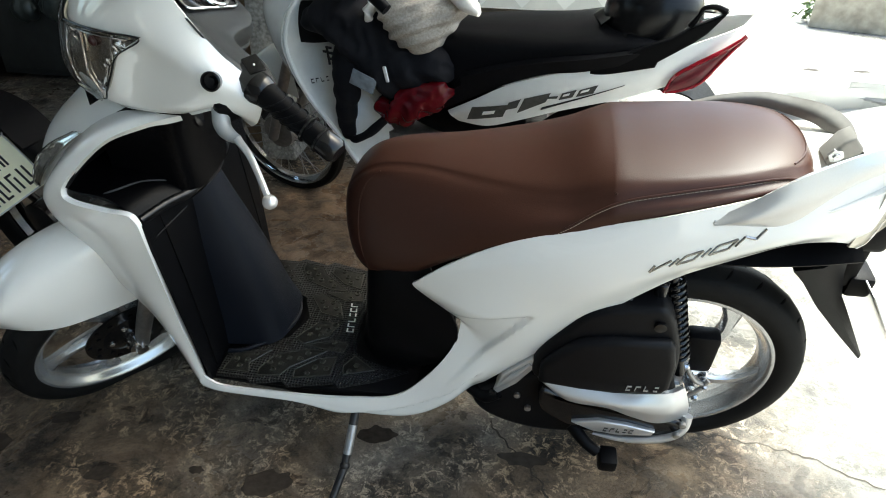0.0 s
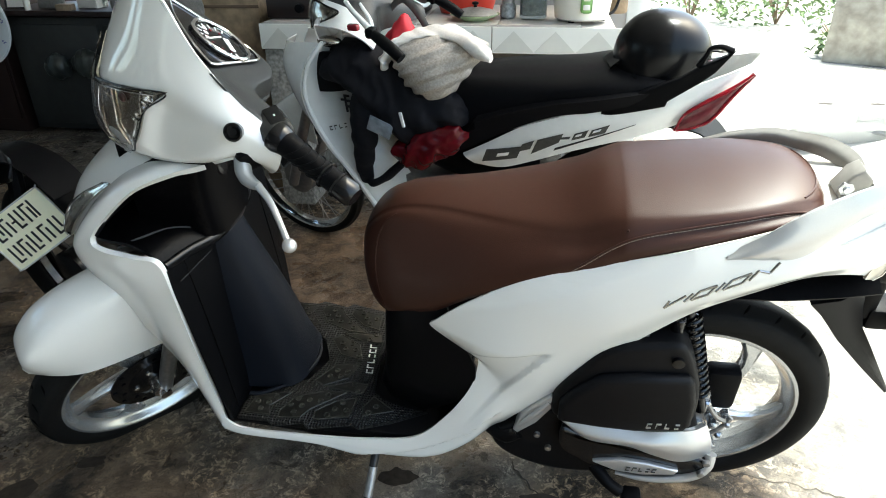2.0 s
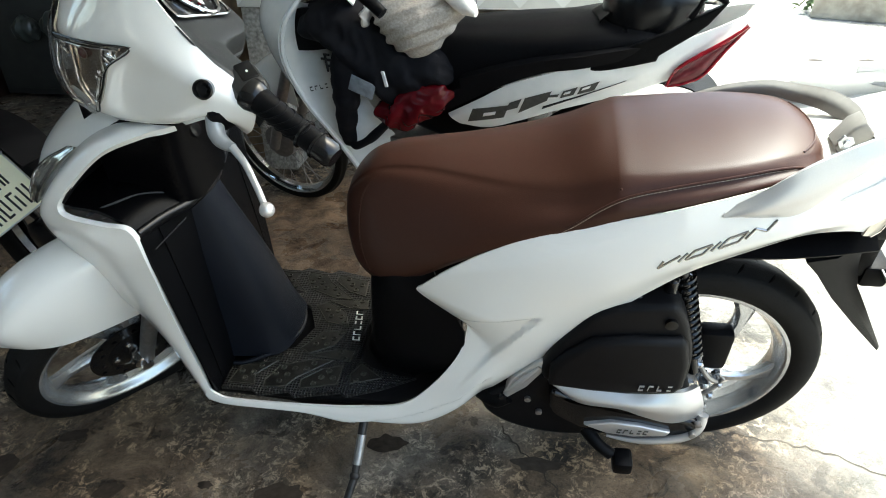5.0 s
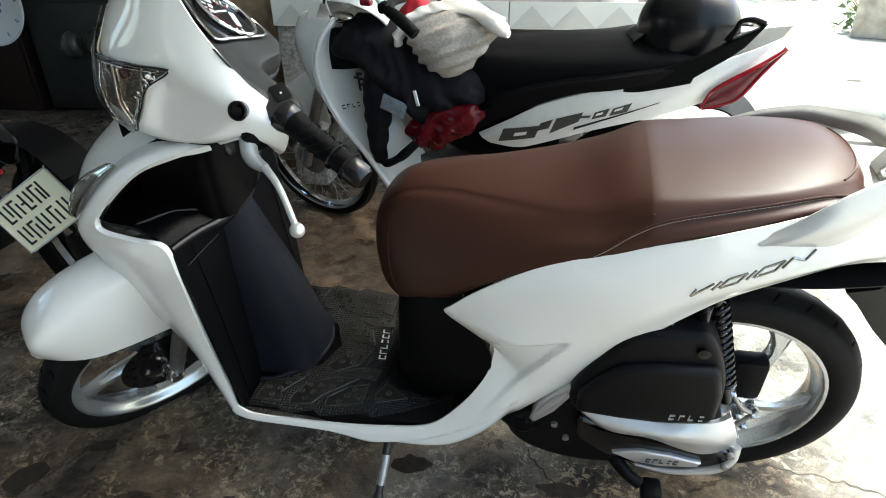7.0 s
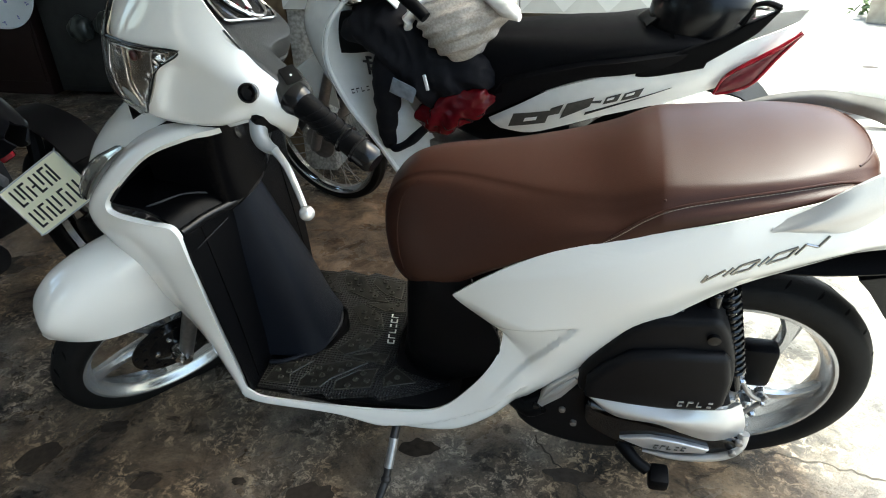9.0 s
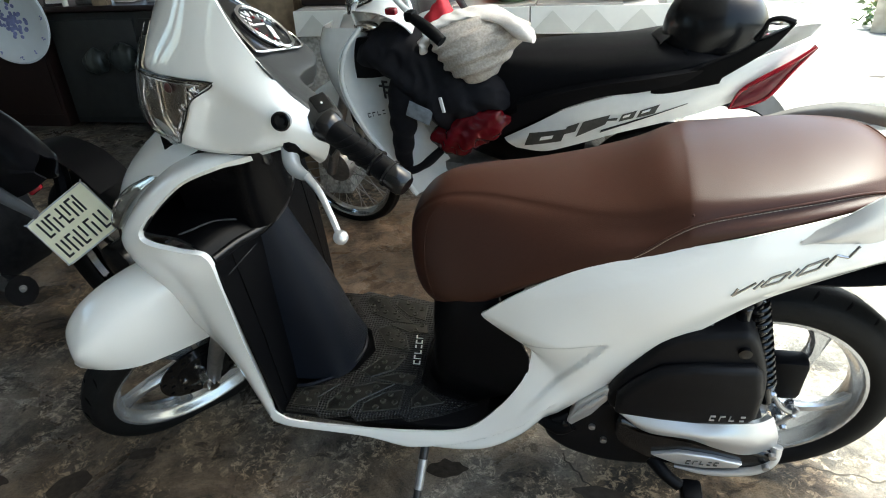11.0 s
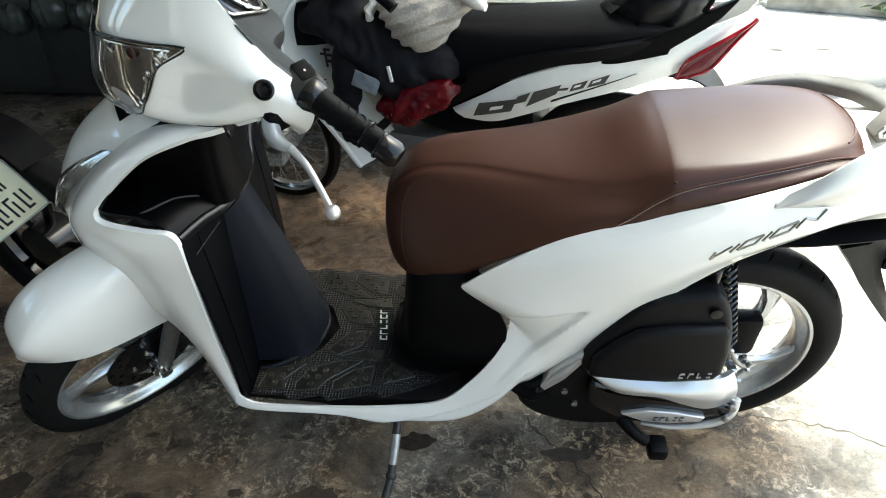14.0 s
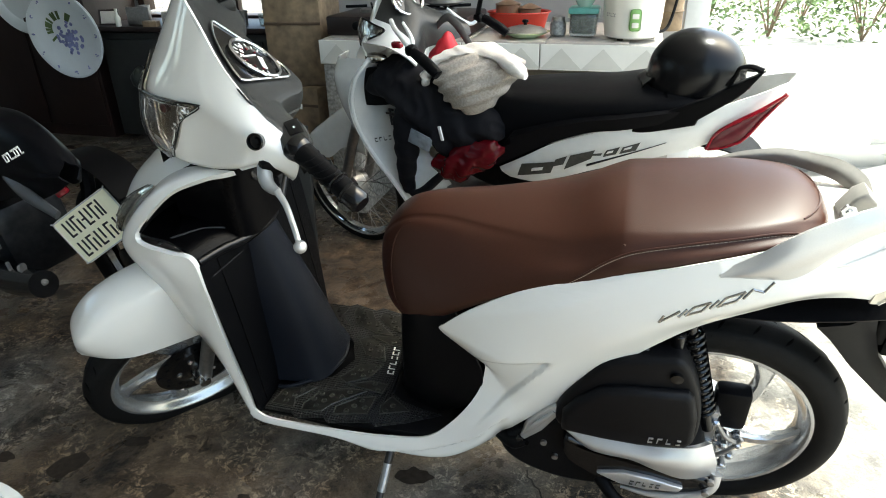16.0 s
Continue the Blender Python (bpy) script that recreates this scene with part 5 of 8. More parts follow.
for i in range(13):
    a = math.pi * (0.85 + 1.3 * i / 12)
    block(bm, (0, 0, 0), (0.008, 0.0022, 0.0012), face @ Matrix.Translation((0.036 * math.cos(a), 0.036 * math.sin(a), 0.0078)) @ Matrix.Rotation(a, 4, 'Z'))
block(bm, (0.004, 0.014, 0.0078), (0.034, 0.010, 0.001), face)
block(bm, (-0.008, -0.004, 0.0082), (0.003, 0.034, 0.001), face @ Matrix.Rotation(0.6, 4, 'Z'))
for k in range(3):
    block(bm, (-0.024 + 0.014 * k, -0.020 - 0.003 * k, 0.0078), (0.007, 0.007, 0.001), face)
tagged(part("dial_marking", bm, INKW, GAUGE, "pale dial markings", smooth=False), kind="stuff")
bm = bmesh.new()
for i in range(7):
    a = math.pi * (0.9 + 0.2 * i)
    block(bm, (0, 0, 0), (0.0045, 0.003, 0.0012), face @ Matrix.Translation((0.026 * math.cos(a), 0.026 * math.sin(a), 0.0080)) @ Matrix.Rotation(a, 4, 'Z'))
tagged(part("red_marking", bm, REDLENS, GAUGE, "small red dial marks", smooth=False), kind="stuff")
# mirror socket in the cover, left side
hole = Vector((0.3575, -0.206, 0.975))
out = Vector((-0.45, -0.62, 0.64)).normalized()
sock = out.to_track_quat('Z', 'Y').to_matrix().to_4x4()
sock.translation = hole
bm = bmesh.new()
lathe(bm, [(0.0125, -0.006), (0.0135, 0.005), (0.0112, 0.006), (0.0105, -0.002), (0.005, -0.003), (0.005, 0.003), (0.002, 0.003)], sock, 28)
st("mirror_socket", bm, BLACKG, "empty black mirror socket")
# grips, switches, lever
for side in (-1, 1):
    bm = bmesh.new()
    tube(bm, [(0.412, side * 0.225, 0.950), (0.424, side * 0.258, 0.944), (0.438, side * 0.295, 0.936), (0.452, side * 0.332, 0.928)], [0.021, 0.0175, 0.0170, 0.0175], 18, 30)
    GRIP = st("grip", bm, BLACKP, "black rubber handlebar grip")
    for s in (0.02, 0.78, 0.98):
        bm = bmesh.new()
        p = Vector((0.412, side * 0.225, 0.950)).lerp(Vector((0.452, side * 0.332, 0.928)), s)
        d = Vector((0.040, side * 0.107, -0.022)).to_track_quat('Z', 'Y').to_matrix().to_4x4()
        d.translation = p
        lathe(bm, [(0.017, -0.003), (0.0205, -0.0015), (0.0205, 0.0015), (0.017, 0.003)], d, 24)
        part("collar", bm, BLACKG, GRIP)
    for k in range(5):
        bm = bmesh.new()
        c = Vector((0.412, side * 0.225, 0.950)).lerp(Vector((0.452, side * 0.332, 0.928)), 0.20 + 0.115 * k)
        d = Vector((0.040, side * 0.107, -0.022)).to_track_quat('Z', 'Y').to_matrix().to_4x4() @ Matrix.Rotation(radians(48), 4, 'X')
        d.translation = c
        tube(bm, [d @ Vector((0.0180 * math.cos(a), 0.0262 * math.sin(a), 0)) for a in (math.pi * i / 8 for i in range(-4, 13))], 0.0011, 6, 32)
        part("rib", bm, BLACKP, GRIP)
    bm = bmesh.new()
    d = Vector((0.040, side * 0.107, -0.022)).to_track_quat('Z', 'Y').to_matrix().to_4x4()
    d.translation = Vector((0.452, side * 0.332, 0.928))
    lathe(bm, [(0.0185, 0.0), (0.0185, 0.022), (0.014, 0.028), (0.004, 0.028)], d, 24)
    part("bar_end", bm, BLACKG, GRIP)
    bm = bmesh.new()
    tube(bm, [(0.362, side * 0.198, 0.925), (0.352, side * 0.214, 0.915), (0.348, side * 0.230, 0.908), (0.352, side * 0.246, 0.906), (0.358, side * 0.258, 0.909)], [0.012, 0.0125, 0.0115, 0.009, 0.006], 12, 24)
    LEVER = st("brake_lever", bm, mat("grey_cast_lever", (0.30, 0.31, 0.31), 0.42, metal=0.3, var=0.1), "silver brake lever with a ball end")
    bm = bmesh.new()
    block(bm, (0.372, side * 0.206, 0.918), (0.050, 0.030, 0.040), Matrix(), 0.010)
    part("lever_bracket", bm, BLACKP, LEVER, "black lever bracket")
    bm = bmesh.new()
    tube(bm, [(0.356, side * 0.252, 0.908), (0.359, side * 0.290, 0.908), (0.356, side * 0.330, 0.902), (0.352, side * 0.362, 0.897)], [0.0062, 0.0052, 0.0047, 0.0045], 10, 20)
    ball(bm, (0.352, side * 0.364, 0.895), (0.0105, 0.0105, 0.0105))
    part("lever_blade", bm, SILVER, LEVER)
    bm = bmesh.new()
    tube(bm, [(0.352, side * 0.196, 0.922), (0.349, side * 0.200, 0.908), (0.349, side * 0.203, 0.888)], [0.006, 0.005, 0.004], 8, 8)
    part("cable_stop", bm, BLACKP, LEVER)
    bm = bmesh.new()
    block(bm, (0.414, side * 0.205, 0.948), (0.05, 0.06, 0.036), Matrix(), 0.014)
    SW = st("switch_box", bm, DASH, "grey switch housing")
    bm = bmesh.new()
    block(bm, (0.420, side * 0.196, 0.965), (0.024, 0.034, 0.006), Matrix(), 0.0028)
    part("switch_button", bm, BLACKG, SW)
    bm = bmesh.new()
    block(bm, (0.420, side * 0.199, 0.9685), (0.0028, 0.0032, 0.002), Matrix(), 0.0006)
    part("button_mark", bm, INKW, SW, "small white mark")
    bm = bmesh.new()
    d = Vector((0.040, side * 0.107, -0.022)).to_track_quat('Z', 'Y').to_matrix().to_4x4()
    d.translation = Vector((0.412, side * 0.225, 0.950))
    lathe(bm, [(0.016, -0.008), (0.0235, -0.006), (0.0235, 0.004), (0.0205, 0.012), (0.017, 0.020)], d, 24)
    part("flange", bm, BLACKG, SW, "glossy flared collar")
bm = bmesh.new()
tube(bm, [(0.30, 0, 0.72), (0.335, 0, 0.80), (0.375, 0, 0.89)], [0.03, 0.03, 0.045], 16, 8)
st("steering_column", bm, BLACKP, "black steering column")
def slashes(a, b):
    """Six slanted plain shapes between two points on the side cover."""
    a, b = Vector((a[0], 0, a[1])), Vector((b[0], 0, b[1]))
    bm = bmesh.new()
    run, up = b - a, Vector((0.011, 0, 0.0155))
    for kind, u0, u1 in (("wedge", 0.0, 0.15), ("bar", 0.215, 0.215), ("box", 0.275, 0.43), ("bar", 0.50, 0.50), ("box", 0.56, 0.73), ("zig", 0.79, 0.97)):
        strokes = {"wedge": ((u0, 1, u0 + 0.03, 0), (u0 + 0.03, 0, u1, 1)), "bar": ((u0, 0, u0, 1),), "box": ((u0, 0, u1, 0), (u0, 1, u1, 1), (u0, 0, u0, 1), (u1, 0, u1, 1)), "zig": ((u0, 0, u0, 1), (u0, 1, u1, 0), (u1, 0, u1, 1))}[kind]
        for p0, q0, p1, q1 in strokes:
            p, q = a + run * p0 + up * q0, a + run * p1 + up * q1
            tube(bm, [onto(COVER_TREE, p.x, p.z, 0.0008), onto(COVER_TREE, q.x, q.z, 0.0008)], 0.0021, 6, 2)
    return bm


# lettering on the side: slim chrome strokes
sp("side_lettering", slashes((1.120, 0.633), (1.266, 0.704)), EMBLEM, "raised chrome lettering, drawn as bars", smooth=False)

# rubber floor mat, lying on the floorboard
FLOORMAT = thing("floor_mat", LEAN, "black embossed rubber mat lying on the scooter's floorboard", "mat")
near = [(0.338, -0.175), (0.403, -0.175), (0.418, -0.185), (0.477, -0.171), (0.492, -0.183), (0.582, -0.163), (0.596, -0.171), (0.658, -0.149), (0.729, -0.113), (0.689, -0.111), (0.635, -0.097), (0.607, -0.078), (0.600, 0.0)]
front = [(0.485, 0.0), (0.458, -0.059), (0.391, -0.093), (0.344, -0.114)]
outline = near + [(x, -y) for x, y in reversed(near[:-1])] + [(x, -y) for x, y in reversed(front)] + front[1:]


def slab(pts, z0, z1, bevel=0.0):
    """A flat plate of (x, y) outline between two heights."""
    bm = bmesh.new()
    a = [bm.verts.new((x, y, z0)) for x, y in pts]
    b = [bm.verts.new((x, y, z1)) for x, y in pts]
    k = len(pts)
    faces = [bm.faces.new(a), bm.faces.new(b)] + [bm.faces.new((a[i], a[(i + 1) % k], b[(i + 1) % k], b[i])) for i in range(k)]
    bmesh.ops.recalc_face_normals(bm, faces=faces)
    if bevel:
        bmesh.ops.bevel(bm, geom=list(faces[1].edges), offset=bevel, segments=2, affect='EDGES', profile=0.5)
    return bm


part("mat_sheet", slab(outline, 0.2325, 0.2405, 0.002), MATH, FLOORMAT)
plates = [[(0.350, -0.164), (0.361, -0.119), (0.433, -0.101), (0.398, -0.140), (0.405, -0.164)], [(0.423, -0.150), (0.445, -0.112), (0.505, -0.090), (0.550, -0.088), (0.484, -0.140), (0.470, -0.162), (0.425, -0.168)],
          [(0.497, -0.143), (0.535, -0.112), (0.575, -0.100), (0.572, -0.148), (0.500, -0.164)], [(0.472, -0.063), (0.507, -0.016), (0.559, -0.006), (0.541, -0.050), (0.494, -0.075)], [(0.594, -0.120), (0.611, -0.092), (0.660, -0.123), (0.599, -0.142)], [(0.500, -0.078), (0.55, -0.060), (0.590, -0.062), (0.585, -0.088)]]
rnd = random.Random(4)


def inside(x, y, poly):
    k, hit = len(poly), False
    for i in range(k):
        (x0, y0), (x1, y1) = poly[i], poly[(i + 1) % k]
        if (y0 > y) != (y1 > y) and x < (x1 - x0) * (y - y0) / (y1 - y0) + x0:
            hit = not hit
    return hit


studs = bmesh.new()
for flip in (1, -1):
    for poly in plates:
        pl = [(x, y * flip) for x, y in poly]
        plate = part("raised_plate", slab(pl, 0.238, 0.2425, 0.0012), MATR, FLOORMAT)
        bm = bmesh.new()
        for p, q in zip(pl, pl[1:] + pl[:1]):
            tube(bm, [(*p, 0.2420), (*q, 0.2420)], 0.0015, 6, 2)
        part("plate_edge", bm, MATEDGE, plate, "paler raised edge")
        for i in range(16):
            for j in range(13):
                x, y = 0.345 + i * 0.024 + 0.012 * (j % 2), (-0.168 + j * 0.017) * flip
                c = (sum(p[0] for p in pl) / len(pl), sum(p[1] for p in pl) / len(pl))
                if inside(x + (x - c[0]) * 0.25, y + (y - c[1]) * 0.25, pl):
                    lathe(studs, [(0.0062, 0.0), (0.0054, 0.0030), (0.0036, 0.0030), (0.0030, 0.0008), (0.0005, 0.0008)], Matrix.Translation((x, y, 0.2424)), 10)
tagged(part("stud", studs, MATEDGE, FLOORMAT, "small round studs"), kind="stuff")
part("mat_lettering", bars(6, (0.592, -0.030, 0.2412), (-0.12, 1, 0), (-1, -0.12, 0), (0, 0, 1), 0.016, 0.0012, 0.1, 0.62), INKW, FLOORMAT, "white lettering, drawn as bars", smooth=False)

# ---- the second motorcycle: a white underbone with wire wheels ----
POSE2 = pose(0.03, 1.08, 0, 10, 0, -19)
BIKE = thing("motorcycle", POSE2, "white underbone motorcycle with black seat and chromed wire wheels", "motorcycle")


def bp(name, bm, material, label="", **k):
    return part(name, bm, material, BIKE, label, **k)


def wire_wheel(x, name, radius=0.286):
    k = radius / 0.258
    at = Matrix.Translation((x, 0, radius)) @ AXLE
    w = bp(name, tyre(bmesh.new(), radius, 0.056, at, radius * 0.865), RUBBER, "black tyre on a chromed wire wheel")
    bm = bmesh.new()
    lathe(bm, [(0.226, 0.024), (0.229, 0.018), (0.222, 0.012), (0.212, 0.006), (0.212, -0.006), (0.222, -0.012), (0.229, -0.018), (0.226, -0.024), (0.216, -0.020), (0.205, -0.008), (0.205, 0.008), (0.216, 0.020)], at, 64, closed=True)
    bmesh.ops.scale(bm, vec=(k, 1, k), space=Matrix.Translation((-x, 0, -radius)), verts=bm.verts)
    part("rim", bm, CHROME, w, "chrome rim")
    bm = bmesh.new()
    lathe(bm, [(0.010, 0.05), (0.03, 0.05), (0.062, 0.04), (0.065, 0.0), (0.03, -0.03), (0.03, -0.05), (0.010, -0.05)], at, 28)
    part("hub", bm, STEEL, w, "dull aluminium drum hub")
    spokes = bmesh.new()
    for i in range(36):
        a = 2 * math.pi * i / 36
        b = a + (0.42 if i % 4 < 2 else -0.42)
        z = 0.028 if i % 2 else -0.028
        p = at @ Vector((0.052 * math.cos(b), 0.052 * math.sin(b), z))
        q = at @ Vector((0.208 * k * math.cos(a), 0.208 * k * math.sin(a), 0.004 if i % 2 else -0.004))
        tube(spokes, [p, q], 0.0015, 5, 2)
    tagged(part("wire_spokes", spokes, STEEL, w, "thin wire spokes"), kind="stuff")


wire_wheel(0.020, "front_wheel", 0.262)
wire_wheel(1.225, "rear_wheel")
for y in (-0.075, 0.075):
    bm = bmesh.new()
    tube(bm, [(0.026, y, 0.262), (0.11, y, 0.44), (0.22, y, 0.66)], [0.019, 0.019, 0.017], 12, 10)
    bp("fork_leg", bm, STEEL, "grey fork leg")
fr = []
for y, dz in ((-0.055, 0.145), (-0.06, 0.05), (-0.04, 0.008), (0, 0), (0.04, 0.008), (0.06, 0.05), (0.055, 0.145)):
    fr.append([(-0.175, y * 0.5, 0.425 - dz * 0.15), (-0.12, y * 0.9, 0.475 - dz * 0.5), (-0.03, y, 0.535 - dz), (0.07, y, 0.595 - dz), (0.17, y, 0.635 - dz * 1.4)])
bp("front_fender", sheet(fr, 24, 18, 0.003, (-0.3, 0, 1)), WHITE2, "white front fender")
# leg shield, with a raised pale rim
for side in (-1, 1):
    rim = [(0.372, side * 0.165, 0.842), (0.322, side * 0.195, 0.775), (0.300, side * 0.205, 0.675), (0.340, side * 0.20, 0.545), (0.412, side * 0.19, 0.432), (0.475, side * 0.18, 0.315)]
    midl = [(0.37, side * 0.11, 0.842), (0.345, side * 0.13, 0.775), (0.345, side * 0.13, 0.675), (0.375, side * 0.13, 0.56), (0.44, side * 0.13, 0.46), (0.53, side * 0.125, 0.34)]
    core = [(0.36, side * 0.05, 0.84), (0.36, side * 0.06, 0.78), (0.38, side * 0.06, 0.68), (0.42, side * 0.065, 0.58), (0.48, side * 0.07, 0.49), (0.57, side * 0.075, 0.38)]
    bp("leg_shield", sheet([rim, midl, core], 30, 12, 0.005, (1, side, 0)), SHIELD2, "pale grey-blue leg shield")
    bm = bmesh.new()
    tube(bm, rim, 0.007, 8, 30)
    bp("shield_rim", bm, WHITE2)
    front = [[(x - 0.012, y * 1.02, z) for x, y, z in rim], [(0.20, side * 0.12, 0.82), (0.19, side * 0.15, 0.76), (0.21, side * 0.155, 0.67), (0.27, side * 0.15, 0.55), (0.35, side * 0.14, 0.44), (0.42, side * 0.13, 0.38)], [(0.16, side * 0.03, 0.81), (0.13, side * 0.03, 0.75), (0.17, side * 0.03, 0.66), (0.24, side * 0.04, 0.55), (0.33, side * 0.05, 0.45), (0.42, side * 0.05, 0.39)]]
    bp("front_cover", sheet(front, 24, 10, 0.004, (-1, side, 0)), WHITE2, "white front cover")
inner = [[(0.330, -0.160, 0.808), (0.41, -0.155, 0.816), (0.53, -0.120, 0.815)], [(0.306, -0.165, 0.745), (0.40, -0.160, 0.750), (0.50, -0.125, 0.758)], [(0.303, -0.165, 0.688), (0.385, -0.160, 0.694), (0.48, -0.125, 0.705)]]
bp("inner_cover", sheet(inner, 20, 12, 0.012, (0, -1, 0)), BLACKP, "flat black inner cover behind the leg shield")
# head: cover, lamp, winkers, gauges
cover = [[(0.355, y, 1.02 - abs(y) * 0.9), (0.30 + abs(y) * 0.5, y * 1.15, 0.97 - abs(y) * 0.5), (0.262 + abs(y) * 0.6, y * 1.1, 0.90 - abs(y) * 0.1), (0.272 + abs(y) * 0.55, y, 0.83), (0.31 + abs(y) * 0.4, y * 0.8, 0.80)] for y in (-0.15, -0.10, -0.05, 0, 0.05, 0.10, 0.15)]
bp("head_cover", sheet(cover, 18, 24, 0.004, (-1, 0, 0.3)), WHITE2, "white handlebar and headlamp cover")
def head_rear(ys):
    return [[(0.355, y, 1.02 - abs(y) * 0.9), (0.42 + abs(y) * 0.15, y * 1.1, 0.975 - abs(y) * 0.6), (0.47 + abs(y) * 0.30, y * 1.1, 0.905 - abs(y) * 0.3), (0.47 + abs(y) * 0.45, y, 0.83)] for y in ys]


bp("head_back", sheet(head_rear((-0.15, -0.12, -0.09)), 16, 16, 0.004, (1, 0, 0.5)), WHITE2, "white edge of the handlebar cover")
bp("gauge_housing", sheet(head_rear((-0.09, -0.04, 0, 0.04, 0.09, 0.15)), 16, 16, 0.004, (1, 0, 0.5)), DASH, "dark grey housing round the gauge")
lamp2 = [[(0.300, -0.075, 0.925), (0.350, -0.118, 0.946), (0.395, -0.126, 0.932), (0.432, -0.126, 0.918)], [(0.296, -0.085, 0.900), (0.335, -0.126, 0.915), (0.372, -0.136, 0.912), (0.424, -0.132, 0.912)], [(0.305, -0.100, 0.866), (0.334, -0.130, 0.868), (0.362, -0.144, 0.886), (0.416, -0.138, 0.906)]]
L2 = bp("headlamp", sheet([[(x - 0.008, y - 0.003, z + 0.002) for x, y, z in r] for r in lamp2], 20, 12, 0.004, (-1, -0.3, 0)), LAMPBROWN, "clear triangular headlamp")
part("lens", sheet([[(x - 0.015, y - 0.006, z + 0.004) for x, y, z in r] for r in lamp2], 20, 12, 0.002, (-1, -0.3, 0)), LENS, L2)
bm = bmesh.new()
ring2 = [*lamp2[0], *reversed(lamp2[2]), lamp2[0][0]]
tube(bm, [(x - 0.011, y - 0.005, z + 0.003) for x, y, z in ring2], 0.003, 6, 60)
part("lamp_rim", bm, BLACKG, L2)
for side in (-1, 1):
    bm = bmesh.new()
    ball(bm, (0.378, side * 0.140, 0.838), (0.042, 0.022, 0.016))
    bp("winker", bm, LAMPBROWN, "clear front winker")
face2 = Matrix.Translation((0.415, 0, 0.968)) @ Matrix.Rotation(radians(58), 4, 'Y') @ Matrix.Rotation(radians(90), 4, 'Z')
bm = bmesh.new()
tube(bm, [face2 @ Vector((0.062 * math.cos(a), 0.045 * math.sin(a), 0.006)) for a in (2 * math.pi * i / 30 for i in range(31))], 0.006, 8, 60)
G2 = bp("gauge", bm, CHROME, "oval gauge with a chrome ring")
bm = bmesh.new()
lathe(bm, [(0.001, 0.005), (0.06, 0.005), (0.062, 0)], face2 @ Matrix.Diagonal((1, 0.72, 1, 1)), 32)
part("dial", bm, BLACKG, G2)
bm = bmesh.new()
for k in range(7):
    block(bm, (-0.04 + 0.013 * k, 0.012 * math.sin(k), 0.0065), (0.005, 0.016, 0.001), face2)
part("dial_markings", bm, INKW, G2, smooth=False)
for side in (-1, 1):
    turned = (0.0, 0.0) if side < 0 else (-0.12, -0.07)  # the bars are turned to the left
    bm = bmesh.new()
    tube(bm, [(0.630, side * 0.270, 0.916), (0.658, side * 0.275, 0.902), (0.686, side * 0.279, 0.885), (0.712, side * 0.283, 0.866)], [0.013, 0.0150, 0.0155, 0.0145], 12, 20)
    bp("grip", bm, BLACKP, "black rubber grip", m=Matrix.Translation((turned[0], 0, turned[1])))
    bm = bmesh.new()
    tube(bm, [(0.47, side * 0.15, 0.955), (0.54, side * 0.22, 0.955), (0.615 + turned[0], side * 0.265, 0.928 + turned[1])], [0.007, 0.007, 0.009], 10, 12)
    bp("handlebar", bm, WHITE2 if side < 0 else BLACKP, "pale handlebar end" if side < 0 else "black handlebar end")
    bm = bmesh.new()
    block(bm, (0.618, side * 0.262, 0.918), (0.030, 0.030, 0.030), Matrix(), 0.010)
    bp("switch_box", bm, BLACKP, "black switch housing", m=Matrix.Translation((turned[0], 0, turned[1])))
    bm = bmesh.new()
    tube(bm, [(0.545, side * 0.190, 0.966), (0.579, side * 0.205, 0.931), (0.602, side * 0.235, 0.905), (0.620, side * 0.258, 0.914)], [0.004, 0.006, 0.0065, 0.006], 8, 14)
    bp("brake_lever", bm, WHITE2, "pale silver lever", m=Matrix.Translation((turned[0], 0, turned[1])))
bm = bmesh.new()
block(bm, (0.500, -0.176, 0.897), (0.034, 0.018, 0.018), Matrix(), 0.005)
bp("red_switch", bm, REDLENS, "red starter switch")
# frame cover, engine, muffler
bm = bmesh.new()
tube(bm, [(0.42, 0, 0.74), (0.50, 0, 0.60), (0.62, 0, 0.50), (0.80, 0, 0.47), (1.0, 0, 0.48)], [0.08, 0.085, 0.08, 0.085, 0.09], 14, 20)
bp("frame_cover", bm, BLACKP, "black frame cover")
bm = bmesh.new()
block(bm, (0.66, 0, 0.31), (0.36, 0.19, 0.19), Matrix(), 0.03)
lathe(bm, [(0.075, 0.0), (0.075, 0.035), (0.05, 0.045)], Matrix.Translation((0.70, -0.09, 0.31)) @ AXLE, 28)
bp("engine", bm, STEEL, "grey engine block")
bm = bmesh.new()
tube(bm, [(0.80, 0.13, 0.26), (1.10, 0.14, 0.28), (1.45, 0.15, 0.33)], [0.03, 0.045, 0.042], 14, 10)
bp("muffler", bm, BLACKP, "dark muffler")
bm = bmesh.new()
tube(bm, [(0.74, -0.11, 0.28), (0.76, -0.20, 0.14), (0.74, -0.26, 0.045)], 0.010, 8, 10)
bp("side_stand", bm, BLACKP, "black side stand")
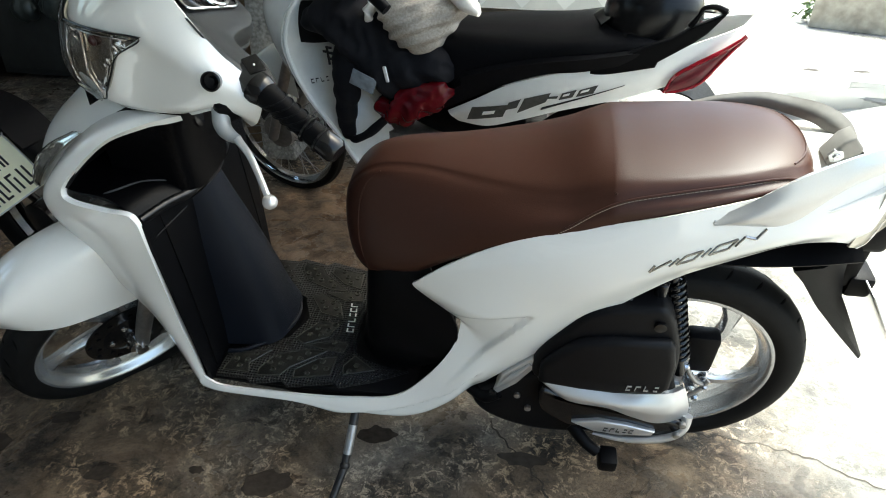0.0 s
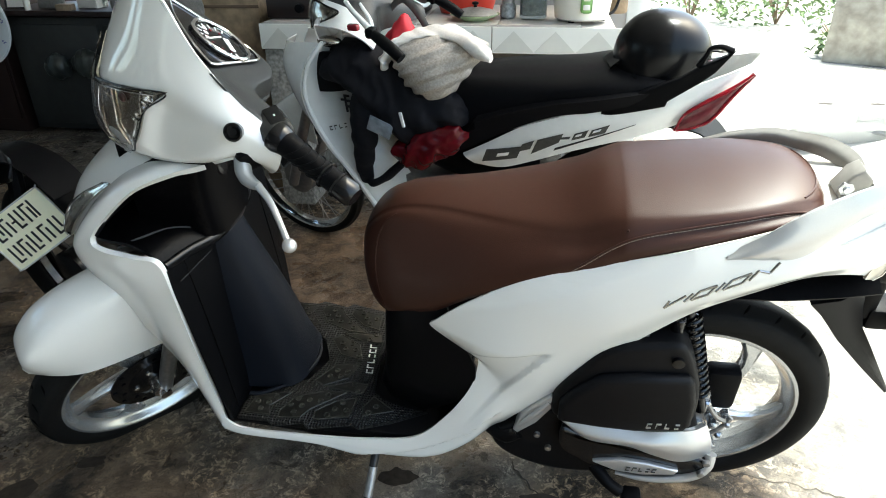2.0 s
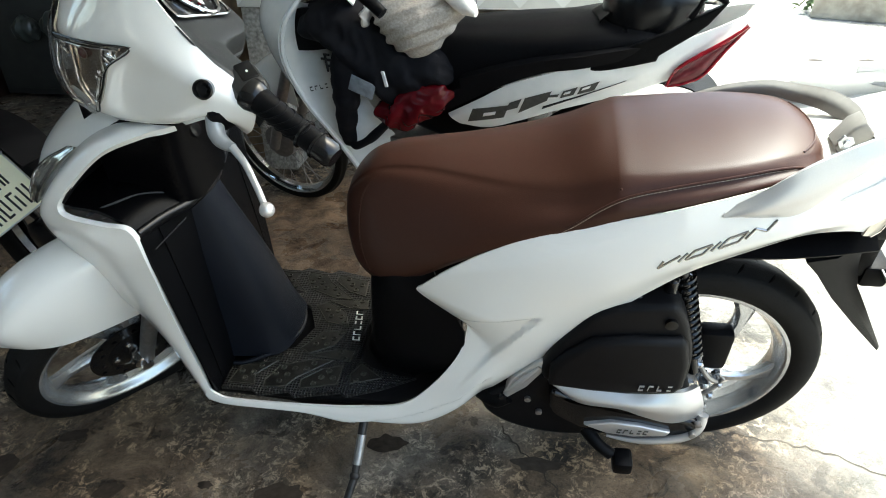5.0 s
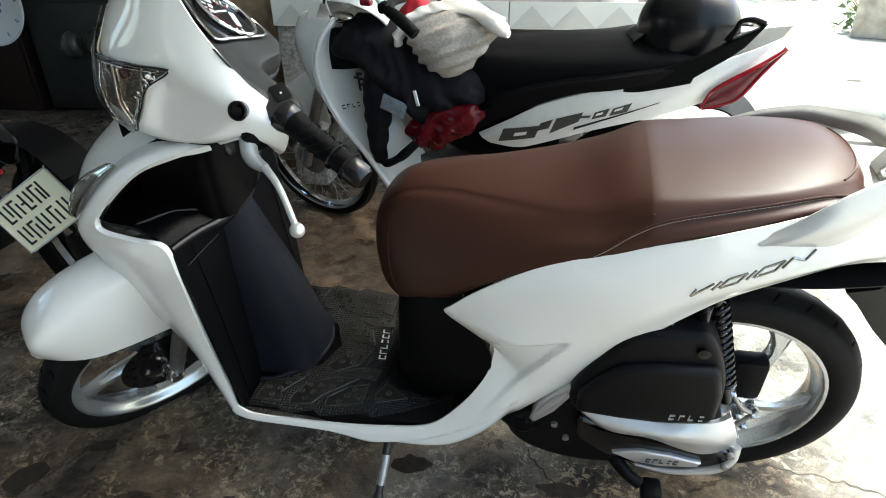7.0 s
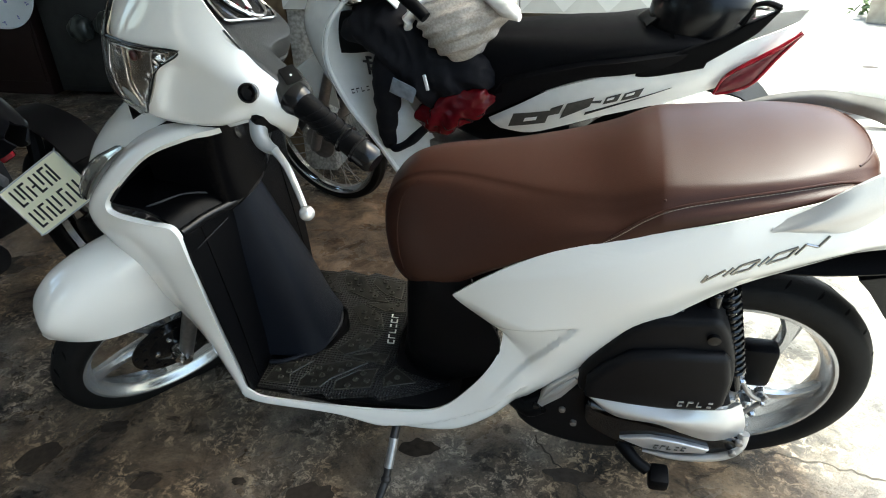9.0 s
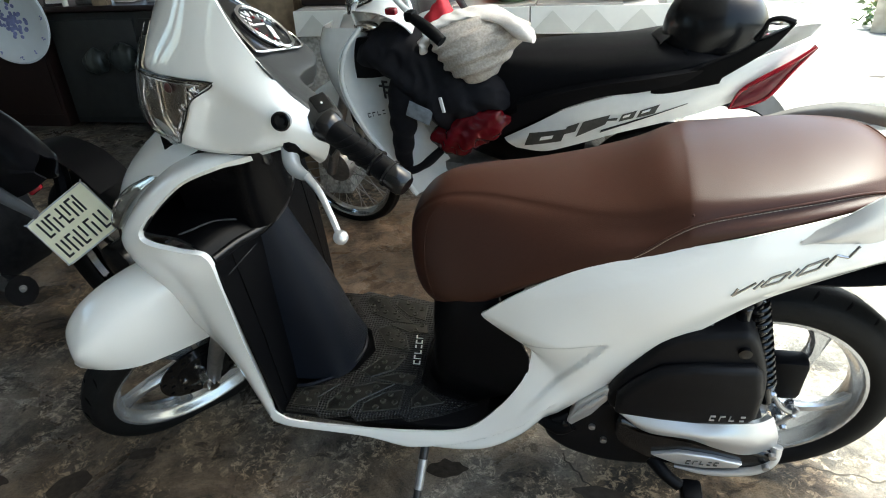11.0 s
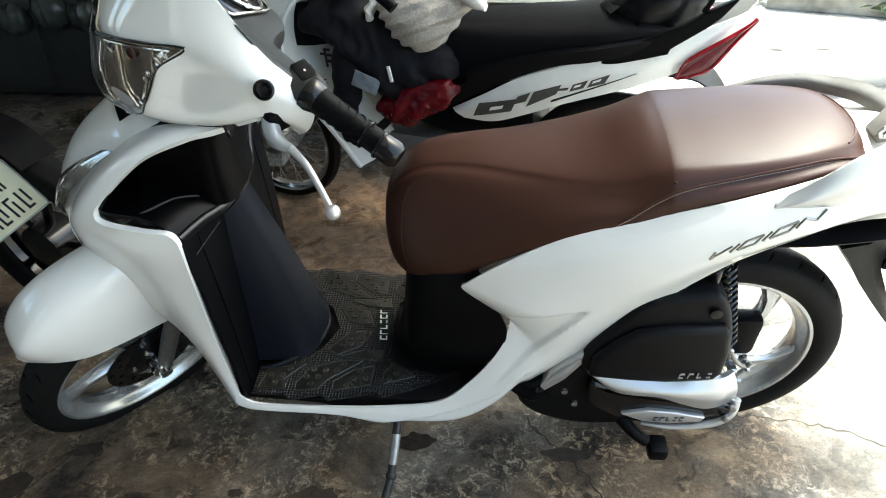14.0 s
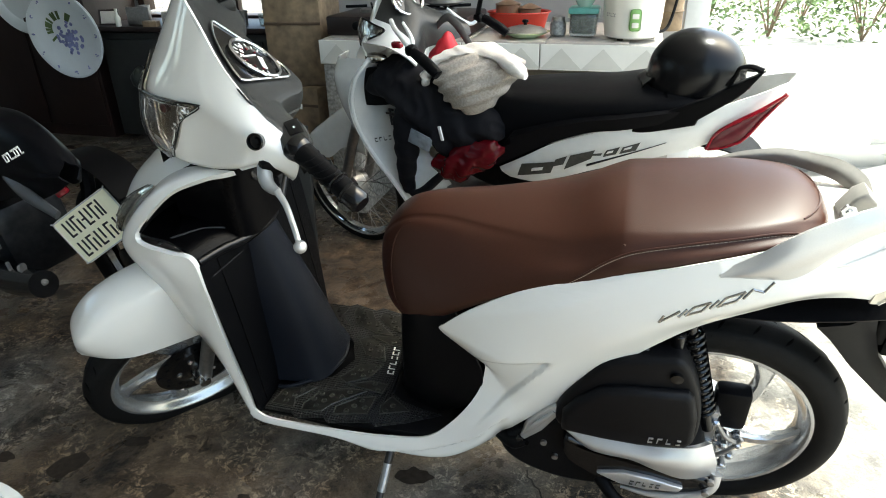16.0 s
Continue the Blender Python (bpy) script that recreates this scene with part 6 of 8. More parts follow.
# white side covers with dark lettering band, seat, rack and lamp
for side in (-1, 1):
    t2 = [(0.775, side * 0.122, 0.532), (0.87, side * 0.135, 0.590), (0.973, side * 0.140, 0.652), (1.09, side * 0.140, 0.698), (1.20, side * 0.133, 0.735), (1.33, side * 0.11, 0.772), (1.45, side * 0.065, 0.815), (1.505, side * 0.03, 0.835)]
    m2 = [(0.79, side * 0.132, 0.524), (0.89, side * 0.142, 0.568), (0.98, side * 0.146, 0.612), (1.09, side * 0.146, 0.655), (1.20, side * 0.142, 0.690), (1.30, side * 0.125, 0.720), (1.42, side * 0.08, 0.770), (1.49, side * 0.035, 0.808)]
    b2 = [(0.81, side * 0.122, 0.505), (0.90, side * 0.132, 0.512), (0.99, side * 0.134, 0.546), (1.09, side * 0.134, 0.590), (1.19, side * 0.130, 0.628), (1.27, side * 0.118, 0.656), (1.37, side * 0.08, 0.692), (1.45, side * 0.04, 0.735)]
    C2 = bp("side_cover", sheet([t2, m2, b2], 40, 8, 0.004, (0, side, 0)), WHITE2, "white side cover with a dark lettering band")
    tree = BVHTree.FromBMesh(sheet([[(x, -abs(y), z) for x, y, z in r] for r in (t2, m2, b2)], 40, 8, 0.004))
    for (x0, z0, x1, z1, h0, h1, m) in ((0.846, 0.544, 0.958, 0.575, 0.046, 0.042, GREYPAINT), (0.964, 0.590, 0.998, 0.605, 0.026, 0.030, GREYPAINT), (1.000, 0.598, 1.078, 0.636, 0.050, 0.030, GREYPAINT), (1.078, 0.635, 1.104, 0.640, 0.007, 0.009, GREYPAINT), (1.110, 0.643, 1.146, 0.658, 0.022, 0.024, GREYPAINT), (1.154, 0.659, 1.197, 0.677, 0.022, 0.026, GREYPAINT), (1.060, 0.598, 1.266, 0.694, 0.010, 0.002, INK), (0.893, 0.555, 0.930, 0.566, 0.013, 0.012, INKW), (1.119, 0.648, 1.136, 0.655, 0.008, 0.008, INKW), (1.164, 0.665, 1.184, 0.674, 0.008, 0.008, INKW)):
        lift = 0.003 if m is INKW else 0.0015
        bm = bmesh.new()
        low, high = [], []
        for q in range(7):
            u = q / 6
            x, z, h = x0 + (x1 - x0) * u, z0 + (z1 - z0) * u, h0 + (h1 - h0) * u
            a, b = tree.ray_cast(Vector((x - h * 0.12, -0.6, z - h / 2)), Vector((0, 1, 0)))[0], tree.ray_cast(Vector((x + h * 0.35, -0.6, z + h / 2)), Vector((0, 1, 0)))[0]
            if a and b:
                low.append(Vector((a.x, (a.y - lift) * -side, a.z)))
                high.append(Vector((b.x, (b.y - lift) * -side, b.z)))
        skin(bm, [low, [(a + b) / 2 + Vector((0, side * 0.002, 0)) for a, b in zip(low, high)], high])
        part("decal", bm, m, C2, "dark decal drawn as a plain bar", recalc=False)
seat2 = []
for x, zt, zb, hw, hb in ((0.655, 0.640, 0.600, 0.03, 0.05), (0.68, 0.705, 0.545, 0.06, 0.085), (0.74, 0.735, 0.530, 0.085, 0.112), (0.85, 0.752, 0.590, 0.105, 0.115), (0.95, 0.765, 0.648, 0.113, 0.116), (1.06, 0.778, 0.697, 0.116, 0.118), (1.16, 0.798, 0.722, 0.118, 0.125), (1.28, 0.812, 0.758, 0.105, 0.115), (1.34, 0.805, 0.775, 0.08, 0.09)):
    seat2.append([(x, -hb, zb), (x, -(hw + hb) / 2 - 0.012, (zt + zb) / 2), (x, -hw, zt - 0.012), (x, -hw * 0.5, zt + 0.004), (x, 0, zt + 0.008), (x, hw * 0.5, zt + 0.004), (x, hw, zt - 0.012), (x, (hw + hb) / 2 + 0.012, (zt + zb) / 2), (x, hb, zb)])
bp("seat", sheet(seat2, 30, 34, 0.02, (0, 0, 1)), SEATB, "long black vinyl seat")
for side in (-1, 1):
    bm = bmesh.new()
    prism(bm, [(1.180, 0.706), (1.178, 0.714), (1.185, 0.732), (1.217, 0.750), (1.278, 0.783), (1.355, 0.821), (1.398, 0.853), (1.420, 0.866), (1.462, 0.890), (1.428, 0.841), (1.404, 0.818), (1.334, 0.763), (1.330, 0.750), (1.284, 0.735), (1.231, 0.719)] if side < 0 else [(1.165, 0.700), (1.182, 0.724), (1.241, 0.757), (1.32, 0.79), (1.37, 0.81), (1.335, 0.755), (1.24, 0.712)], side * 0.128 - 0.011, side * 0.128 + 0.011, 0.004)
    bp("rear_rack", bm, BLACKP, "black rear grab rack")
bm = bmesh.new()
tube(bm, [(1.45, -0.125, 0.886), (1.452, -0.09, 0.876), (1.44, -0.02, 0.850), (1.41, 0.06, 0.82), (1.36, 0.12, 0.80)], 0.005, 8, 16)
bp("rack_loop", bm, CHROME, "thin chromed rack loop")
bm = bmesh.new()
tube(bm, [(1.390, -0.128, 0.850), (1.404, -0.128, 0.876), (1.411, -0.128, 0.892), (1.434, -0.128, 0.897), (1.458, -0.128, 0.889)], [0.007, 0.005, 0.005, 0.006, 0.007], 8, 16)
bp("rack_handle", bm, BLACKP, "black hand loop of the rack")
lamp3 = [[(1.352, -0.102, 0.678), (1.372, -0.100, 0.722), (1.410, -0.092, 0.752), (1.461, -0.080, 0.786), (1.503, -0.070, 0.822)], [(1.353, -0.104, 0.677), (1.381, -0.104, 0.704), (1.419, -0.096, 0.730), (1.463, -0.082, 0.776), (1.5035, -0.069, 0.8205)], [(1.354, -0.100, 0.676), (1.390, -0.096, 0.686), (1.428, -0.088, 0.708), (1.466, -0.076, 0.766), (1.504, -0.068, 0.819)]]
for side in (1,):
    LAMP3 = bp("tail_lamp", sheet([[(x, y * side, z) for x, y, z in r] for r in lamp3], 18, 6, 0.006, (1, -side, 0)), REDCLEAR, "pink clear tail lamp with a red rim")
    bm = bmesh.new()
    tube(bm, [(x + 0.001, (y - 0.003) * side, z) for x, y, z in lamp3[0]], [0.003, 0.004, 0.005, 0.005, 0.003], 8, 24)
    tube(bm, [(x + 0.002, y * side, z) for x, y, z in lamp3[2]], [0.003, 0.0035, 0.004, 0.004, 0.003], 8, 24)
    part("red_rim", bm, REDLENS, LAMP3)
fl = [[(1.33, y, 0.665), (1.42, y, 0.65), (1.49, y, 0.56), (1.53, y, 0.44)] for y in (-0.06, 0, 0.06)]
bp("rear_fender", sheet(fl, 14, 8, 0.004, (1, 0, 0)), BLACKP, "black rear fender")
# plain bars where the shield carries lettering
bp("shield_lettering", bars(4, (0.352, -0.186, 0.574), (0.080, 0.050, 0.008), (-0.1, 0, 1), (0.55, -0.8, 0), 0.014, 0.0015, 0.0, 0.9), INK, "dark lettering on the shield, drawn as bars", smooth=False)
bm = bmesh.new()
for dx, dz, w, h in ((0, 0, 0.006, 0.05), (0.012, 0.012, 0.016, 0.007), (0.012, -0.006, 0.014, 0.007), (-0.010, 0.014, 0.012, 0.006), (0.006, 0.028, 0.02, 0.006)):
    block(bm, (0.402 + dx, -0.148, 0.650 + dz), (w, 0.004, h), Matrix(), 0.0)
bp("shield_emblem", bm, INK, "small dark emblem drawn as bars", smooth=False)


def lump(rows, nu, nv, fold, freq, seed, material, name, label, parent_m=POSE2, category="cloth", ridge=(1, 0, 0), rf=None):
    """Soft folded cloth: a closed shell through rings of control points, with creases."""
    noise.seed_set(seed)
    g = net(rows, nu, nv)
    mid = sum((p for r in g for p in r), Vector()) / (len(g) * len(g[0]))
    for r in g:
        for i, p in enumerate(r):
            d = (p - mid).normalized()
            k = noise.noise(p * freq) * 0.7 + math.sin(p.dot(Vector(ridge)) * (rf or freq * 9) + 4 * noise.noise(p * freq * 0.6)) * 0.5 + (0.4 - abs(noise.noise(p * freq * 2.5 + Vector((3, 1, 7)))) * 1.6) * 0.8
            r[i] = p + d * fold * k
    bm = bmesh.new()
    skin(bm, g, caps=False)
    bm.faces.new([v for v in bm.verts][:nu + 1][::-1])
    bm.faces.new([v for v in bm.verts][-(nu + 1):])
    bmesh.ops.remove_doubles(bm, verts=bm.verts, dist=0.0005)
    ob = part(name, bm, material, m=parent_m)
    return tagged(ob, label, category)


def rings(path, sizes, k=8):
    """Closed control rings round a path of (x, y, z), with (across, high) radii."""
    out = []
    for (x, y, z), (a, b, c) in zip(path, sizes):
        out.append([(x + c * math.sin(t), y + a * math.cos(t), z + b * math.sin(t)) for t in (2 * math.pi * i / k for i in range(k + 1))])
    return out


# grey towel bundled between the handlebar and the seat
lump(rings([(0.580, -0.12, 0.800), (0.600, -0.12, 0.805), (0.650, -0.11, 0.793), (0.715, -0.10, 0.780), (0.770, -0.09, 0.785), (0.825, -0.09, 0.815), (0.850, -0.09, 0.83)],
           [(0.01, 0.01, 0.01), (0.05, 0.045, 0.0), (0.085, 0.075, 0.01), (0.10, 0.088, 0.02), (0.09, 0.075, 0.02), (0.055, 0.038, 0.02), (0.01, 0.01, 0.0)]), 72, 110, 0.0085, 6.0, 3, TOWEL, "towel", "grey knitted towel bundled over the motorcycle's seat front", ridge=(-0.35, 0.2, 0.9), rf=230)
lump(rings([(0.558, -0.165, 0.790), (0.575, -0.165, 0.802), (0.600, -0.150, 0.838), (0.650, -0.11, 0.866), (0.72, -0.08, 0.872), (0.79, -0.10, 0.866), (0.830, -0.13, 0.856), (0.868, -0.14, 0.842), (0.888, -0.14, 0.828)],
           [(0.004, 0.004, 0.0), (0.024, 0.024, 0.0), (0.038, 0.026, 0.008), (0.045, 0.012, 0.0), (0.045, 0.010, 0.0), (0.036, 0.012, 0.0), (0.026, 0.018, 0.006), (0.024, 0.016, 0.012), (0.012, 0.008, 0)]), 56, 100, 0.006, 10.0, 8, TOWELW, "towel", "white end of a knitted towel folded over the grey bundle", ridge=(0.4, 0.5, 0.7), rf=190)
# red bag, upper part and the part hanging under the jacket
lump(rings([(0.535, 0.0, 0.760), (0.532, 0.0, 0.772), (0.534, 0.0, 0.815), (0.545, 0.0, 0.850), (0.552, 0.0, 0.876), (0.554, 0.0, 0.884)], [(0.008, 0.0, 0.02), (0.045, 0.0, 0.062), (0.045, 0.0, 0.050), (0.032, 0.0, 0.030), (0.016, 0.0, 0.012), (0.003, 0.0, 0.003)]), 36, 36, 0.004, 12, 12, REDCLOTH, "bag", "bright red cloth bag tucked behind the handlebar", category="bag", ridge=(0.9, 0, 0.4), rf=120)
lump(rings([(0.555, -0.15, 0.525), (0.575, -0.155, 0.525), (0.63, -0.16, 0.530), (0.70, -0.155, 0.560), (0.765, -0.15, 0.590), (0.805, -0.14, 0.60)], [(0.01, 0.01, 0), (0.030, 0.030, 0), (0.04, 0.055, 0), (0.04, 0.058, 0), (0.03, 0.045, 0), (0.006, 0.008, 0)]), 60, 80, 0.010, 13, 21, REDBAG, "bag", "crumpled red plastic bag hanging on the motorcycle", category="bag", ridge=(0.7, 0.2, -0.6), rf=150)
bm = bmesh.new()
tube(bm, [(0.465, 0.05, 0.84), (0.485, 0.05, 0.885), (0.52, 0.05, 0.910), (0.545, 0.05, 0.900), (0.575, 0.05, 0.865), (0.612, 0.05, 0.80)], [0.008, 0.011, 0.012, 0.012, 0.011, 0.008], 8, 30, flat=0.5)
tagged(part("strap", bm, mat("grey_webbing", (0.055, 0.052, 0.048), 0.85, var=0.3, scale=90), m=POSE2), "dark grey bag strap arching behind the handlebar", "strap")
# black jacket over the leg shield and frame
JACKET = lump(rings([(0.345, -0.075, 0.765), (0.362, -0.09, 0.765), (0.41, -0.10, 0.768), (0.47, -0.11, 0.755), (0.54, -0.11, 0.70), (0.61, -0.115, 0.655), (0.69, -0.11, 0.650), (0.77, -0.11, 0.655), (0.81, -0.11, 0.66)],
           [(0.02, 0.02, 0), (0.09, 0.050, 0), (0.105, 0.060, 0), (0.105, 0.085, 0), (0.095, 0.120, 0), (0.085, 0.105, 0), (0.072, 0.075, 0), (0.05, 0.05, 0), (0.01, 0.01, 0)]), 70, 100, 0.014, 8, 33, CLOTHB, "jacket", "black jacket hung over the motorcycle's front", category="jacket", ridge=(0.7, 0, 0.7), rf=90)
sleeve = lump(rings([(0.50, -0.165, 0.73), (0.495, -0.175, 0.69), (0.49, -0.185, 0.62), (0.475, -0.185, 0.54), (0.455, -0.18, 0.46), (0.455, -0.175, 0.415), (0.46, -0.17, 0.40)], [(0.02, 0.01, 0.03), (0.03, 0.01, 0.05), (0.03, 0.01, 0.05), (0.028, 0.01, 0.042), (0.022, 0.01, 0.030), (0.016, 0.008, 0.022), (0.004, 0.003, 0.004)]), 32, 60, 0.005, 10, 40, CLOTHB, "sleeve", "", ridge=(0.3, 0, 1), rf=120)
sleeve.parent = JACKET
sleeve.matrix_basis = Matrix()
sleeve["category"] = ""
lump(rings([(0.45, -0.185, 0.425), (0.475, -0.185, 0.41), (0.51, -0.185, 0.425), (0.55, -0.18, 0.455), (0.60, -0.17, 0.50), (0.62, -0.165, 0.52)], [(0.004, 0.004, 0), (0.010, 0.012, 0), (0.012, 0.014, 0), (0.014, 0.018, 0), (0.014, 0.016, 0), (0.004, 0.004, 0)]), 20, 30, 0.003, 9, 44, CLOTHB, "strap", "black strap looped under the jacket", category="strap")
bm = bmesh.new()
block(bm, (0, 0, 0), (0.075, 0.004, 0.05), Matrix.Translation((0.560, -0.212, 0.625)) @ Matrix.Rotation(radians(25), 4, 'Y') @ Matrix.Rotation(radians(8), 4, 'Z'), 0.001)
tagged(part("plastic_pouch", bm, mat("grey_pouch", (0.16, 0.18, 0.20), 0.25, var=0.5, scale=40), m=POSE2), "crumpled grey clear pouch hanging by the jacket", "pouch")
bm = bmesh.new()
block(bm, (0, 0, 0), (0.010, 0.006, 0.045), Matrix.Translation((0.635, -0.205, 0.655)) @ Matrix.Rotation(radians(-8), 4, 'Y'), 0.002)
tagged(part("bag_tag", bm, INKW, m=POSE2), "small white tag on the bag", "tag")
# helmet resting on the seat's rear
HEL = thing("helmet", POSE2 @ pose(1.283, 0.0, 0.814, 0, 8, 0) @ Matrix.Diagonal((0.87, 0.87, 0.87, 1)), "matt black open-face helmet standing on the motorcycle's seat", "helmet")
bm = bmesh.new()
prof = [(0.002, 0.132), (0.05, 0.124), (0.09, 0.098), (0.116, 0.055), (0.124, 0.005), (0.120, -0.03), (0.112, -0.032), (0.105, 0.0)]
lathe(bm, [(v.x, v.y) for v in spline([(a, b, 0) for a, b in prof], 24)], Matrix.Diagonal((1.08, 0.92, 1, 1)), 48)
HELM = mat("matt_black_helmet", (0.0045, 0.0045, 0.005), 0.24, var=0.2, spec=0.25)
part("shell", bm, HELM, HEL)
visor = [[(-0.118 + abs(y) * 0.25, y, 0.005), (-0.150 + abs(y) * 0.4, y, -0.018), (-0.162 + abs(y) * 0.5, y * 0.9, -0.03)] for y in (-0.09, -0.05, 0, 0.05, 0.09)]
part("peak", sheet(visor, 10, 14, 0.004, (-0.4, 0, 1)), HELM, HEL)
bm = bmesh.new()
tube(bm, [(-0.03, -0.105, -0.02), (-0.045, -0.10, -0.06), (-0.055, -0.09, -0.085)], [0.02, 0.016, 0.01], 8, 10)
part("ear_flap", bm, HELM, HEL)
bm = bmesh.new()
block(bm, (0.137, 0, 0.012), (0.03, 0.03, 0.018), Matrix(), 0.005)
part("rear_clip", bm, REDLENS, HEL)

# ---- the third motorcycle: black, seen from behind ----
POSE3 = pose(-1.42, 0.50, 0, 8, 0, -17.5)
DARK = thing("motorcycle", POSE3, "black motorcycle with a cream number plate in the dark corner", "motorcycle")


def dp(name, bm, material, label="", **k):
    return part(name, bm, material, DARK, label, **k)


for nm, x in (("rear_wheel", 1.16), ("front_wheel", -0.05)):
    at = Matrix.Translation((x, 0.10, 0.270)) @ AXLE
    W3 = dp(nm, tyre(bmesh.new(), 0.270, 0.08, at), RUBBER, "black tyre on a grey wheel")
    bm = bmesh.new()
    lathe(bm, [(0.215, 0.024), (0.218, 0.012), (0.205, 0), (0.218, -0.012), (0.215, -0.024), (0.20, -0.01), (0.20, 0.01)], at, 48, closed=True)
    part("rim", bm, BLACKG, W3)
    bm = bmesh.new()
    lathe(bm, [(0.02, 0.05), (0.06, 0.04), (0.06, -0.04), (0.02, -0.05)], at, 24)
    part("hub", bm, BLACKG, W3)
    for k in range(5):
        bm = bmesh.new()
        block(bm, (0.13, 0, 0), (0.16, 0.022, 0.016), at @ Matrix.Rotation(k * 2 * math.pi / 5, 4, 'Z'), 0.004)
        part("spoke", bm, BLACKG, W3)
SATIN = mat("satin_black_paint", (0.003, 0.003, 0.004), 0.35, spec=0.10, var=0.3, scale=60)
tail3 = []
for x, zt, hw, h in ((0.55, 0.70, 0.03, 0.22), (0.75, 0.745, 0.045, 0.26), (0.95, 0.775, 0.055, 0.24), (1.12, 0.785, 0.05, 0.20), (1.22, 0.765, 0.042, 0.17), (1.29, 0.730, 0.03, 0.11), (1.33, 0.695, 0.01, 0.05)):
    tail3.append([(x, y - 0.065, z) for y, z in ((-hw, zt - h), (-hw - 0.015, zt - h * 0.5), (-hw * 0.8, zt - 0.01), (0, zt), (hw * 0.8, zt - 0.01), (hw + 0.015, zt - h * 0.5), (hw, zt - h))])
dp("tail_cover", sheet(tail3, 20, 24, 0.004, (0, 0, 1)), SATIN, "satin black tail and side cover")
bm = bmesh.new()
block(bm, (0.60, 0, 0.33), (0.42, 0.22, 0.26), Matrix(), 0.04)
dp("engine", bm, mat("dark_metal", (0.03, 0.032, 0.036), 0.35, metal=0.7, var=0.4, scale=40), "dark metal engine")
bm = bmesh.new()
tube(bm, [(0.60, -0.12, 0.25), (0.85, -0.15, 0.27), (1.12, -0.16, 0.34)], [0.022, 0.040, 0.038], 14, 12)
dp("muffler", bm, BLACKG, "black muffler")
bm = bmesh.new()
tube(bm, [(1.13, -0.125, 0.648), (1.20, -0.128, 0.618), (1.30, -0.118, 0.572)], [0.012, 0.018, 0.012], 10, 16, flat=0.6)
dp("grab_bar", bm, mat("grey_bar", (0.07, 0.072, 0.076), 0.4, var=0.2), "grey side bar")
gd = [[(0.95, y + 0.10, 0.58), (1.06, y + 0.10, 0.60), (1.18, y + 0.10, 0.58), (1.26, y + 0.10, 0.52)] for y in (-0.05, 0, 0.05)]
dp("rear_fender", sheet(gd, 14, 8, 0.004, (1, 0, 0.5)), BLACKP, "black rear fender")
bm = bmesh.new()
tube(bm, [(0.02, 0, 0.40), (0.12, 0, 0.62), (0.24, 0, 0.86)], [0.05, 0.06, 0.05], 12, 10)
dp("fork", bm, BLACKP, "black front fork")
bm = bmesh.new()
tube(bm, [(0.30, -0.30, 0.90), (0.24, -0.12, 0.90), (0.22, 0, 0.87), (0.24, 0.12, 0.90), (0.30, 0.30, 0.90)], 0.014, 10, 24)
dp("handlebar", bm, BLACKP, "black handlebar")
bm = bmesh.new()
tube(bm, [(0.26, 0, 0.66), (0.42, 0, 0.60), (0.60, 0, 0.60)], [0.08, 0.10, 0.09], 14, 12)
dp("frame_cover", bm, SATIN, "satin black frame cover")
# small worn metal fittings that catch the light
for k, (x, z, r) in enumerate(((1.02, 0.36, 0.010), (1.05, 0.33, 0.008), (0.94, 0.42, 0.011), (1.09, 0.30, 0.007), (0.98, 0.31, 0.009), (1.12, 0.345, 0.006))):
    bm = bmesh.new()
    lathe(bm, [(r * 1.5, 0.0), (r * 1.5, 0.004), (r, 0.005), (r, 0.012), (r * 0.4, 0.014)], Matrix.Translation((x, -0.155, z)) @ AXLE @ Matrix.Rotation(0.4 * k - 1.0, 4, 'Y'), 8)
    dp("bolt", bm, STEEL, "worn metal bolt")
bm = bmesh.new()
tube(bm, [(0.90, -0.15, 0.34), (0.96, -0.165, 0.31), (1.03, -0.165, 0.325), (1.10, -0.16, 0.30)], 0.006, 8, 16)
dp("brake_rod", bm, STEEL, "thin steel brake rod")
# lettering bars
dp("lettering", bars(7, (1.205, -0.1330, 0.700), (0.93, 0.05, 0.36), (-0.36, 0, 0.93), (0, -1, 0), 0.020, 0.002, 0.0, 0.4), INKW, "small white lettering, drawn as bars", smooth=False)
# number plate with bars in place of its characters
corner_l, corner_t, corner_b = Vector((-0.427, 0.054, 0.448)), Vector((-0.278, 0.113, 0.551)), Vector((-0.350, 0.064, 0.332))
pw = (corner_t - corner_l).normalized()
ph = corner_b - corner_l
ph = (ph - pw * ph.dot(pw)).normalized()
pm = Matrix((pw, -ph, pw.cross(-ph))).transposed().to_4x4()
pm.translation = (corner_t + corner_b) / 2
plate_m = POSE3.inverted() @ pm
bm = bmesh.new()
block(bm, (0, 0, 0), (0.19, 0.14, 0.002), Matrix(), 0.0)
es = [e for e in bm.edges if abs((e.verts[0].co - e.verts[1].co).z) > 0.001]
bmesh.ops.bevel(bm, geom=es, offset=0.014, segments=5, affect='EDGES', profile=0.5)
P3 = dp("number_plate", bm, PLATE, "cream number plate with dark bars for its characters", m=plate_m)
bm = bmesh.new()
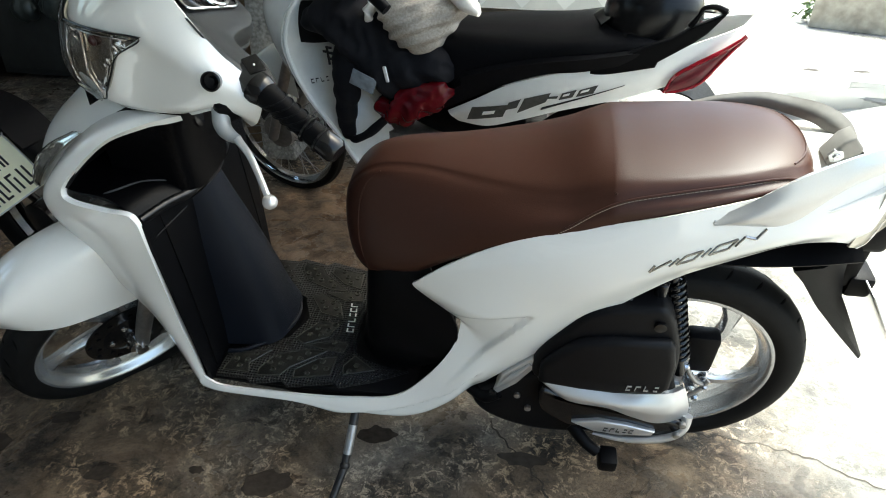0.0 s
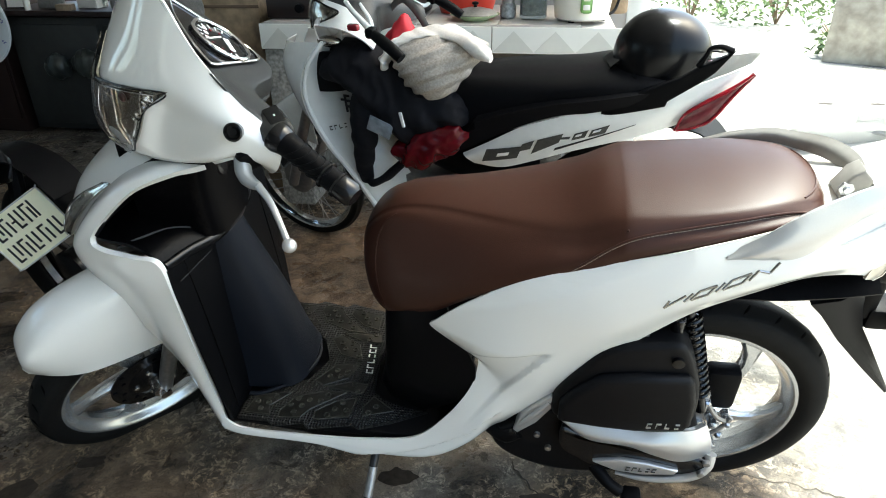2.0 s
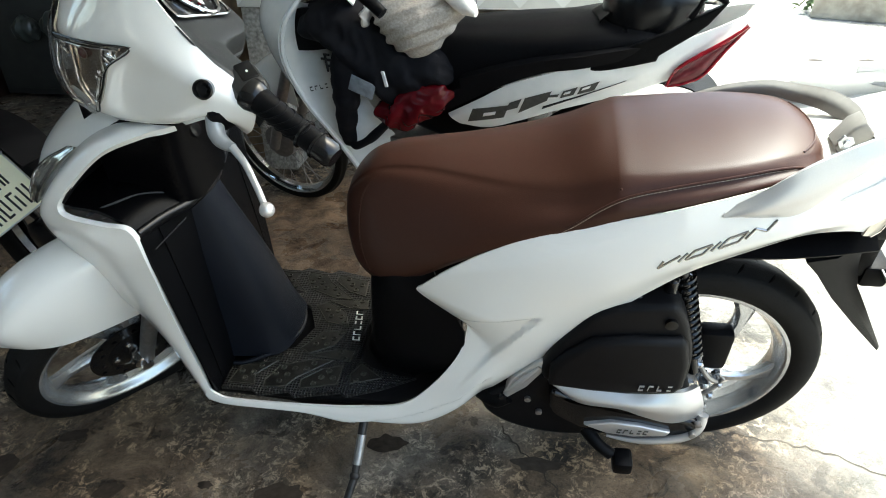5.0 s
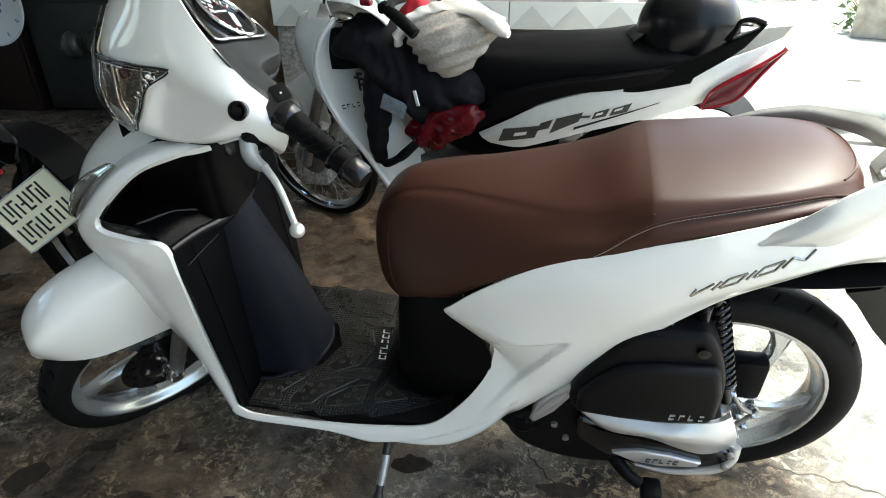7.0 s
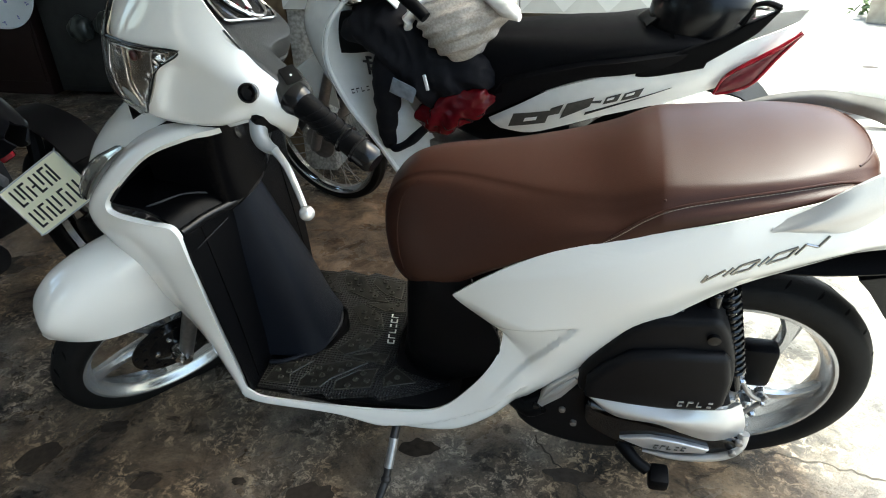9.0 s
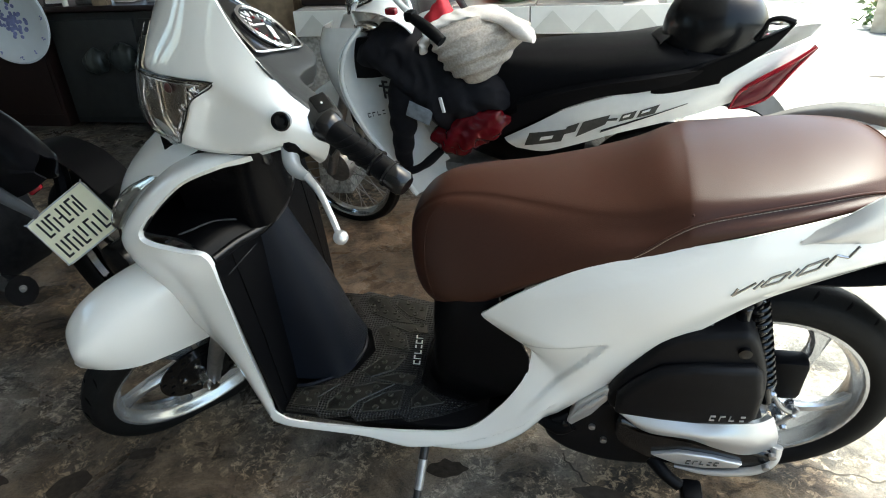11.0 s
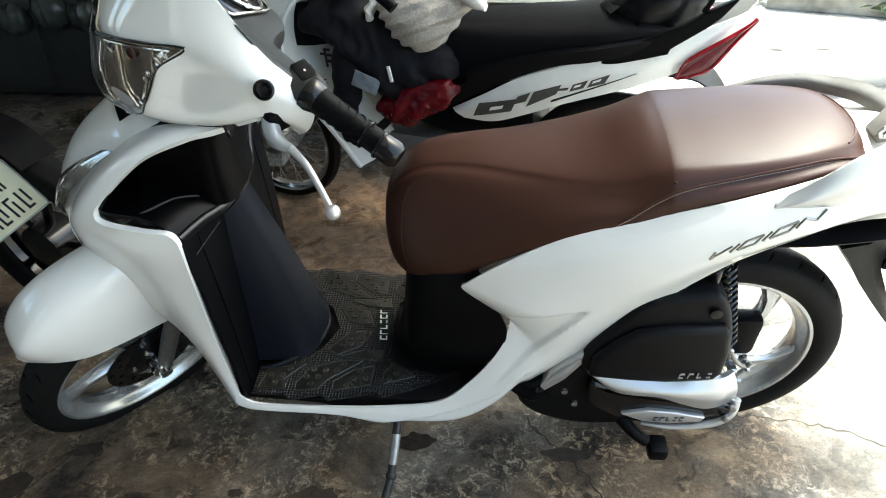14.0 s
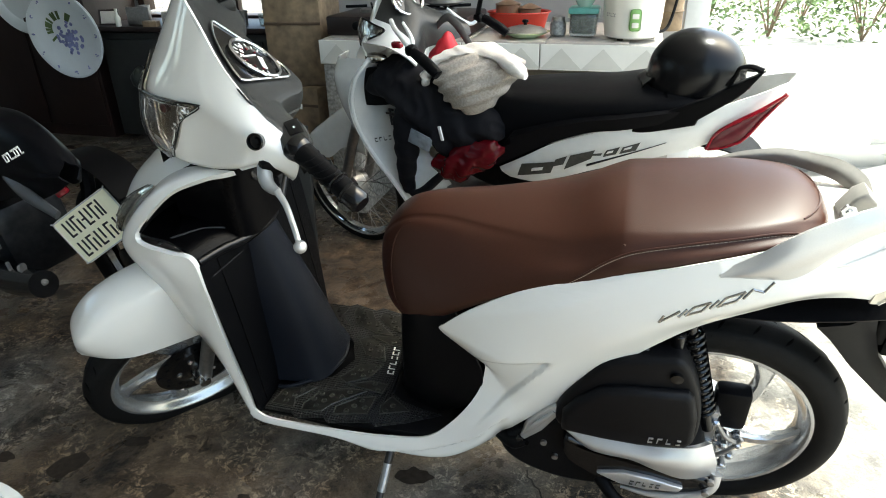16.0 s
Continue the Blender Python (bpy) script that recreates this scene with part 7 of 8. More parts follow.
for row, xs in ((0.033, (-0.062, -0.034, 0.002, 0.032, 0.058)), (-0.030, (-0.066, -0.036, -0.006, 0.028, 0.062))):
    for k, x in enumerate(xs):
        if row > 0 and k == 2:
            block(bm, (-0.012, row, 0.0014), (0.012, 0.005, 0.001))
        block(bm, (x - 0.008, row, 0.0014), (0.0055, 0.048, 0.001))
        if row < 0 or k != 4:
            block(bm, (x + 0.008, row - (0.006 if k % 2 else -0.006), 0.0014), (0.0055, 0.034, 0.001))
            block(bm, (x, row + (0.021 if k % 2 else -0.021), 0.0014), (0.016, 0.0055, 0.001))
tagged(part("character_bar", bm, INK, P3, "plain dark bars", smooth=False), kind="stuff")
bm = bmesh.new()
tube(bm, [Vector((x, y, 0.0015)) for x, y in ((-0.092, -0.06), (-0.092, 0.06), (-0.08, 0.067), (0.08, 0.067), (0.092, 0.06), (0.092, -0.06), (0.08, -0.067), (-0.08, -0.067), (-0.092, -0.06))], 0.0016, 6, 64)
part("plate_rim", bm, SILVER, P3)
bm = bmesh.new()
block(bm, (0, 0.015, -0.02), (0.12, 0.10, 0.03), Matrix(), 0.01)
tube(bm, [(0, 0.04, -0.03), (0.03, 0.10, -0.06), (0.05, 0.16, -0.08)], 0.02, 8, 8)
dp("plate_holder", bm, BLACKP, "black plate holder", m=plate_m)
bm = bmesh.new()
block(bm, (0, 0, 0), (0.035, 0.028, 0.020), Matrix(), 0.006)
dp("reflector", bm, REDLENS, "small red reflector", m=POSE3.inverted() @ Matrix.Translation((-0.387, 0.081, 0.541)) @ pm.to_3x3().to_4x4())

# ---- kitchen corner ----
# counter: slab, tiled front, brick leg
COUNTER = thing("counter", pose(0.48, 1.62, 0), "low tiled kitchen counter with a pale front", "counter")
bm = bmesh.new()
block(bm, (0, 0, 0.715), (1.34, 0.66, 0.09), Matrix(), 0.004)
part("slab", bm, GROUT, COUNTER)
bm0 = bmesh.new()
block(bm0, (0, 0, 0), (0.296, 0.008, 0.094), Matrix(), 0.002)
tile_me = part("tile", bm0, TILE, COUNTER, smooth=False)
tile_me.matrix_basis = pose(-0.52, -0.334, 0.714)
for k in range(1, 5):
    t = new("tile", tile_me.data)
    t.parent = COUNTER
    t.matrix_basis = pose(-0.52 + 0.30 * k - (0.05 if k == 4 else 0), -0.334 - 0.0002 * k, 0.714)
bmd = bmesh.new()
prism(bmd, [(-0.075, -0.04), (0.0, 0.035), (0.075, -0.04)], -0.0006, 0.0006)
for k in range(9):
    dm = part("diamond", bmd.copy(), TILED, COUNTER, smooth=False)
    dm.matrix_basis = pose(-0.59 + 0.15 * k, -0.3394, 0.712)
bmd.free()
bm0 = bmesh.new()
block(bm0, (0, 0, 0), (0.296, 0.296, 0.008), Matrix(), 0.002)
first = None
for i in range(4):
    for j in range(2):
        if first is None:
            first = part("top_tile", bm0, TOPTILE, COUNTER, smooth=False)
            t = first
        else:
            t = new("top_tile", first.data)
            t.parent = COUNTER
        t.matrix_basis = pose(-0.50 + 0.30 * i, -0.185 + 0.30 * j, 0.764)
bm = bmesh.new()
block(bm, (-0.60, -0.10, 0.335), (0.14, 0.42, 0.67), Matrix(), 0.006)
part("counter_leg", bm, TERRAZZO, COUNTER, "speckled grey terrazzo leg")
bm = bmesh.new()
block(bm, (0.60, -0.05, 0.335), (0.12, 0.5, 0.67), Matrix(), 0.006)
part("counter_leg", bm, TERRAZZO, COUNTER, "speckled grey terrazzo leg")
bm = bmesh.new()
block(bm, (0.0, 0.20, 0.42), (1.10, 0.05, 0.5), Matrix(), 0.004)
part("back_panel", bm, mat("dim_panel", (0.28, 0.25, 0.21), 0.8, var=0.2, scale=12), COUNTER)
bm = bmesh.new()
prism(bm, [(-0.46, 0.28), (-0.36, 0.52), (-0.26, 0.28)], -0.24, -0.23, m=Matrix.Translation((0, -0.02, 0)))
part("pale_panel", bm, TILED, COUNTER)

TOP = 0.768
# rice cooker
RC = thing("rice_cooker", pose(1.03, 1.42, TOP), "cream rice cooker with a green control panel on the counter", "rice cooker")
bm = bmesh.new()
lathe(bm, [(0.088, 0.006), (0.098, 0.012), (0.106, 0.07), (0.110, 0.16), (0.112, 0.20), (0.116, 0.205), (0.116, 0.215), (0.10, 0.22)], seg=48)
part("body", bm, CREAM, RC)
bm = bmesh.new()
lathe(bm, [(0.112, 0.218), (0.105, 0.235), (0.06, 0.25), (0.012, 0.254), (0.012, 0.275), (0.002, 0.278)], seg=40)
part("lid", bm, GLASSY, RC)
bm = bmesh.new()
block(bm, (0.0, -0.107, 0.075), (0.040, 0.012, 0.075), pose(0, 0, 0, 0, 0, 6), 0.010)
CP = part("control_panel", bm, GREEN, RC, "green control panel")
for z in (0.058, 0.088):
    bm = bmesh.new()
    block(bm, (0.0, -0.1145, z), (0.024, 0.004, 0.018), pose(0, 0, 0, 0, 0, 6), 0.003)
    part("switch", bm, CREAM, CP)
part("label_bars", bars(5, (-0.09, -0.062, 0.085), (0.55, -0.83, 0), (0, 0, 1), (-0.83, -0.55, 0), 0.012, 0.0008, 0.1, 0.8), GROUT, RC, "faint lettering, drawn as bars", smooth=False)
for a in (0, 2.1, 4.2):
    bm = bmesh.new()
    lathe(bm, [(0.012, 0.0), (0.012, 0.008)], Matrix.Translation((0.075 * math.cos(a), 0.075 * math.sin(a), 0)), 12)
    part("foot", bm, BLACKP, RC)
# stacked green box
GB = thing("storage_box", pose(0.852, 1.45, TOP), "teal-lidded clear plastic box with a bowl on it", "box")
bm = bmesh.new()
block(bm, (0, 0, 0.045), (0.10, 0.10, 0.085), Matrix(), 0.012)
part("box_body", bm, GLASSY, GB)
bm = bmesh.new()
block(bm, (0, 0, 0.045), (0.085, 0.085, 0.06), Matrix(), 0.01)
part("contents", bm, mat("box_contents", (0.12, 0.12, 0.09), 0.8, var=0.6, scale=60), GB)
bm = bmesh.new()
block(bm, (0, 0, 0.096), (0.112, 0.112, 0.022), Matrix(), 0.006)
part("lid", bm, TEAL, GB)
for x in (-0.056, 0.056):
    bm = bmesh.new()
    block(bm, (x, -0.01, 0.085), (0.010, 0.03, 0.035), Matrix(), 0.003)
    part("clip", bm, TILE, GB)
bm = bmesh.new()
lathe(bm, [(0.022, 0.0), (0.025, 0.004), (0.048, 0.04), (0.051, 0.045), (0.046, 0.042), (0.02, 0.008)], seg=32)
tagged(part("bowl", bm, mat("pale_green_bowl", (0.55, 0.68, 0.58), 0.2, coat=0.4), m=pose(0.852, 1.45, TOP + 0.107)), "pale green bowl standing on the box", "bowl")
# jar with pattern
JAR = thing("jar", pose(0.755, 1.45, TOP), "small grey patterned jar", "jar")
bm = bmesh.new()
lathe(bm, [(0.022, 0), (0.03, 0.008), (0.031, 0.045), (0.024, 0.058), (0.022, 0.06)], seg=28)
part("jar_body", bm, mat("jar_grey", (0.25, 0.25, 0.24), 0.3, var=0.7, scale=70), JAR)
bm = bmesh.new()
lathe(bm, [(0.024, 0.058), (0.024, 0.07), (0.006, 0.074)], seg=24)
part("lid", bm, STEEL, JAR)
# dish with a lidded pan in it
DISH = thing("dish", pose(0.635, 1.40, TOP), "green-rimmed white dish on the counter", "dish")
bm = bmesh.new()
lathe(bm, [(0.05, 0.0), (0.055, 0.004), (0.092, 0.02), (0.096, 0.022), (0.088, 0.022), (0.05, 0.008)], seg=40)
part("dish_body", bm, mat("dish_green_white", (0.50, 0.62, 0.38), 0.2, coat=0.4, var=0.15), DISH)
PAN = thing("pan_lid", pose(0.635, 1.40, TOP + 0.012), "grey glass pan lid with a knob lying on a dish", "lid")
bm = bmesh.new()
lathe(bm, [(0.082, 0.008), (0.084, 0.012), (0.065, 0.024), (0.03, 0.032), (0.006, 0.034)], seg=40)
part("lid_dome", bm, STEEL, PAN)
bm = bmesh.new()
lathe(bm, [(0.007, 0.032), (0.006, 0.04), (0.013, 0.045), (0.012, 0.052), (0.004, 0.054)], seg=20)
part("knob", bm, BLACKP, PAN)
# red tray with a pot
TRAY = thing("basin", pose(0.575, 1.60, TOP), "red plastic basin with pots in it", "basin")
bm = bmesh.new()
lathe(bm, [(0.001, 0.003), (0.105, 0.003), (0.125, 0.07), (0.132, 0.072), (0.130, 0.076), (0.12, 0.072), (0.10, 0.008), (0.001, 0.008)], Matrix.Diagonal((1, 0.75, 1, 1)), 40)
part("basin_body", bm, REDTRAY, TRAY)
for x, r, h in ((-0.045, 0.05, 0.10), (0.045, 0.045, 0.085)):
    bm = bmesh.new()
    lathe(bm, [(r * 0.8, 0.01), (r, 0.02), (r, h), (r + 0.004, h + 0.003), (r * 0.6, h + 0.012), (0.008, h + 0.02)], Matrix.Translation((x, 0, 0)), 28)
    tagged(part("pot", bm, mat("brown_pot", (0.16, 0.09, 0.05), 0.35, var=0.3), m=pose(0.575, 1.60, TOP)), "small brown lidded pot standing in the basin", "pot")
# gas stove
STOVE = thing("gas_stove", pose(0.12, 1.52, TOP), "dark gas stove with cast iron rests on the counter", "stove")
bm = bmesh.new()
block(bm, (0, 0, 0.04), (0.60, 0.34, 0.075), Matrix(), 0.01)
part("stove_body", bm, WOODD, STOVE, "dark brown stove body")
for x in (-0.16, 0.16):
    bm = bmesh.new()
    lathe(bm, [(0.05, 0.078), (0.05, 0.09), (0.03, 0.096), (0.03, 0.078)], Matrix.Translation((x, 0, 0)), 28)
    part("burner", bm, STEEL, STOVE)
    for a in range(4):
        bm = bmesh.new()
        block(bm, (0.065, 0, 0.102), (0.09, 0.008, 0.012), Matrix.Translation((x, 0, 0)) @ Matrix.Rotation(a * math.pi / 2 + 0.4, 4, 'Z'), 0.002)
        part("pan_rest", bm, BLACKP, STOVE)
    bm = bmesh.new()
    lathe(bm, [(0.018, 0), (0.016, 0.016), (0.006, 0.018)], Matrix.Translation((x, -0.172, 0.042)) @ AXLE, 20)
    part("knob", bm, BLACKP, STOVE)
bm = bmesh.new()
lathe(bm, [(0.06, 0.0), (0.085, 0.01), (0.09, 0.09), (0.095, 0.095), (0.03, 0.11), (0.01, 0.13)], seg=32)
tagged(part("kettle", bm, STEEL, m=pose(0.28, 1.52, TOP + 0.108)), "dark metal pot on the stove", "pot")
# bamboo tube and white bottle at the counter's end
bm = bmesh.new()
lathe(bm, [(0.046, 0), (0.05, 0.01), (0.047, 0.07), (0.052, 0.075), (0.048, 0.08), (0.048, 0.16), (0.053, 0.165), (0.048, 0.17), (0.047, 0.23), (0.03, 0.232)], seg=28)
tagged(part("bamboo_tube", bm, CARD, m=pose(1.175, 1.72, TOP - 0.008)), "brown bamboo tube standing at the end of the counter", "bamboo")
bm = bmesh.new()
tube(bm, [(1.10, 1.50, TOP + 0.01), (1.16, 1.56, TOP + 0.02), (1.19, 1.62, TOP + 0.12), (1.22, 1.70, TOP + 0.26)], 0.006, 8, 20)
tagged(part("cable", bm, BLACKP), "black cable behind the cooker", "cable")
bm = bmesh.new()
block(bm, (1.30, 2.06, 1.3), (0.10, 0.14, 2.6), Matrix(), 0.006)
tagged(part("post", bm, WHITE2), "white painted post at the end of the wall", "post", kind="structure")

# cartons and timber beside the counter
for k, (x, y, z, sx, sy, sz, rz, m) in enumerate(((-0.40, 1.55, 0.17, 0.34, 0.30, 0.34, 4, WOODB), (-0.41, 1.55, 0.44, 0.30, 0.28, 0.20, -6, CARD), (-0.39, 1.56, 0.76, 0.26, 0.26, 0.44, 5, CARD))):
    bx = thing("carton", pose(x, y, z, 0, 0, rz), ("weathered wooden crate standing on the floor", "worn brown carton stacked on a crate", "tall brown carton on top of the stack")[k], "carton" if k else "crate")
    bm = bmesh.new()
    block(bm, (0, 0, 0), (sx, sy, sz), Matrix(), 0.008)
    part("box_body", bm, m, bx)
    bm = bmesh.new()
    block(bm, (0, -sy / 2 - 0.002, sz * 0.1), (sx * 0.99, 0.003, 0.012), Matrix(), 0.001)
    part("band", bm, mat("band_brown", (0.10, 0.065, 0.04), 0.8), bx)
# dark board leaning behind the scooter
bm = bmesh.new()
block(bm, (0, 0, 0.30), (0.36, 0.018, 0.60), Matrix(), 0.003)
tagged(part("board", bm, BOARD, m=pose(-0.10, 0.56, 0, -4, 0, 4)), "dark grey board standing upright behind the scooter", "board")

# dark cabinet with tray, glasses and window
CAB = thing("cabinet", pose(-1.50, 2.35, 0) @ Matrix.Diagonal((0.87, 1, 0.95, 1)), "dark red-brown wooden cabinet in the back corner", "cabinet")
bm = bmesh.new()
block(bm, (0, 0, 0.36), (1.30, 0.40, 0.66), Matrix(), 0.006)
part("body", bm, BOARD, CAB)
bm = bmesh.new()
block(bm, (0, -0.02, 0.715), (1.36, 0.46, 0.03), Matrix(), 0.004)
part("top_board", bm, WOODD, CAB)
for x in (-0.32, 0.32):
    bm = bmesh.new()
    block(bm, (x, -0.206, 0.36), (0.60, 0.018, 0.58), Matrix(), 0.004)
    d = part("door", bm, BOARD, CAB)
    bm = bmesh.new()
    lathe(bm, [(0.010, 0), (0.012, 0.012), (0.004, 0.016)], Matrix.Translation((x * 0.15, -0.216, 0.42)) @ AXLE, 14)
    part("handle", bm, STEEL, d)
SIDE = thing("cupboard", pose(-2.60, 2.36, 0), "dark red lacquered cupboard standing in shade", "cupboard")
bm = bmesh.new()
block(bm, (0, 0, 0.71), (0.95, 0.44, 1.42), Matrix(), 0.008)
part("body", bm, WOODD, SIDE)
for x in (-0.235, 0.235):
    bm = bmesh.new()
    block(bm, (x, -0.228, 0.73), (0.45, 0.014, 1.30), Matrix(), 0.004)
    part("door", bm, WOODD, SIDE)
# enamel trays hung up in front of the cupboard
for (x, y, z, r, tilt, label) in ((-2.250, 2.085, 0.645, 0.252, 8, "round enamel tray printed with a blue flower spray"), (-2.53, 2.112, 0.88, 0.238, 6, "plain pale enamel tray hung behind another")):
    tm = look((x, y, z), (x + 0.12, -1.0, 0.80)) @ Matrix.Rotation(radians(180), 4, 'Y') @ Matrix.Rotation(radians(tilt), 4, 'X')
    TR = thing("tray", tm @ Matrix.Diagonal((1.4, 1.4, 1, 1)), label, "tray", "enamel trays on the cupboard")
    big = r > 0.24
    r = r / 1.4
    bm = bmesh.new()
    lathe(bm, [(0.001, 0.0), (r * 0.74, 0.0), (r * 0.82, -0.012), (r * 0.98, -0.018), (r, -0.016), (r * 0.98, -0.022), (r * 0.8, -0.016), (r * 0.72, -0.004), (0.001, -0.004)], Matrix.Diagonal((1, 1, -1, 1)), 56)
    part("tray_body", bm, ENAMEL, TR)
    bm = bmesh.new()
    tube(bm, [(r * math.cos(a), r * math.sin(a), 0.017) for a in (2 * math.pi * i / 36 for i in range(37))], 0.003, 6, 72)
    part("rolled_rim", bm, ENAMEL, TR)
    if big:
        rnd = random.Random(9)
        bm = bmesh.new()
        for k in range(90):
            a, q = rnd.uniform(0, 6.28), rnd.uniform(0.0, 0.062)
            lathe(bm, [(0.0005, 0.0025), (rnd.uniform(0.004, 0.008), 0.0022), (0.0085, 0.0012)], Matrix.Translation((0.015 + q * math.cos(a), -0.012 + q * 1.1 * math.sin(a), 0.0042)), 7)
        tagged(part("flower_print", bm, FLOWER, TR, "blue flower print"), kind="stuff")
        bm = bmesh.new()
        for k in range(16):
            a = rnd.uniform(0.4, 4.2)
            p = Vector((-0.004 + 0.072 * math.cos(a), 0.020 + 0.062 * math.sin(a), 0.0058))
            block(bm, (0, 0, 0), (0.034, 0.010, 0.0008), Matrix.Translation(p) @ Matrix.Rotation(a, 4, 'Z'))
        tagged(part("leaf_print", bm, LEAF, TR, "green leaf print", smooth=False), kind="stuff")
        bm = bmesh.new()
        for k in range(12):
            a = k * math.pi / 6
            p = Vector((r * 0.87 * math.cos(a), r * 0.87 * math.sin(a), 0.0205))
            for q in range(4):
                o = Vector((rnd.uniform(-0.007, 0.007), rnd.uniform(-0.007, 0.007), 0))
                block(bm, (0, 0, 0), (0.006, 0.004, 0.0025), Matrix.Translation(p + o) @ Matrix.Rotation(rnd.uniform(0, 3), 4, 'Z'))
        tagged(part("rim_print", bm, FLOWER, TR, "small sprigs on the rim", smooth=False), kind="stuff")
# glasses, tins and a tray on the cabinet
rnd = random.Random(2)
for k in range(8):
    x = -1.72 + 0.11 * k
    h = rnd.uniform(0.06, 0.11)
    r = rnd.uniform(0.022, 0.034)
    bm = bmesh.new()
    lathe(bm, [(r * 0.85, 0), (r, h), (r * 0.92, h), (r * 0.78, 0.006), (0.001, 0.005)], seg=24)
    tagged(part("drinking_glass", bm, GLASSY if k % 3 else STEEL, m=pose(x - 0.05, 2.24 + rnd.uniform(-0.02, 0.08), 0.6935)), "clear drinking glass on the dark cabinet" if k % 3 else "dull metal cup on the dark cabinet", "glass" if k % 3 else "cup", "cups on the cabinet")
bm = bmesh.new()
block(bm, (-1.80, 2.20, 0.7435), (0.16, 0.02, 0.10), pose(0, 0, 0), 0.006)
tagged(part("tin_box", bm, STEEL), "dull metal tin standing on the cabinet", "tin")
FRAMED = thing("picture_frame", pose(-1.985, 2.16, 0.6935, -14, 0, 12), "small white picture in a dark frame leaning on the cabinet", "picture frame")
bm = bmesh.new()
for c, sz in (((0, 0, 0.005), (0.125, 0.012, 0.010)), ((0, 0, 0.085), (0.125, 0.012, 0.010)), ((-0.0575, 0, 0.045), (0.010, 0.012, 0.070)), ((0.0575, 0, 0.045), (0.010, 0.012, 0.070))):
    block(bm, c, sz, Matrix(), 0.002)
part("frame_bar", bm, WOODD, FRAMED, "dark wooden frame", smooth=False)
bm = bmesh.new()
block(bm, (0, 0.002, 0.045), (0.106, 0.006, 0.072), Matrix(), 0.001)
part("picture_sheet", bm, TOWELW, FRAMED, "blank pale sheet")
bm = bmesh.new()
lathe(bm, [(0.001, 0), (0.016, 0), (0.017, 0.05), (0.008, 0.065), (0.007, 0.085), (0.009, 0.086), (0.009, 0.098), (0.001, 0.099)], seg=20)
tagged(part("bottle", bm, CREAM, m=pose(-1.885, 2.12, 0.6935)), "slim white bottle standing on the cabinet", "bottle")
bm = bmesh.new()
block(bm, (0, 0, 0.016), (0.085, 0.05, 0.032), Matrix(), 0.003)
tagged(part("matchbox", bm, WOODB, m=pose(-1.665, 2.13, 0.6935, 0, 0, 8)), "small yellowish box lying on the cabinet", "box")
bm = bmesh.new()
block(bm, (0, 0, 0.035), (0.13, 0.09, 0.07), Matrix(), 0.004)
tagged(part("white_carton", bm, TOWELW, m=pose(-1.60, 2.27, 0.6935, 0, 0, -6)), "white paper box standing on the cabinet", "box")
# clear plastic bags under the cabinet's edge
for k, (x, y, z, s) in enumerate(((-1.40, 2.10, 0.46, 0.09), (-1.60, 2.10, 0.42, 0.08), (-1.22, 2.10, 0.44, 0.08), (-1.78, 2.10, 0.40, 0.07))):
    lump(rings([(x - s, y, z), (x - s * 0.7, y, z), (x, y, z), (x + s * 0.7, y, z), (x + s, y, z)], [(0.01, 0.01, 0), (s * 0.5, s * 0.7, 0), (s * 0.7, s, 0), (s * 0.5, s * 0.7, 0), (0.01, 0.01, 0)]), 20, 20, 0.01, 14, 50 + k, mat("plastic_bag", (0.035, 0.04, 0.036), 0.3, var=0.5, scale=30), "plastic_bag", "crumpled translucent plastic bag hanging on the cabinet front", parent_m=None, category="bag")
# window frame in the back wall
WIN = new("window_1")
tagged(WIN, "small dark-framed window in the back wall", "window", kind="structure")
WIN.matrix_basis = pose(-1.575, 2.65, 1.09)
for nm, c, sz in (("window_frame", (0, 0, 0.385), (1.08, 0.10, 0.05)), ("window_sill", (0, 0, -0.395), (1.08, 0.14, 0.03)), ("window_frame", (-0.52, 0, 0), (0.05, 0.10, 0.72)), ("window_frame", (0.52, 0, 0), (0.05, 0.10, 0.72)), ("window_bar", (-0.17, 0, 0), (0.03, 0.05, 0.72)), ("window_bar", (0.17, 0, 0), (0.03, 0.05, 0.72))):
    bm = bmesh.new()
    block(bm, c, sz, Matrix(), 0.004)
    part(nm, bm, WOODD, WIN)

# ---- outdoors ----
floor_crack([(0.90, -0.06), (0.95, -0.13), (1.02, -0.22), (1.06, -0.33), (1.12, -0.45), (1.16, -0.62)], 0.0022, "long thin crack in the concrete")
floor_crack([(1.35, -0.02), (1.50, -0.03), (1.62, -0.06), (1.76, -0.13), (1.90, -0.15)], 0.002, "thin crack in the pale concrete")
bm = bmesh.new()
block(bm, (5.6, 4.55, 0.28), (4.6, 0.16, 0.56), Matrix.Translation((3.2, 4.9, 0)) @ Matrix.Rotation(radians(-24), 4, 'Z') @ Matrix.Translation((-3.3, -4.55, 0)), 0.01)
tagged(part("garden_wall", bm, WALL, smooth=True), "low pale mossy garden wall along the yard", "wall", kind="structure")


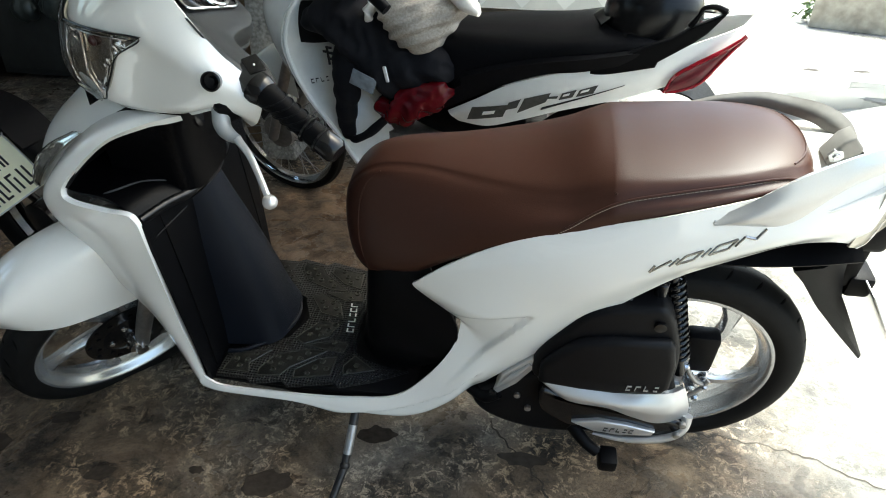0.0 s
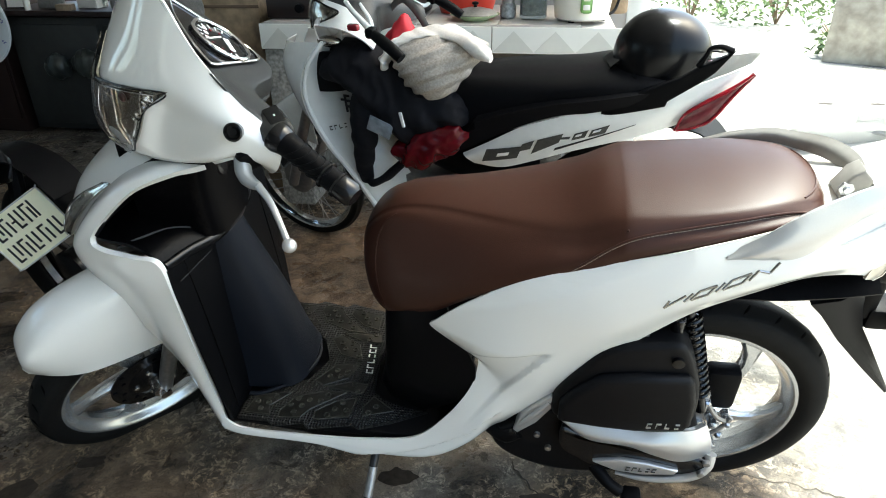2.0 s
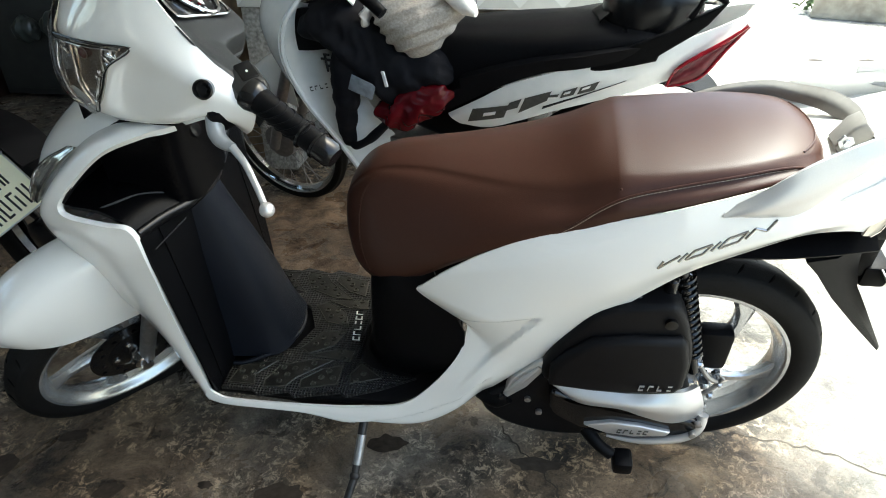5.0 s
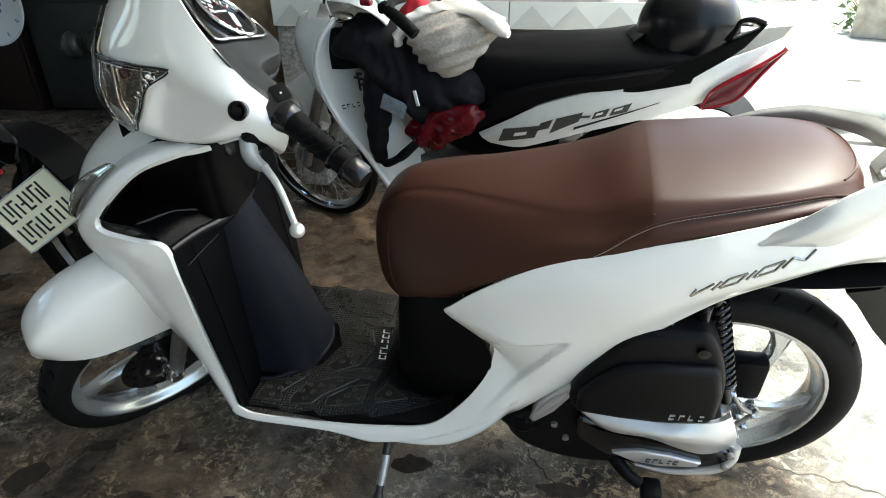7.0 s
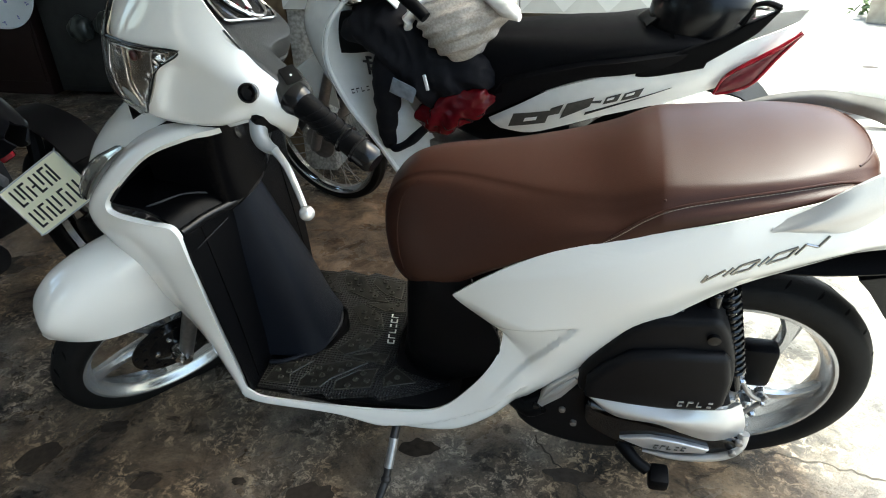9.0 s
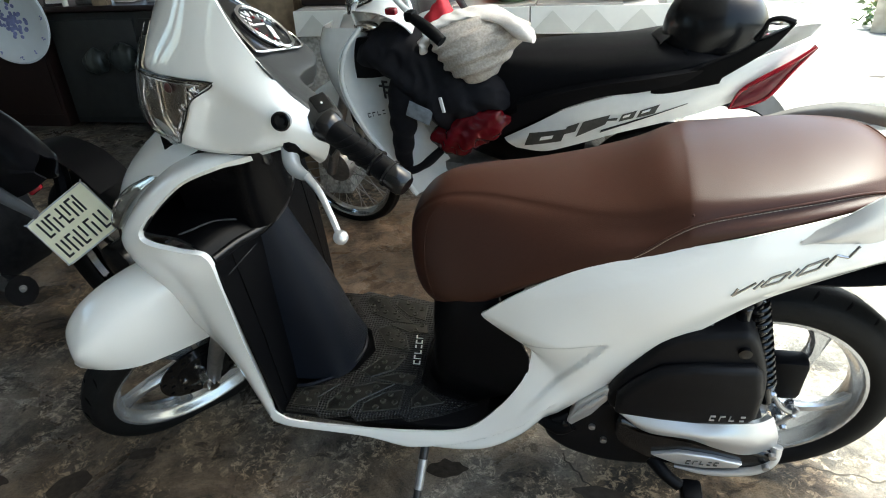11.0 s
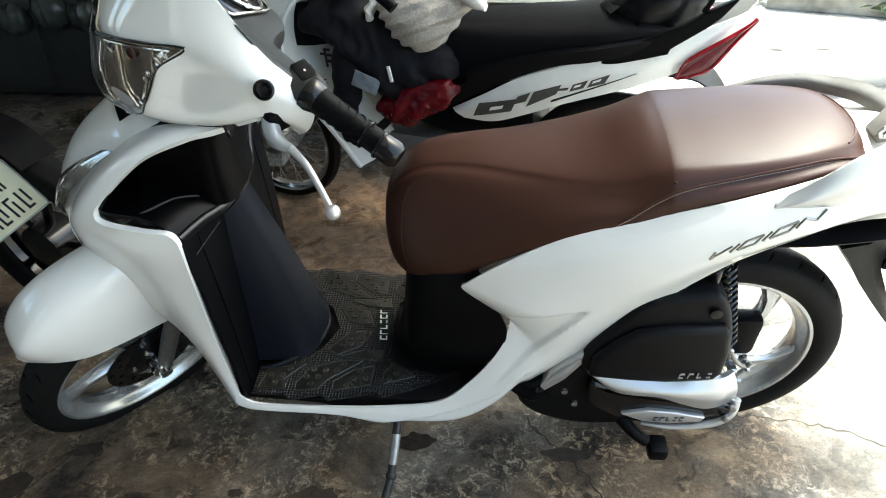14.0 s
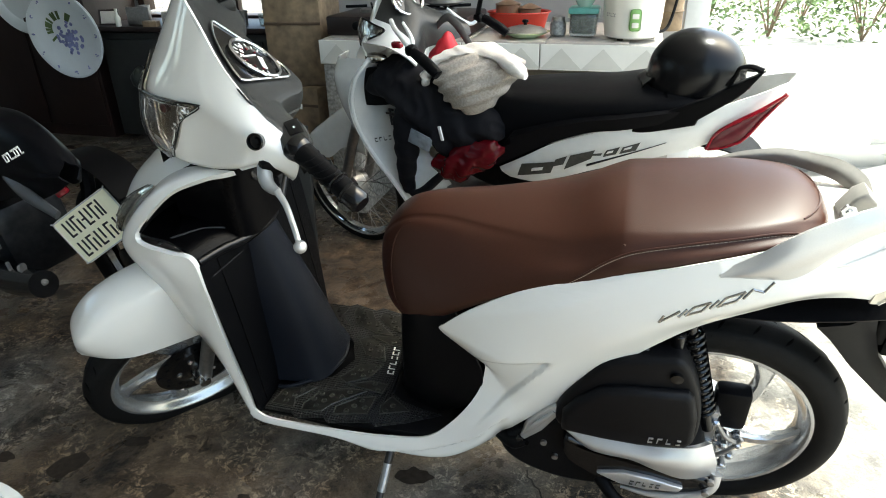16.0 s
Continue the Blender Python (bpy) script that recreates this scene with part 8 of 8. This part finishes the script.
def shrub(x, y, h, spread, n, seed, label):
    rnd = random.Random(seed)
    ob = thing("shrub", pose(x, y, 0), label, "shrub", "plants along the yard")
    stems = bmesh.new()
    leaves = bmesh.new()
    for s in range(7):
        a = rnd.uniform(0, 6.28)
        tip = Vector((spread * 0.7 * math.cos(a), spread * 0.7 * math.sin(a), h * rnd.uniform(0.7, 1.0)))
        tube(stems, [(0, 0, 0), tip * 0.5 + Vector((0, 0, h * 0.12)), tip], [0.012, 0.008, 0.003], 6, 8)
    for k in range(n):
        a, q = rnd.uniform(0, 6.28), spread * math.sqrt(rnd.random())
        z = h * rnd.uniform(0.05, 1.0) * (1 - 0.5 * (q / spread) ** 2) + rnd.uniform(-0.05, 0.1)
        m = Matrix.Translation((q * math.cos(a), q * math.sin(a), max(0.03, z))) @ Euler((rnd.uniform(-0.9, 0.9), rnd.uniform(-0.9, 0.9), rnd.uniform(0, 6.28))).to_matrix().to_4x4()
        ln, w = rnd.uniform(0.05, 0.11), rnd.uniform(0.015, 0.032)
        v = [leaves.verts.new(m @ Vector(p)) for p in ((0, 0, 0), (ln * 0.45, w, 0.008), (ln, 0, -0.012), (ln * 0.45, -w, 0.008))]
        leaves.faces.new((v[0], v[1], v[2]))
        leaves.faces.new((v[0], v[2], v[3]))
    part("stem", stems, WOODB, ob)
    tagged(part("leaf", leaves, LEAF, ob, recalc=False, smooth=False), kind="stuff")


shrub(2.5, 7.2, 1.3, 0.8, 700, 1, "green leafy shrub at the edge of the yard")
shrub(3.4, 7.0, 1.0, 0.7, 600, 2, "green leafy shrub at the edge of the yard")
shrub(1.9, 8.2, 1.7, 0.9, 700, 3, "tall green shrub behind the yard")
shrub(3.1, 8.6, 1.8, 1.0, 800, 4, "tall green shrub behind the yard")
shrub(4.6, 7.4, 1.4, 0.9, 700, 5, "green shrub behind the garden wall")
shrub(3.35, 5.05, 0.28, 0.22, 160, 6, "low green weeds at the foot of the garden wall")
shrub(4.05, 4.55, 0.22, 0.25, 160, 7, "low green weeds at the foot of the garden wall")

# pale plastic tub at the edge of the floor
TUB = thing("tub", pose(-0.141, -0.857, 0), "white plastic tub standing on the wet floor", "tub")
bm = bmesh.new()
lathe(bm, [(0.001, 0.002), (0.28, 0.002), (0.33, 0.15), (0.345, 0.152), (0.346, 0.160), (0.325, 0.158), (0.27, 0.012), (0.001, 0.012)], seg=64)
part("tub_body", bm, WHITE2, TUB)
